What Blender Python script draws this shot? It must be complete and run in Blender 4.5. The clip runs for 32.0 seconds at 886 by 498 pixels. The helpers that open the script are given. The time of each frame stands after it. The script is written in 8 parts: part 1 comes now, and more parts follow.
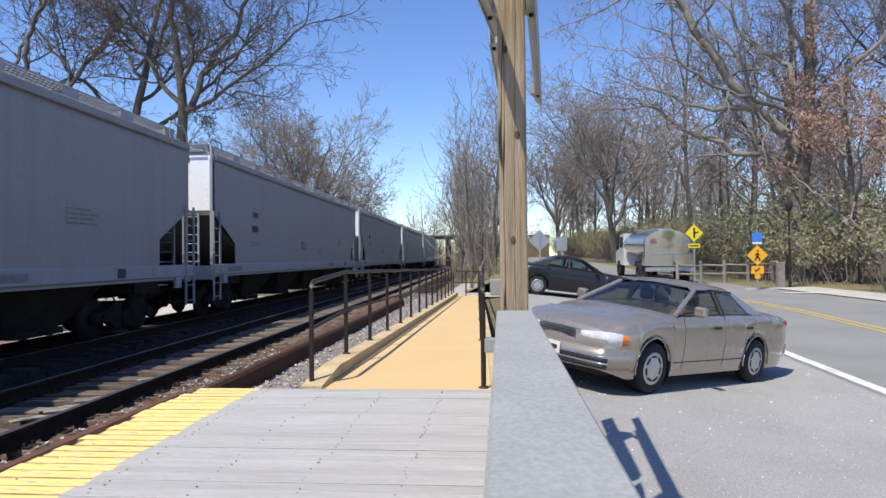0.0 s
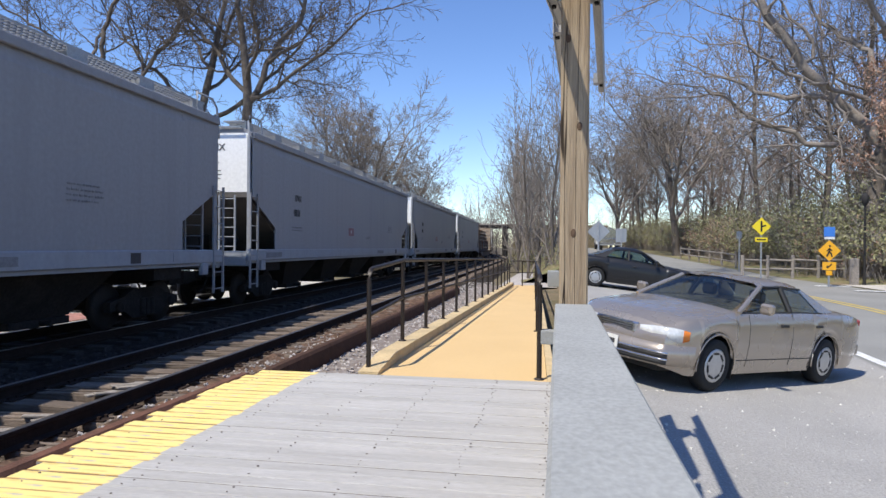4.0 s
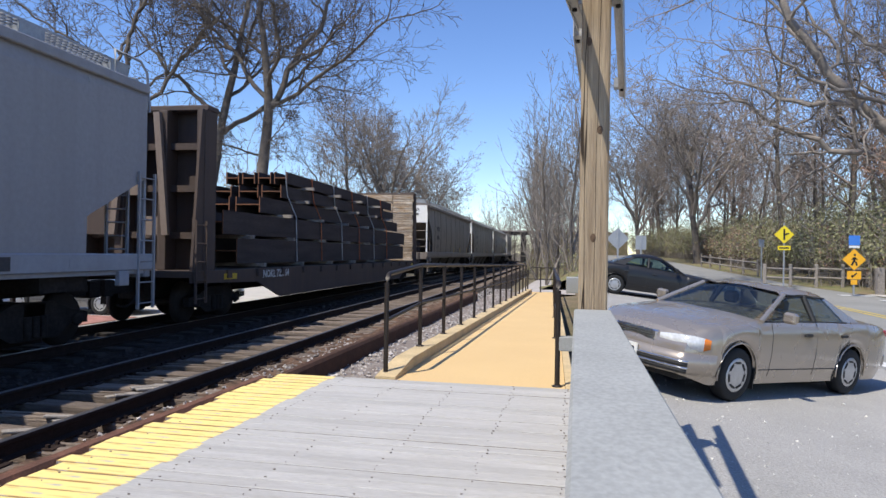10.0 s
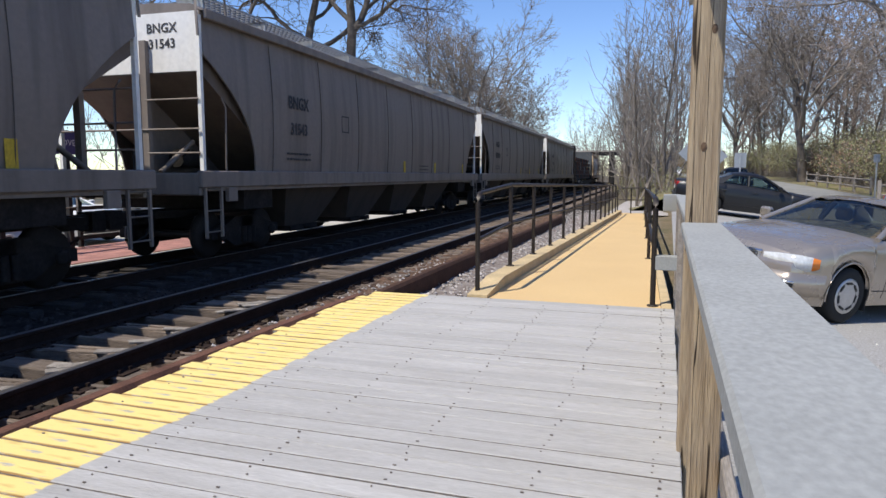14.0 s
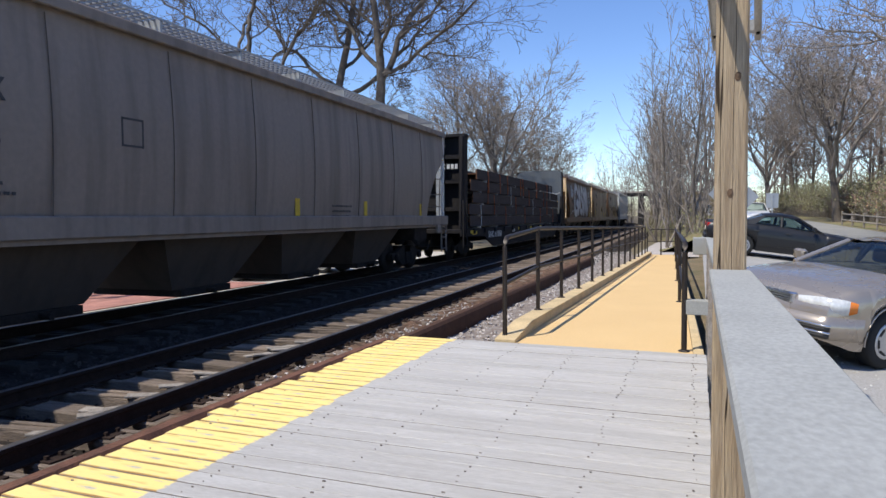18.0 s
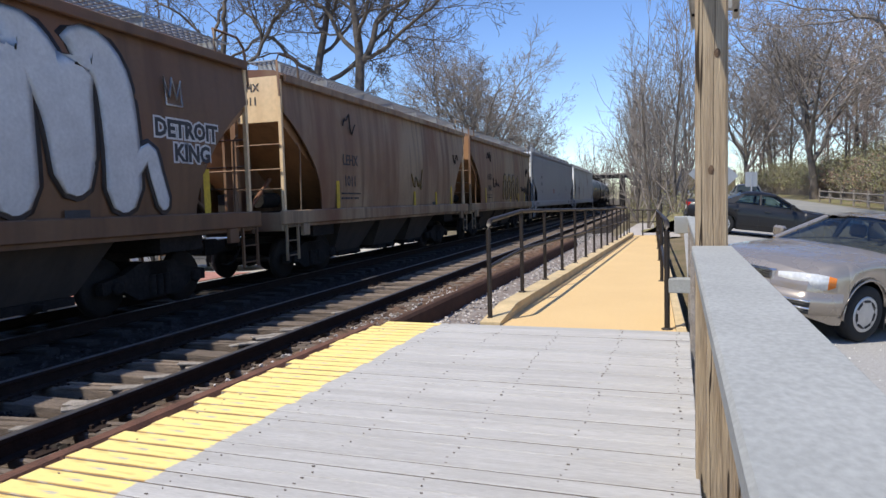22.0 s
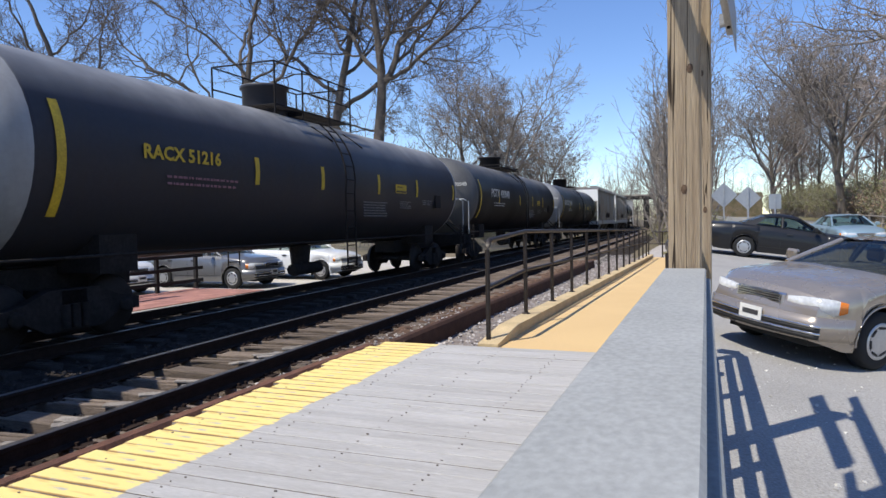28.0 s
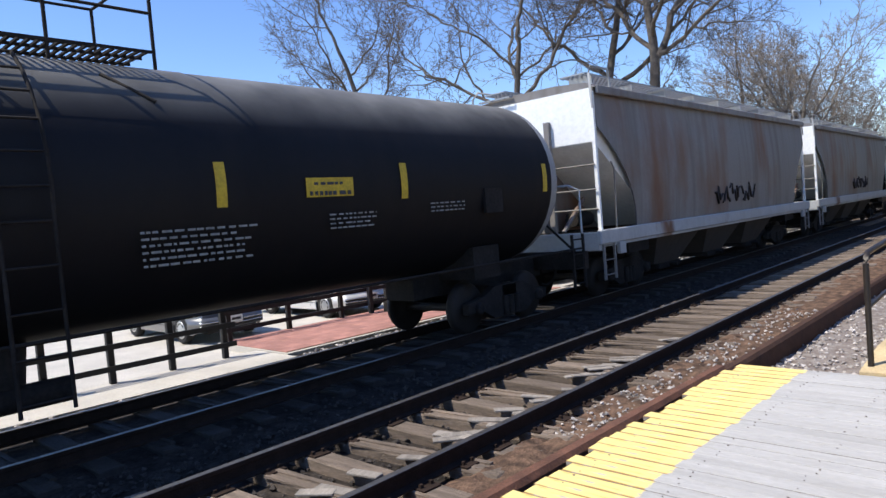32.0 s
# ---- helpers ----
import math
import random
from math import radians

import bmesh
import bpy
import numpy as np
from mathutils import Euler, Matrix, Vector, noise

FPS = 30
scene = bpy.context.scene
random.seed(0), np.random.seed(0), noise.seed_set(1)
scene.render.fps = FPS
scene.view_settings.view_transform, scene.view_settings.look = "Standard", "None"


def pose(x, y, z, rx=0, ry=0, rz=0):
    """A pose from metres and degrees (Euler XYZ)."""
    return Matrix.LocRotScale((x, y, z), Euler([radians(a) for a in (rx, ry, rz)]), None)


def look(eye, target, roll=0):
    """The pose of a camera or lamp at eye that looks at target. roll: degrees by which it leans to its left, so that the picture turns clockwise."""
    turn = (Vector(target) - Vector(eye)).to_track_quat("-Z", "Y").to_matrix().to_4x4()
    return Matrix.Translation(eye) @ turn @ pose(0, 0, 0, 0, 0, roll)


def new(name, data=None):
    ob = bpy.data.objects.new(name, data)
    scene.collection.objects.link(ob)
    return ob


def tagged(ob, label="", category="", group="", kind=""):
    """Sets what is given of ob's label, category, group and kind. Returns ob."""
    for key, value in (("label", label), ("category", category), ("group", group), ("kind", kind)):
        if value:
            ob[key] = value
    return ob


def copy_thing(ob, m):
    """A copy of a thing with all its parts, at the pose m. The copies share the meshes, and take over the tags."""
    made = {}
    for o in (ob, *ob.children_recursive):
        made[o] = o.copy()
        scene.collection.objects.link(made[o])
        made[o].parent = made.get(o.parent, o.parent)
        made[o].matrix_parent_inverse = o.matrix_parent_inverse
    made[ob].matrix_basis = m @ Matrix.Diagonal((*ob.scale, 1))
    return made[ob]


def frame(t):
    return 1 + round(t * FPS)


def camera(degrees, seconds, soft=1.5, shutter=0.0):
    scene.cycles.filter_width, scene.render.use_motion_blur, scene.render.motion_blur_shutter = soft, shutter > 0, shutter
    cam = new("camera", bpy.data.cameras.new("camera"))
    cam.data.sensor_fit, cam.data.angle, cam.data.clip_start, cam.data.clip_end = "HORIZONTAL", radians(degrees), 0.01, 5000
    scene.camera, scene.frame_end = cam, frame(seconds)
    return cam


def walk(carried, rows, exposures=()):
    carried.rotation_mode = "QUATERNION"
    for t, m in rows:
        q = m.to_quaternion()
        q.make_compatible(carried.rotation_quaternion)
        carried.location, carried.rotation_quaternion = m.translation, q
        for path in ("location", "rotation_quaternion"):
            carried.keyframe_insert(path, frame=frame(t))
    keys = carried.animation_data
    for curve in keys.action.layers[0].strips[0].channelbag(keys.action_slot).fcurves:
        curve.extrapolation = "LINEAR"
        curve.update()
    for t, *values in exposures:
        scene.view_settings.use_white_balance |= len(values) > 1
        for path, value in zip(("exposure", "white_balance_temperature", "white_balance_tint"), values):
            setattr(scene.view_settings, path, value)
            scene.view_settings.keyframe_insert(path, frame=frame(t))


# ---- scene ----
cam = camera(67.1, 32.0)
PATH = [
    (0, (0.447, 0.05, 1.338), (0.275, 2.042, 1.365), -0.6),
    (0.5, (0.438, 0.055, 1.34), (0.225, 2.043, 1.361), -0.7),
    (1, (0.441, 0.017, 1.344), (0.189, 2.001, 1.36), -0.7),
    (1.5, (0.443, 0.043, 1.344), (0.164, 2.023, 1.355), -0.8),
    (2, (0.44, 0.057, 1.347), (0.14, 2.035, 1.353), -0.2),
    (2.5, (0.434, 0.054, 1.344), (0.121, 2.03, 1.346), 0.5),
    (3, (0.435, 0.058, 1.345), (0.108, 2.031, 1.344), 0.7),
    (3.5, (0.437, 0.049, 1.35), (0.103, 2.021, 1.345), 0.5),
    (5.5, (0.434, 0.053, 1.349), (0.072, 2.02, 1.339), 1.0),
    (6, (0.434, 0.049, 1.347), (0.064, 2.015, 1.338), 1.2),
    (6.5, (0.429, 0.05, 1.346), (0.057, 2.015, 1.341), 1.4),
    (7, (0.428, 0.058, 1.342), (0.049, 2.022, 1.338), 1.5),
    (7.5, (0.43, 0.071, 1.339), (0.047, 2.034, 1.338), 1.3),
    (8, (0.43, 0.063, 1.34), (0.045, 2.026, 1.34), 1.4),
    (8.5, (0.43, 0.058, 1.348), (0.042, 2.02, 1.35), 1.5),
    (9, (0.435, 0.055, 1.345), (0.045, 2.017, 1.35), 1.4),
    (9.5, (0.431, 0.042, 1.348), (0.04, 2.004, 1.354), 1.2),
    (10, (0.434, 0.068, 1.339), (0.041, 2.029, 1.35), 0.9),
    (10.5, (0.439, 0.055, 1.34), (0.044, 2.016, 1.35), -2.1),
    (11, (0.443, 0.06, 1.34), (0.036, 2.018, 1.348), -2.1),
    (11.5, (0.432, 0.05, 1.339), (0.011, 2.006, 1.342), -1.9),
    (12, (0.44, 0.057, 1.34), (0.007, 2.01, 1.34), -2.4),
    (12.5, (0.428, 0.046, 1.35), (-0.043, 1.989, 1.35), -2.7),
    (13, (0.379, 0.05, 1.327), (-0.209, 1.962, 1.313), -1.7),
    (13.5, (0.341, 0.064, 1.297), (-0.288, 1.957, 1.154), 0.4),
    (14, (0.362, 0.077, 1.295), (-0.27, 1.962, 1.075), 0.0),
    (14.5, (0.381, 0.062, 1.3), (-0.277, 1.932, 1.036), -0.2),
    (16.5, (0.379, 0.066, 1.309), (-0.314, 1.934, 1.134), 0.1),
    (17, (0.379, 0.061, 1.311), (-0.327, 1.926, 1.162), -0.3),
    (17.5, (0.372, 0.065, 1.318), (-0.332, 1.932, 1.193), -0.2),
    (18, (0.38, 0.076, 1.323), (-0.335, 1.942, 1.228), -0.4),
    (18.5, (0.374, 0.068, 1.314), (-0.343, 1.933, 1.229), -0.2),
    (19, (0.375, 0.067, 1.314), (-0.331, 1.936, 1.221), -0.2),
    (19.5, (0.378, 0.081, 1.31), (-0.311, 1.955, 1.208), -0.8),
    (20, (0.386, 0.069, 1.311), (-0.292, 1.947, 1.202), -1.3),
    (20.5, (0.378, 0.072, 1.308), (-0.292, 1.952, 1.192), -1.4),
    (21, (0.379, 0.072, 1.31), (-0.289, 1.953, 1.185), -1.5),
    (21.5, (0.377, 0.076, 1.309), (-0.29, 1.957, 1.176), -1.6),
    (22, (0.375, 0.077, 1.309), (-0.293, 1.957, 1.17), -1.6),
    (22.5, (0.382, 0.071, 1.309), (-0.288, 1.95, 1.164), -1.8),
    (23, (0.382, 0.065, 1.314), (-0.29, 1.943, 1.164), -1.7),
    (23.5, (0.379, 0.057, 1.314), (-0.295, 1.934, 1.163), -1.3),
    (24, (0.378, 0.081, 1.306), (-0.298, 1.957, 1.152), -1.2),
    (24.5, (0.381, 0.069, 1.31), (-0.299, 1.944, 1.155), -1.2),
    (25, (0.378, 0.082, 1.306), (-0.276, 1.966, 1.158), -1.3),
    (25.5, (0.386, 0.066, 1.313), (-0.217, 1.968, 1.168), -0.7),
    (27.5, (0.588, 0.237, 1.309), (-0.088, 2.117, 1.232), -1.2),
    (28, (0.595, 0.257, 1.296), (-0.138, 2.116, 1.218), -1.1),
    (28.5, (0.598, 0.265, 1.291), (-0.16, 2.111, 1.157), -2.3),
    (29, (0.593, 0.278, 1.287), (-0.182, 2.114, 1.125), -3.7),
    (29.5, (0.605, 0.262, 1.291), (-0.169, 2.097, 1.111), -4.1),
    (30, (0.605, 0.279, 1.292), (-0.139, 2.125, 1.097), -4.2),
    (30.5, (0.577, 0.254, 1.329), (-0.047, 2.151, 1.229), -4.0),
    (30.7, (0.491, 0.284, 1.325), (-0.048, 2.208, 1.228), -4.5),
    (30.9, (0.407, 0.151, 1.401), (-0.03, 2.098, 1.258), -4.3),
    (31, (0.366, 0.223, 1.397), (-0.054, 2.172, 1.244), -4.8),
    (31.2, (0.255, 0.191, 1.445), (-0.211, 2.128, 1.275), -4.5),
    (31.5, (0.114, 0.052, 1.538), (-0.747, 1.848, 1.363), -5.3),
    (31.7, (0.057, -0.037, 1.568), (-1.055, 1.621, 1.441), -5.6),
    (32, (-0.086, -0.088, 1.757), (-1.476, 1.347, 1.663), -4.8),
]
walk(cam, [(t, look(eye, target, roll)) for t, eye, target, roll in PATH],
     [(0.0, 0.10), (12.5, 0.10), (14.0, -0.02), (17.2, -0.04), (18.4, 0.10), (25.5, 0.08), (27.5, 0.02), (29.5, 0.04), (30.8, 0.15), (31.5, 0.18), (32.0, 0.28)])

# ---- light ----
SUN_WAY = Vector((0.34, 0.50, -1.0)).normalized()
world = bpy.data.worlds.new("sky")
scene.world = world
world.use_nodes = True
_n = world.node_tree.nodes
_sky = _n.new("ShaderNodeTexSky")
_sky.sky_type, _sky.sun_disc = "NISHITA", False
_sky.sun_elevation, _sky.sun_rotation = radians(58.8), radians(214.2)
_sky.altitude, _sky.air_density, _sky.dust_density, _sky.ozone_density = 600, 1.0, 0.0, 3.0
_n["Background"].inputs["Strength"].default_value = 0.168
_hs = _n.new("ShaderNodeHueSaturation")
_hs.inputs["Value"].default_value = 1.09
_hs.inputs["Hue"].default_value, _hs.inputs["Saturation"].default_value = 0.511, 1.15
world.node_tree.links.new(_sky.outputs["Color"], _hs.inputs["Color"])
world.node_tree.links.new(_hs.outputs["Color"], _n["Background"].inputs["Color"])
sun = new("sun", bpy.data.lights.new("sun", "SUN"))
sun.data.energy, sun.data.angle, sun.data.color = 5.0, radians(0.53), (1.0, 0.945, 0.84)
sun.matrix_world = look((-20, -30, 60), Vector((-20, -30, 60)) + SUN_WAY)

# ---- materials ----
def mat(name, base, rough=0.7, metal=0.0, var=0.25, scale=6.0, fine=40.0, bump=0.15, tint=None, stretch=(1, 1, 1), rnd=0.0, island=0.0, spec=0.5):
    """A surface with variation at two scales: broad stains towards tint and a fine grain, with relief."""
    m = bpy.data.materials.new(name)
    m.use_nodes = True
    nt = m.node_tree
    n, l = nt.nodes, nt.links
    b = n["Principled BSDF"]
    tc = n.new("ShaderNodeTexCoord")
    mp = n.new("ShaderNodeMapping")
    mp.inputs["Scale"].default_value = stretch
    l.new(tc.outputs["Object"], mp.inputs["Vector"])
    big, small = n.new("ShaderNodeTexNoise"), n.new("ShaderNodeTexNoise")
    big.inputs["Scale"].default_value, small.inputs["Scale"].default_value = scale, fine
    big.inputs["Detail"].default_value, small.inputs["Detail"].default_value = 6, 5
    for t in (big, small):
        l.new(mp.outputs["Vector"], t.inputs["Vector"])
    if rnd or island:
        src = n.new("ShaderNodeObjectInfo").outputs["Random"] if rnd else n.new("ShaderNodeNewGeometry").outputs["Random Per Island"]
        for t in (big, small):
            t.noise_dimensions = "4D"
            ml = n.new("ShaderNodeMath")
            ml.operation = "MULTIPLY"
            ml.inputs[1].default_value = 37.0
            l.new(src, ml.inputs[0])
            l.new(ml.outputs[0], t.inputs["W"])
    tint = tint or tuple(c * 0.55 for c in base)
    ramp = n.new("ShaderNodeValToRGB")
    ramp.color_ramp.elements[0].position, ramp.color_ramp.elements[1].position = 0.33, 0.68
    ramp.color_ramp.elements[0].color = (*tint, 1)
    ramp.color_ramp.elements[1].color = (*base, 1)
    l.new(big.outputs["Fac"], ramp.inputs["Fac"])
    mx = n.new("ShaderNodeMix")
    mx.data_type = "RGBA"
    mx.inputs[0].default_value = min(1.0, var * 2)
    mx.inputs[6].default_value = (*base, 1)
    l.new(ramp.outputs["Color"], mx.inputs[7])
    hs = n.new("ShaderNodeHueSaturation")
    l.new(mx.outputs[2], hs.inputs["Color"])
    mr = n.new("ShaderNodeMapRange")
    mr.inputs[1].default_value, mr.inputs[2].default_value = 0.25, 0.75
    mr.inputs[3].default_value, mr.inputs[4].default_value = 1 - var * 0.7, 1 + var * 0.6
    l.new(small.outputs["Fac"], mr.inputs[0])
    last = mr.outputs[0]
    if rnd or island:
        m2 = n.new("ShaderNodeMapRange")
        k = max(rnd, island)
        m2.inputs[3].default_value, m2.inputs[4].default_value = 1 - k, 1 + k
        l.new(src, m2.inputs[0])
        mm = n.new("ShaderNodeMath")
        mm.operation = "MULTIPLY"
        l.new(last, mm.inputs[0])
        l.new(m2.outputs[0], mm.inputs[1])
        last = mm.outputs[0]
    l.new(last, hs.inputs["Value"])
    l.new(hs.outputs["Color"], b.inputs["Base Color"])
    b.inputs["Metallic"].default_value = metal
    b.inputs["Specular IOR Level"].default_value = spec
    rr = n.new("ShaderNodeMapRange")
    rr.inputs[3].default_value, rr.inputs[4].default_value = max(0.02, rough - 0.12), min(1, rough + 0.12)
    l.new(big.outputs["Fac"], rr.inputs[0])
    l.new(rr.outputs[0], b.inputs["Roughness"])
    if bump:
        bp = n.new("ShaderNodeBump")
        bp.inputs["Strength"].default_value, bp.inputs["Distance"].default_value = bump, 0.02
        l.new(small.outputs["Fac"], bp.inputs["Height"])
        l.new(bp.outputs["Normal"], b.inputs["Normal"])
    return m


def glow(name, base, strength):
    m = bpy.data.materials.new(name)
    m.use_nodes = True
    b = m.node_tree.nodes["Principled BSDF"]
    b.inputs["Base Color"].default_value = (*base, 1)
    b.inputs["Emission Color"].default_value = (*base, 1)
    b.inputs["Emission Strength"].default_value = strength
    return m


def glass(name, tint=(0.35, 0.42, 0.4), rough=0.02, clear=0.6):
    """Car glass: part clear, part tinted gloss."""
    m = bpy.data.materials.new(name)
    m.use_nodes = True
    n, l = m.node_tree.nodes, m.node_tree.links
    tr, gl, mx, fr = n.new("ShaderNodeBsdfTransparent"), n.new("ShaderNodeBsdfGlossy"), n.new("ShaderNodeMixShader"), n.new("ShaderNodeFresnel")
    tr.inputs["Color"].default_value = (tint[0] * clear * 1.6, tint[1] * clear * 1.6, tint[2] * clear * 1.6, 1)
    gl.inputs["Roughness"].default_value = rough
    fr.inputs["IOR"].default_value = 1.5
    l.new(fr.outputs[0], mx.inputs[0])
    l.new(tr.outputs[0], mx.inputs[1])
    l.new(gl.outputs[0], mx.inputs[2])
    l.new(mx.outputs[0], n["Material Output"].inputs["Surface"])
    return m


DECK = mat("weathered_deck_wood", (0.47, 0.455, 0.435), 0.85, var=0.30, scale=2.6, fine=30, bump=0.4, stretch=(0.6, 7, 7), rnd=0.075, tint=(0.345, 0.325, 0.30))
CAP = mat("grey_painted_board", (0.335, 0.34, 0.328), 0.9, var=0.22, scale=3.5, fine=70, bump=0.05, stretch=(1.5, 1, 1.5), tint=(0.25, 0.255, 0.242), spec=0.2)
POST = mat("brown_timber", (0.45, 0.35, 0.23), 0.88, var=0.4, scale=4, fine=22, bump=0.6, stretch=(9, 9, 0.4), tint=(0.25, 0.18, 0.115), spec=0.25)
OLDWOOD = mat("grey_timber", (0.33, 0.29, 0.25), 0.88, var=0.4, scale=3, fine=24, bump=0.5, stretch=(6, 0.7, 6), rnd=0.15)
# Sleepers of the far track, darkened for the shade of the train over them.
SHADETIE = mat("shaded_sleeper", (0.052, 0.044, 0.038), 0.92, var=0.5, scale=4, fine=30, bump=0.8, stretch=(0.7, 6, 6), rnd=0.22)
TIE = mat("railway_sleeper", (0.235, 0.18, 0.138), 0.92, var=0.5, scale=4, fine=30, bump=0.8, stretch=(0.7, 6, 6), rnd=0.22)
# Rust blackened so that the rails' sides hold their shade.
RAILRUST = mat("shaded_rail_rust", (0.034, 0.022, 0.017), 0.92, var=0.4, scale=8, fine=60, bump=0.3, spec=0.15)
RAILTOP = mat("rail_head", (0.20, 0.185, 0.175), 0.48, var=0.2, scale=10, fine=60, bump=0.05, metal=0.85)
DARKRUST = mat("dark_brown_rust", (0.085, 0.046, 0.032), 0.88, var=0.4, scale=6, fine=50, bump=0.4, spec=0.2)
OLDRUST = mat("brown_rust", (0.17, 0.075, 0.045), 0.85, var=0.45, scale=6, fine=50, bump=0.4, metal=0.1)
# Ballast tone lowered to near black for the shade the train throws.
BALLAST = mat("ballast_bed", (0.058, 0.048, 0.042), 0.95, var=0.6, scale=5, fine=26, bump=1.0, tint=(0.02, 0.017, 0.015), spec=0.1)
GRAVEL = mat("crushed_stone_bed", (0.30, 0.265, 0.235), 0.95, var=0.5, scale=8, fine=50, bump=1.0, tint=(0.16, 0.12, 0.10))
STONE = mat("ballast_stone", (0.46, 0.42, 0.39), 0.9, var=0.3, scale=6, fine=40, bump=0.4, island=0.4)
RAMP = mat("tan_surfaced_ramp", (0.66, 0.46, 0.22), 0.9, var=0.14, scale=0.9, fine=60, bump=0.25, tint=(0.55, 0.36, 0.16))
CURB = mat("tan_curb", (0.62, 0.47, 0.26), 0.9, var=0.25, scale=3, fine=40, bump=0.3)
PIPE = mat("dark_brown_pipe", (0.035, 0.027, 0.022), 0.5, var=0.3, scale=10, fine=60, bump=0.1, metal=0.3)
ASPHALT = mat("worn_asphalt", (0.375, 0.36, 0.34), 0.93, var=0.36, scale=0.9, fine=48, bump=0.7, tint=(0.30, 0.29, 0.272), spec=0.2)
ROAD = mat("road_asphalt", (0.265, 0.26, 0.24), 0.92, var=0.2, scale=0.5, fine=40, bump=0.3)
CONC = mat("pale_concrete", (0.52, 0.48, 0.42), 0.9, var=0.2, scale=1.5, fine=30, bump=0.2)
LINEW = mat("white_line_paint", (0.72, 0.72, 0.70), 0.8, var=0.3, scale=6, fine=40, bump=0.1)
LINEY = mat("yellow_line_paint", (0.62, 0.46, 0.10), 0.8, var=0.3, scale=6, fine=40, bump=0.1)
SOIL = mat("leaf_litter_ground", (0.20, 0.15, 0.095), 0.97, var=0.5, scale=0.7, fine=12, bump=0.8, tint=(0.11, 0.10, 0.05))
GRASS = mat("spring_grass", (0.16, 0.17, 0.06), 0.95, var=0.5, scale=0.6, fine=18, bump=0.6, tint=(0.22, 0.16, 0.09))
BARK = mat("grey_brown_bark", (0.155, 0.13, 0.108), 0.95, var=0.4, scale=3, fine=20, bump=0.7, stretch=(3, 3, 0.8))
OAKB = mat("dark_oak_bark", (0.15, 0.125, 0.105), 0.95, var=0.4, scale=3, fine=20, bump=0.5)
TWIG = mat("bare_twigs", (0.29, 0.25, 0.215), 0.95, var=0.35, scale=1, fine=10, bump=0.0)
TWIGR = mat("reddish_budding_twigs", (0.31, 0.245, 0.21), 0.95, var=0.35, scale=1, fine=10, bump=0.0)
BUSH = mat("budding_brush", (0.31, 0.30, 0.15), 0.95, var=0.4, scale=1, fine=9, bump=0.0, island=0.3)
LEAFB = mat("dry_oak_leaves", (0.42, 0.255, 0.18), 0.9, var=0.4, scale=1, fine=9, bump=0.0, island=0.3)
STEELD = mat("dark_steel", (0.028, 0.025, 0.024), 0.7, var=0.4, scale=6, fine=40, bump=0.15, metal=0.2)
GALV = mat("galvanized_steel", (0.42, 0.43, 0.44), 0.5, var=0.2, scale=8, fine=50, bump=0.05, metal=0.6)
BRICK = mat("red_brick_paving", (0.42, 0.20, 0.16), 0.9, var=0.3, scale=4, fine=40, bump=0.3, rnd=0.15)


def cracked(m, amount=0.013):
    """Adds long drying cracks along the grain of upright timber."""
    n, l = m.node_tree.nodes, m.node_tree.links
    b = n["Principled BSDF"]
    old = b.inputs["Base Color"].links[0].from_socket
    tc, mp, nz = n.new("ShaderNodeTexCoord"), n.new("ShaderNodeMapping"), n.new("ShaderNodeTexNoise")
    mp.inputs["Scale"].default_value = (7, 7, 0.28)
    nz.inputs["Scale"].default_value, nz.inputs["Detail"].default_value = 1.7, 3
    l.new(tc.outputs["Object"], mp.inputs["Vector"])
    l.new(mp.outputs[0], nz.inputs["Vector"])
    a, c, d, mx = n.new("ShaderNodeMath"), n.new("ShaderNodeMath"), n.new("ShaderNodeMapRange"), n.new("ShaderNodeMix")
    a.operation, c.operation = "SUBTRACT", "ABSOLUTE"
    a.inputs[1].default_value = 0.53
    l.new(nz.outputs["Fac"], a.inputs[0])
    l.new(a.outputs[0], c.inputs[0])
    d.inputs[1].default_value, d.inputs[2].default_value = amount * 0.5, amount
    l.new(c.outputs[0], d.inputs[0])
    mx.data_type = "RGBA"
    mx.inputs[6].default_value = (0.045, 0.032, 0.022, 1)
    l.new(d.outputs[0], mx.inputs[0])
    l.new(old, mx.inputs[7])
    l.new(mx.outputs[2], b.inputs["Base Color"])


cracked(POST)
KNOT = mat("timber_knot", (0.14, 0.085, 0.05), 0.9, var=0.5, scale=30, fine=90, bump=0.3)
ALU = mat("bare_sign_back", (0.42, 0.43, 0.44), 0.55, var=0.15, scale=4, fine=30, bump=0.05, metal=0.3)
PALEW = mat("pale_batten_wood", (0.50, 0.47, 0.42), 0.85, var=0.25, scale=4, fine=30, bump=0.3, stretch=(6, 0.7, 6))

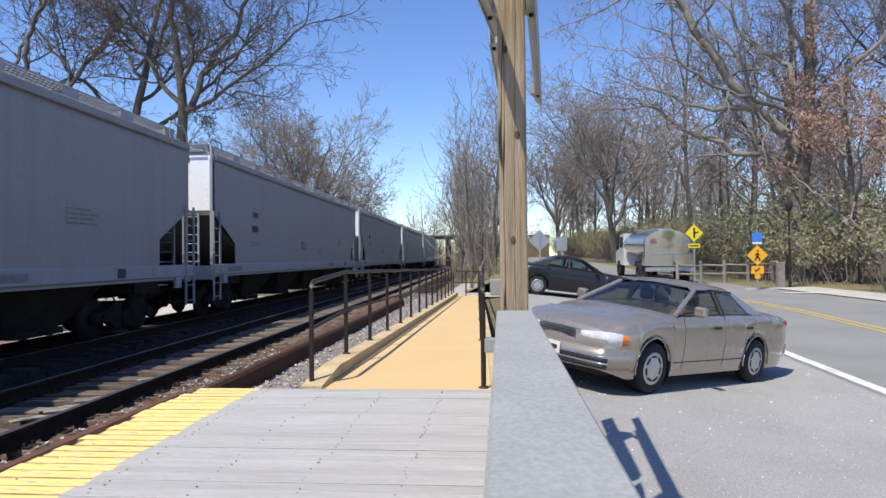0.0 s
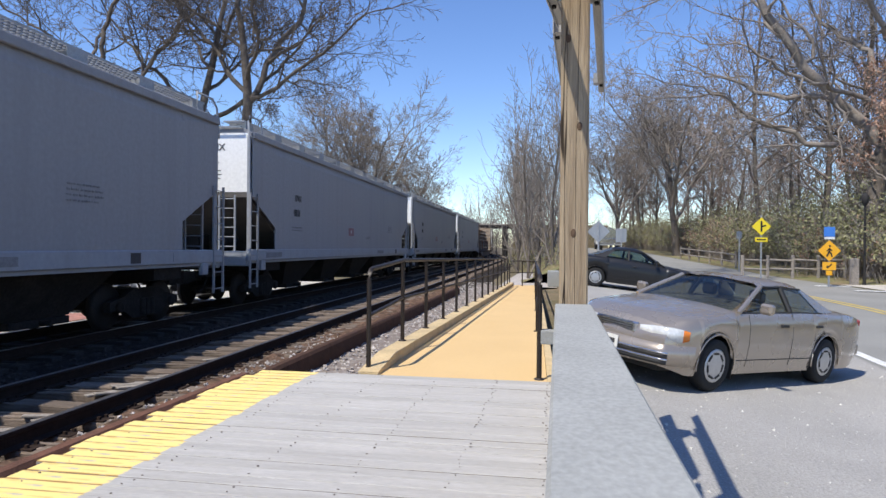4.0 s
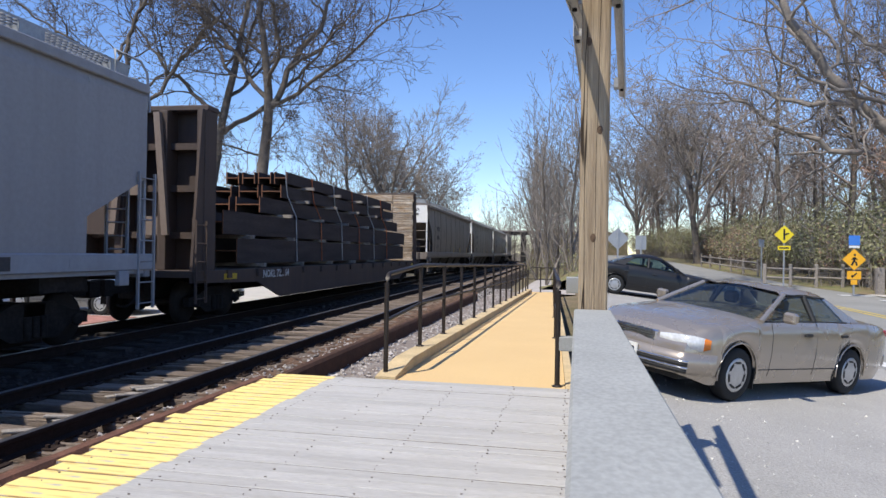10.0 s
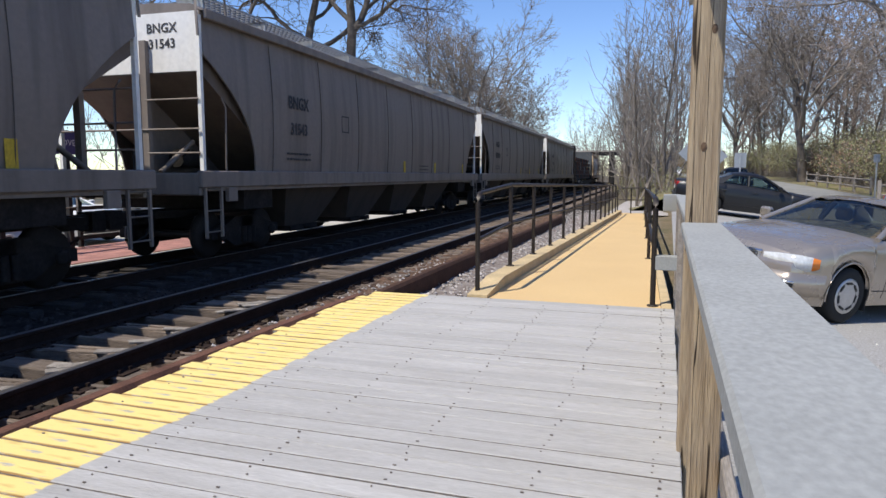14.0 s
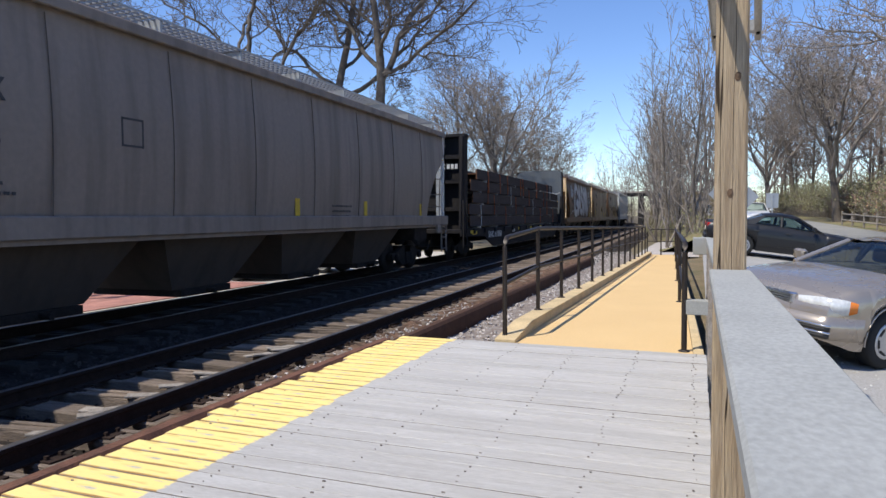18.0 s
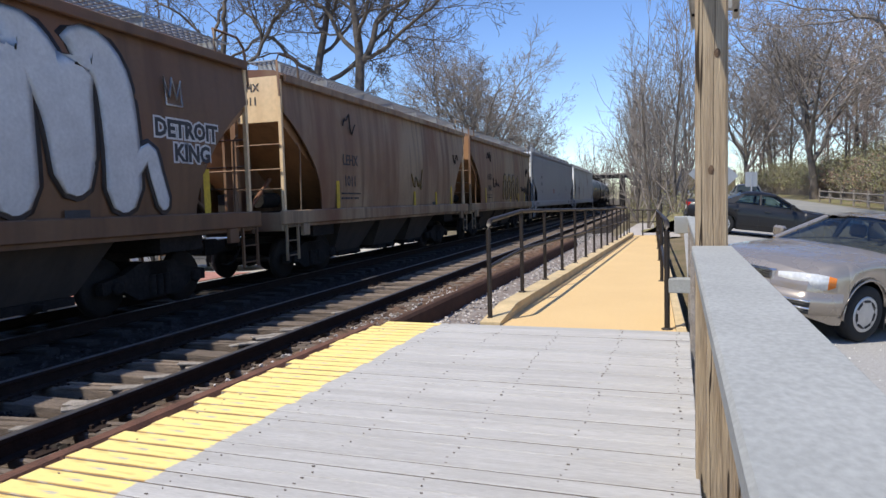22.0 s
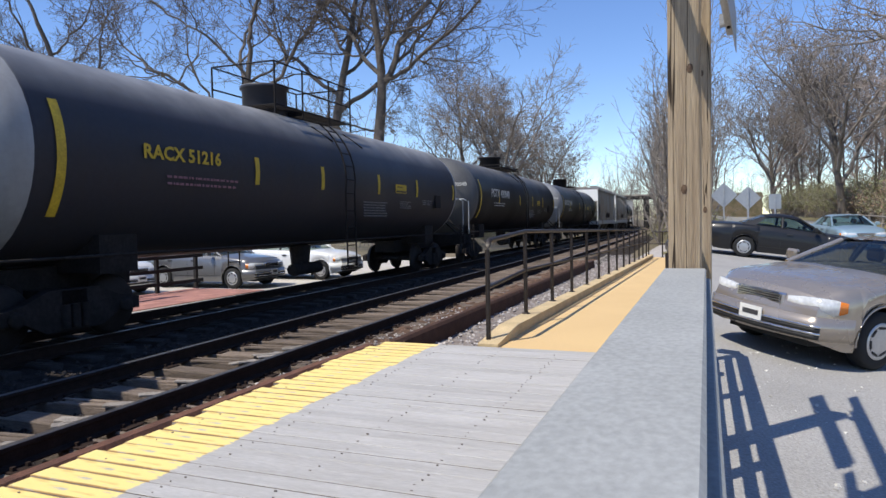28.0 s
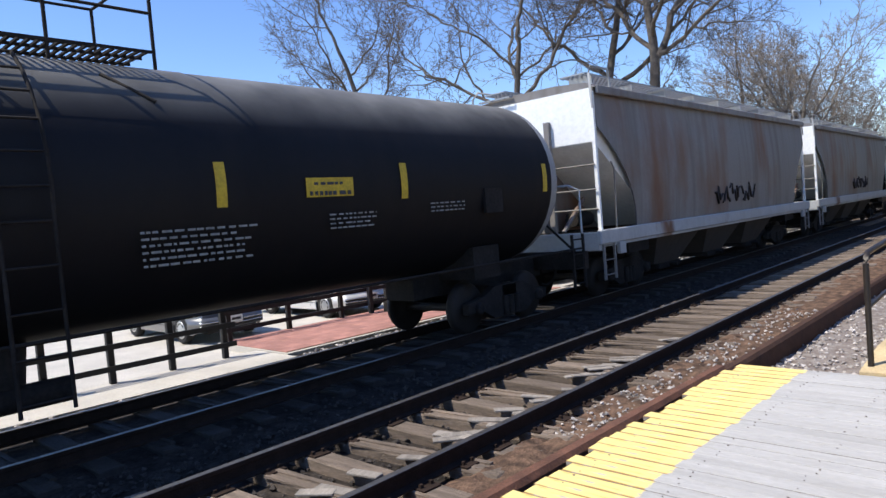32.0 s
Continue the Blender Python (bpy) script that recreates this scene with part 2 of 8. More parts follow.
# ---- kit ----
class Sh:
    """A shape gathered from simple solids, and made into one mesh."""

    def __init__(self):
        self.v, self.f, self.smooth = [], [], []

    def add(self, verts, faces, smooth=False):
        k = len(self.v)
        self.v += [tuple(p) for p in verts]
        self.f += [tuple(i + k for i in f) for f in faces]
        self.smooth += [smooth] * len(faces)
        return self

    def box(self, x0, x1, y0, y1, z0, z1, m=None, ch=0.0):
        if ch:
            pts, c = [], ch
            for x, sx in ((x0, 1), (x1, -1)):
                for y, sy in ((y0, 1), (y1, -1)):
                    for z, sz in ((z0, 1), (z1, -1)):
                        pts += [(x + sx * c, y + sy * c, z), (x + sx * c, y, z + sz * c), (x, y + sy * c, z + sz * c)]
            if m is not None:
                pts = [m @ Vector(p) for p in pts]
            i = lambda a, b, d: 3 * (4 * a + 2 * b + d)
            f = []
            for s in (0, 1):
                q = [i(0, 0, s), i(0, 1, s), i(1, 1, s), i(1, 0, s)]
                f.append(q if s == 0 else q[::-1])
                q = [i(0, s, 0) + 1, i(1, s, 0) + 1, i(1, s, 1) + 1, i(0, s, 1) + 1]
                f.append(q if s == 0 else q[::-1])
                q = [i(s, 0, 0) + 2, i(s, 0, 1) + 2, i(s, 1, 1) + 2, i(s, 1, 0) + 2]
                f.append(q if s == 0 else q[::-1])
            for a in (0, 1):
                for b in (0, 1):
                    f.append([i(0, a, b), i(1, a, b), i(1, a, b) + 1, i(0, a, b) + 1])
                    f.append([i(a, 0, b), i(a, 0, b) + 2, i(a, 1, b) + 2, i(a, 1, b)])
                    f.append([i(a, b, 0) + 1, i(a, b, 0) + 2, i(a, b, 1) + 2, i(a, b, 1) + 1])
                    for d in (0, 1):
                        f.append([i(a, b, d), i(a, b, d) + 1, i(a, b, d) + 2])
            return self.add(pts, f)
        pts = [(x, y, z) for x in (x0, x1) for y in (y0, y1) for z in (z0, z1)]
        if m is not None:
            pts = [m @ Vector(p) for p in pts]
        return self.add(pts, [(0, 1, 3, 2), (4, 6, 7, 5), (0, 4, 5, 1), (2, 3, 7, 6), (0, 2, 6, 4), (1, 5, 7, 3)])

    def prism(self, outline, a, b, axis="y", smooth=False, caps=True):
        """outline, a list of pairs in the plane across the axis, drawn out from a to b."""
        put = {"y": lambda p, d: (p[0], d, p[1]), "x": lambda p, d: (d, p[0], p[1]), "z": lambda p, d: (p[0], p[1], d)}[axis]
        n = len(outline)
        self.add([put(p, a) for p in outline] + [put(p, b) for p in outline], [(i, (i + 1) % n, n + (i + 1) % n, n + i) for i in range(n)], smooth)
        if caps:
            self.add([put(p, a) for p in outline], [tuple(range(n))[::-1]])
            self.add([put(p, b) for p in outline], [tuple(range(n))])
        return self

    def tube(self, pts, r, n=6, caps=True, smooth=True):
        """A round bar along pts; r: a radius, or one for each point."""
        pts = [Vector(p) for p in pts]
        rs = r if isinstance(r, (list, tuple)) else [r] * len(pts)
        ring = []
        for i, p in enumerate(pts):
            d = (pts[min(i + 1, len(pts) - 1)] - pts[max(i - 1, 0)]).normalized()
            u = d.cross(Vector((0, 0, 1)) if abs(d.z) < 0.9 else Vector((0, 1, 0))).normalized()
            w = d.cross(u)
            ring += [p + (u * math.cos(2 * math.pi * k / n) + w * math.sin(2 * math.pi * k / n)) * rs[i] for k in range(n)]
        self.add(ring, [(i * n + k, i * n + (k + 1) % n, (i + 1) * n + (k + 1) % n, (i + 1) * n + k) for i in range(len(pts) - 1) for k in range(n)], smooth)
        if caps:
            self.add(ring[:n], [tuple(range(n))[::-1]])
            self.add(ring[-n:], [tuple(range(n))])
        return self

    def turn(self, profile, centre, axis="x", n=20, smooth=True):
        """profile, pairs (along, radius), turned about an axis through centre."""
        pts = []
        for a, r in profile:
            for k in range(n):
                c, s = r * math.cos(2 * math.pi * k / n), r * math.sin(2 * math.pi * k / n)
                q = {"x": (a, c, s), "y": (c, a, s), "z": (c, s, a)}[axis]
                pts.append(tuple(q[i] + centre[i] for i in range(3)))
        m = len(profile)
        self.add(pts, [(i * n + k, i * n + (k + 1) % n, (i + 1) * n + (k + 1) % n, (i + 1) * n + k) for i in range(m - 1) for k in range(n)], smooth)
        self.add(pts[:n], [tuple(range(n))[::-1]])
        self.add(pts[-n:], [tuple(range(n))])
        return self

    def mesh(self, name, material):
        me = bpy.data.meshes.new(name)
        me.from_pydata(self.v, [], self.f)
        me.polygons.foreach_set("use_smooth", self.smooth)
        bm = bmesh.new()
        bm.from_mesh(me)
        bmesh.ops.recalc_face_normals(bm, faces=bm.faces)
        bm.to_mesh(me)
        bm.free()
        me.materials.append(material)
        return me


def part(name, sh, material, parent=None, label=""):
    ob = new(name, sh if isinstance(sh, bpy.types.Mesh) else sh.mesh(name, material))
    if parent:
        ob.parent = parent
    return tagged(ob, label)


def empty(name, m, label, category, group=""):
    ob = new(name)
    ob.empty_display_size = 0.2
    ob.matrix_world = m
    return tagged(ob, label, category, group)


def words(text, size, material, parent, m, name="lettering", bold=0.0, label=""):
    """Built-in lettering as a thin mesh, at the pose m in its parent's space; the text lies in the pose's xy plane."""
    cu = bpy.data.curves.new(name, "FONT")
    cu.body, cu.size, cu.offset, cu.extrude, cu.resolution_u = text, size, bold, 0.002, 2
    cu.align_x = "CENTER"
    tmp = bpy.data.objects.new("tmp", cu)
    scene.collection.objects.link(tmp)
    me = bpy.data.meshes.new_from_object(tmp.evaluated_get(bpy.context.evaluated_depsgraph_get()))
    bpy.data.objects.remove(tmp)
    me.materials.clear()
    me.materials.append(material)
    ob = new(name, me)
    ob.parent = parent
    ob.matrix_local = m
    return tagged(ob, label)


def ground_z(x, y):
    """The lot, the road and the verge: falls from the platform to the road and rises gently ahead."""
    yy = y if y < 70 else 70 + 30 * (1 - math.exp(-(y - 70) / 30))
    lot = -0.41 - 0.12 * max(-1.9, min(2.3, x - 2.3)) + 0.024 * (max(yy, -20) - 8.9)
    if x > 13:
        lot += 0.02 * (x - 13)
    k = min(1, max(0, (x + 1.0) / 1.2))
    side = -0.55 if y < 25 else -0.45
    return lot * k + side * (1 - k)

# ---- the ground, tracks and platform ----
K, ROT = -0.029, radians(1.661)          # the tracks run a little to the left of the platform's edge
NEAR, FAR, RAIL = -4.85, -8.35, -0.28    # the tracks' middles abreast of the camera; top of rail
BEND, RADIUS = 92.0, 420.0


def on_track(c, s, z=0.0):
    """The pose on the track whose middle is at c, s metres along it."""
    x, y, a = c + K * s, s, ROT
    if s > BEND:
        w = (s - BEND) / RADIUS
        r = RADIUS + (c - NEAR)
        x0, y0 = c + K * BEND, BEND
        dx, dy = -r * (1 - math.cos(w)), r * math.sin(w)
        x, y, a = x0 + dx * math.cos(ROT) - dy * math.sin(ROT), y0 + dx * math.sin(ROT) + dy * math.cos(ROT), ROT + w
    return Matrix.Translation((x, y, z)) @ Matrix.Rotation(a, 4, "Z")


def sheet(name, xs, ys, height, material, lift=0.0):
    v = [(x, y, height(x, y) + lift) for y in ys for x in xs]
    n = len(xs)
    sh = Sh().add(v, [(j * n + i, j * n + i + 1, (j + 1) * n + i + 1, (j + 1) * n + i) for j in range(len(ys) - 1) for i in range(n - 1)], True)
    return tagged(part(name, sh, material), kind="structure")


def span(a, b, d):
    n = max(1, round((b - a) / d))
    return [a + (b - a) * i / n for i in range(n + 1)]


# car park and road, each its own skin over the ground
lot = sheet("car_park", span(0.5, 7.0, 0.5), span(-14, 33, 1.0), ground_z, ASPHALT, 0.0)
tagged(lot, "worn pale grey asphalt car park", "car park")


def road_mid(y):
    """x of the road's middle line."""
    k = min(1, max(0, (y - 20) / 20))
    return 9.5 - 2.6 * k * k * (3 - 2 * k) - 0.045 * max(0, y - 40)


far = [-3000, -1200, -500, -250, -140]
ground = sheet("ground", far + span(-90, 90, 4) + [140, 250, 500, 1200, 3000], far + span(-100, 200, 5) + [250, 400, 700, 1500, 3000],
               lambda x, y: -0.70 if x < -1 else ground_z(x, y) - (0.40 if x < road_mid(min(y, 110)) + 7.5 and -20 < y < 112 else 0.05), SOIL)
tagged(ground, "leaf-strewn bare soil under the woods", "ground")


def ribbon(name, a, b, y0, y1, material, lift, step=1.0, dash=None):
    """A strip along the road between a and b metres right of its middle."""
    ys = span(y0, y1, step)
    sh = Sh()
    v = []
    for y in ys:
        w = (b - a) / max(1, round(abs(b - a)))
        for i in range(max(1, round(abs(b - a))) + 1):
            x = road_mid(y) + a + w * i
            v.append((x, y, ground_z(x, y) + lift))
    n = max(1, round(abs(b - a))) + 1
    f = [(j * n + i, j * n + i + 1, (j + 1) * n + i + 1, (j + 1) * n + i) for j in range(len(ys) - 1) for i in range(n - 1)]
    sh.add(v, f, True)
    return tagged(part(name, sh, material), kind="structure")


tagged(ribbon("road", -3.75, 4.2, -14, 110, ROAD, 0.004), "grey two-lane asphalt road", "road")
tagged(ribbon("edge_line", -3.66, -3.46, -14, 26, LINEW, 0.010), "white painted edge line, worn", "road marking")
for k, a in enumerate((-0.20, 0.08)):
    tagged(ribbon("centre_line", a, a + 0.12, -14, 100, LINEY, 0.010), "yellow painted centre line", "road marking")
tagged(ribbon("edge_line", 3.55, 3.67, -14, 23, LINEW, 0.010), "white painted edge line, worn", "road marking")
tagged(ribbon("verge", 4.25, 9.0, -14, 110, GRASS, 0.006), "patchy spring grass verge", "verge")
tagged(ribbon("pavement", 4.3, 6.2, 18, 31, CONC, 0.03), "pale concrete pavement by the crossing", "pavement")
tagged(ribbon("crossing_line", 3.0, 5.4, 30.2, 30.6, LINEW, 0.012, 0.2), "white crossing line, worn", "road marking")
tagged(ribbon("crossing_line", 3.0, 5.4, 27.6, 28.0, LINEW, 0.036, 0.2), "white crossing line, worn", "road marking")
tagged(ribbon("verge", -9.0, -3.8, 33.2, 110, GRASS, 0.002), "patchy spring grass verge", "verge")

# ballast bed under both tracks
bed = Sh()
prof = [(-6.9, -0.72), (-5.6, -0.50), (-2.6, -0.50), (-1.6, -0.56), (-0.9, -0.575), (1.35, -0.56), (1.9, -0.55), (2.6, -0.70)]
ss = [-60] + span(-40, 400, 4)
v = []
for s in ss:
    m = on_track(NEAR, s)
    v += [m @ Vector((x, 0, z)) for x, z in prof]
n = len(prof)
bed.add(v, [(j * n + i, j * n + i + 1, (j + 1) * n + i + 1, (j + 1) * n + i) for j in range(len(ss) - 1) for i in range(n - 1)], True)
tagged(part("ballast_bed", bed, BALLAST), "dark grey-brown ballast bed of the railway", "ballast", kind="structure")


def rail_shape(material_top=False):
    if material_top:
        return [(-0.035, -0.004), (-0.030, 0.0), (0.030, 0.0), (0.035, -0.004)]
    return [(-0.07, -0.17), (0.07, -0.17), (0.07, -0.158), (0.012, -0.14), (0.012, -0.05), (0.037, -0.036), (0.037, -0.004), (-0.037, -0.004), (-0.037, -0.036), (-0.012, -0.05), (-0.012, -0.14), (-0.07, -0.158)]


def swept(c, off, outline, z, s0, s1, material, name, closed=True):
    ss = [s0] + [s for s in span(-40, 400, 4) if s0 < s < s1] + [s1]
    v, n = [], len(outline)
    for s in ss:
        m = on_track(c, s, z)
        v += [m @ Vector((x + off, 0, h)) for x, h in outline]
    sh = Sh().add(v, [(j * n + i, j * n + (i + 1) % n, (j + 1) * n + (i + 1) % n, (j + 1) * n + i) for j in range(len(ss) - 1) for i in range(n)])
    return sh


for label, c, side in (("near", NEAR, "near"), ("far", FAR, "far")):
    track = empty("railway_track", Matrix.Identity(4), "railway track with rusty rails on worn timber sleepers", "railway track", "tracks")
    tagged(track, kind="structure")
    for off in (-0.75, 0.75):
        r = part("rail", swept(c, off, rail_shape(), RAIL, -60, 330, RAILRUST, "rail"), RAILRUST, track, "rusty brown steel rail")
        part("rail_head", swept(c, off, rail_shape(True), RAIL, -60, 330, RAILTOP, "rail_head"), RAILTOP, r, "worn bright rail head")

# the worn old rail that lies along the platform's edge
edge = empty("edge_rail", Matrix.Identity(4), "old rust-brown rail laid along the platform edge", "rail")
for y0, y1 in ((-12, 1.9), (1.92, 6.9), (6.92, 24.0)):
    x = lambda y: -2.93 + (0 if y < 7 else -0.012 * (y - 7))
    up = 0.055 if y0 < 5 else -0.01
    v = [(-0.085, -0.42), (0.085, -0.42), (0.075, -0.22), (0.07, -0.14 + up), (0.04, -0.10 + up), (-0.04, -0.10 + up), (-0.07, -0.14 + up), (-0.075, -0.22)]
    pts = [(x(y0) + a, y0, b) for a, b in v] + [(x(y1) + a, y1, b) for a, b in v]
    part("old_rail", Sh().add(pts, [(i, (i + 1) % 8, 8 + (i + 1) % 8, 8 + i) for i in range(8)]), OLDRUST if y0 < 5 else DARKRUST, edge)

# gravel bank between that rail and the ramp
ys, ks = span(6.95, 30, 0.25), [k / 9 for k in range(10)]
br = random.Random(23)
v = []
for y in ys:
    a, b = -2.84 - 0.012 * (y - 7), -1.43
    v += [(a + (b - a) * k, y, -0.355 - 0.03 * k + br.gauss(0, 0.012)) for k in ks]
tagged(part("gravel_bank", Sh().add(v, [(j * 10 + i, j * 10 + i + 1, j * 10 + 11 + i, j * 10 + 10 + i) for j in range(len(ys) - 1) for i in range(9)], True), GRAVEL), "pale crushed stone banked beside the ramp", "gravel", kind="structure")

# wooden platform: frame under the planks; the planks themselves are laid last
PX0, PX1, PY0, PY1 = -2.68, 0.46, -6.0, 6.86
deck = empty("platform", pose(0, 0, 0), "weathered grey plank platform with a yellow painted edge", "platform")
tagged(deck, kind="structure")
for x in (-2.56, -1.95, -1.35, -0.75, -0.15, 0.36):
    part("joist", Sh().box(x - 0.04, x + 0.04, PY0, PY1 - 0.055, -0.30, -0.045), OLDWOOD, deck, "dark timber joist")
part("end_beam", Sh().box(PX0 + 0.03, PX1 - 0.02, PY1 - 0.05, PY1 - 0.005, -0.34, -0.045), OLDWOOD, deck)
for x in (-2.5, -1.2, 0.3):
    for y in (-5, -2, 1, 4, 6.6):
        part("stump", Sh().box(x - 0.07, x + 0.07, y - 0.07, y + 0.07, -0.75, -0.305), OLDWOOD, deck)

# ramp that falls from the platform to the path
RY0, RY1 = 6.87, 29.6


def ramp_z(y):
    return -0.012 - 0.30 * min(1, max(0, (y - 8.0) / 20.0))


def ramp_edges(y):
    k = (y - RY0) / (RY1 - RY0)
    return -1.42 - 0.06 * k, 0.34 - 0.80 * k


ys = span(RY0, RY1, 0.8)
sh, n = Sh(), len(ys)
v = []
for y in ys:
    a, b = ramp_edges(y)
    v += [(a, y, ramp_z(y)), (b, y, ramp_z(y)), (b, y, -0.75), (a, y, -0.75)]
sh.add(v, [(4 * j + i, 4 * j + (i + 1) % 4, 4 * j + 4 + (i + 1) % 4, 4 * j + 4 + i) for j in range(n - 1) for i in range(4)])
sh.add(v[:4], [(0, 1, 2, 3)]).add(v[-4:], [(0, 1, 2, 3)])
ramp = tagged(part("ramp", sh, RAMP), "tan coloured rough-surfaced access ramp", "ramp", kind="structure")
for sd in (0, 1):
    v = []
    for y in ys:
        e = ramp_edges(y)[sd]
        a, b = (e - 0.22, e + 0.0) if sd == 0 else (e + 0.004, e + 0.10)
        h = 0.12 if sd == 0 else 0.02
        if y < RY0 + 0.5:
            h *= 0.3
        z = ramp_z(y)
        v += [(a, y, z + h), (b, y, z + h), (b, y, -0.72), (a, y, -0.72)]
    sh = Sh().add(v, [(4 * j + i, 4 * j + (i + 1) % 4, 4 * j + 4 + (i + 1) % 4, 4 * j + 4 + i) for j in range(n - 1) for i in range(4)])
    sh.add(v[:4], [(0, 1, 2, 3)]).add(v[-4:], [(0, 1, 2, 3)])
    tagged(part("ramp_curb", sh, CURB), "tan concrete curb along the ramp", "curb", kind="structure")


def pipe_fence(name, pts, label, mid=True, first_round=True):
    """A dark pipe handrail: posts at pts (x, y, foot z), a top rail and a middle rail."""
    e = empty(name, pose(*pts[0]), label, "handrail")
    o = Vector(pts[0])
    top = [Vector(p) - o + Vector((0, 0, 1.07)) for p in pts]
    d = (top[1] - top[0]).normalized()
    head = [top[0] + Vector((0, 0, -0.12)), top[0] + Vector((0, 0, -0.05)) + d * 0.02, top[0] + Vector((0, 0, -0.012)) + d * 0.06] if first_round else []
    part("top_rail", Sh().tube(head + [top[0] + d * 0.13] + top[1:], 0.027, 8), PIPE, e)
    if mid:
        part("middle_rail", Sh().tube([p + Vector((0, 0, -0.50)) for p in top], 0.022, 6), PIPE, e)
    for i, p in enumerate(pts):
        q = Vector(p) - o
        part("post", Sh().tube([q, q + Vector((0, 0, 0.98 if i == 0 else 1.06))], 0.027, 8).turn([(0, 0.055), (0.012, 0.055), (0.02, 0.03)], q, "z", 8), PIPE, e)
    return e


lp = []
for i in range(14):
    y = 7.06 + i * 1.62
    lp.append((ramp_edges(y)[0] - 0.16, y, ramp_z(y) + (0.036 if i == 0 else 0.12)))
pipe_fence("handrail", lp, "dark brown pipe handrail along the track side of the ramp")
rp = []
for i in range(6):
    y = 7.0 + i * 4.4
    rp.append((ramp_edges(y)[1] - 0.08, y, ramp_z(y)))
pipe_fence("handrail", rp, "dark brown pipe handrail along the car park side of the ramp")
ex, ey = lp[-1][0], 29.3
pipe_fence("handrail", [(ex, ey, ramp_z(ey)), (ex + 0.55, ey, ramp_z(ey)), (ex + 1.15, ey, ramp_z(ey))], "dark brown pipe handrail closing the ramp's end", True, False)

# pale gravel path past the ramp
path = sheet("gravel_path", span(-2.2, 0.4, 0.6), span(29.7, 46, 1.5), lambda x, y: -0.40, STONE)
tagged(path, "pale gravel by the end of the ramp", "gravel")

# ---- timber railing between platform and car park ----
railing = empty("railing", pose(0.52, 3.4, 0), "timber railing with a broad grey painted cap board", "railing")


def loc(ob, *p):
    return tuple(Vector(p) - Vector(ob.matrix_world.translation))


def rbox(sh, ob, x0, x1, y0, y1, z0, z1, ch=0.006):
    o = ob.matrix_world.translation
    return sh.box(x0 - o.x, x1 - o.x, y0 - o.y, y1 - o.y, z0 - o.z, z1 - o.z, None, ch)


part("cap_board", rbox(Sh(), railing, 0.425, 0.595, -6.0, 3.28, 1.043, 1.083), CAP, railing, "weathered grey painted cap board")
part("rail_board", rbox(Sh(), railing, 0.575, 0.612, -6.0, 3.30, 0.90, 1.040), CAP, railing, "grey painted board on edge under the cap")
for z in (0.17, 0.55):
    part("rail_board", rbox(Sh(), railing, 0.575, 0.612, -6.0, 3.30, z, z + 0.11), OLDWOOD, railing, "weathered lower rail board")
for y in (-4.2, -1.7, 0.72, 2.62):
    part("rail_post", rbox(Sh(), railing, 0.465, 0.572, y - 0.05, y + 0.05, -0.5, 1.040), POST, railing, "brown timber post")
part("tall_post", rbox(Sh(), railing, 0.443, 0.578, 3.30, 3.435, -0.55, 3.05, 0.008), POST, railing, "tall brown timber post with knots")

second = empty("railing", pose(0.55, 5.1, 0), "second timber railing with a grey cap, beside the ramp's head", "railing")
part("cap_board", rbox(Sh(), second, 0.45, 0.57, 3.46, 7.78, 1.043, 1.083), CAP, second, "grey painted cap board")
part("end_board", rbox(Sh(), second, 0.32, 0.50, 7.80, 7.98, 0.90, 1.083), CAP, second)
part("lower_board", rbox(Sh(), second, 0.27, 0.50, 6.95, 7.10, 0.36, 0.50), CAP, second, "grey lower rail end")
for z in (0.10, 0.50, 0.88):
    part("rail_board", rbox(Sh(), second, 0.515, 0.55, 3.46, 7.9, z, z + 0.15), OLDWOOD, second, "weathered rail board")
for y in (4.4, 6.2, 7.75):
    part("rail_post", rbox(Sh(), second, 0.46, 0.512, y - 0.055, y + 0.055, -0.5, 1.040), OLDWOOD, second, "grey timber post")
part("tall_post", rbox(Sh(), second, 0.495, 0.63, 5.03, 5.165, -0.55, 2.78, 0.008), POST, second, "tall brown timber post")

for ob, y, rows in ((railing, 3.298, ((0.533, 1.93), (0.508, 1.42), (0.478, 2.35))), (second, 5.028, ((0.57, 2.25), (0.54, 1.75), (0.59, 1.35)))):
    for x, z in rows:
        part("knot", Sh().add([Vector(loc(ob, x + 0.013 * math.cos(q), y, z + 0.021 * math.sin(q))) for q in span(0, 5.8, 0.6)] + [Vector(loc(ob, x, y - 0.003, z))], [(i, (i + 1) % 11, 11) for i in range(11)]), KNOT, ob)


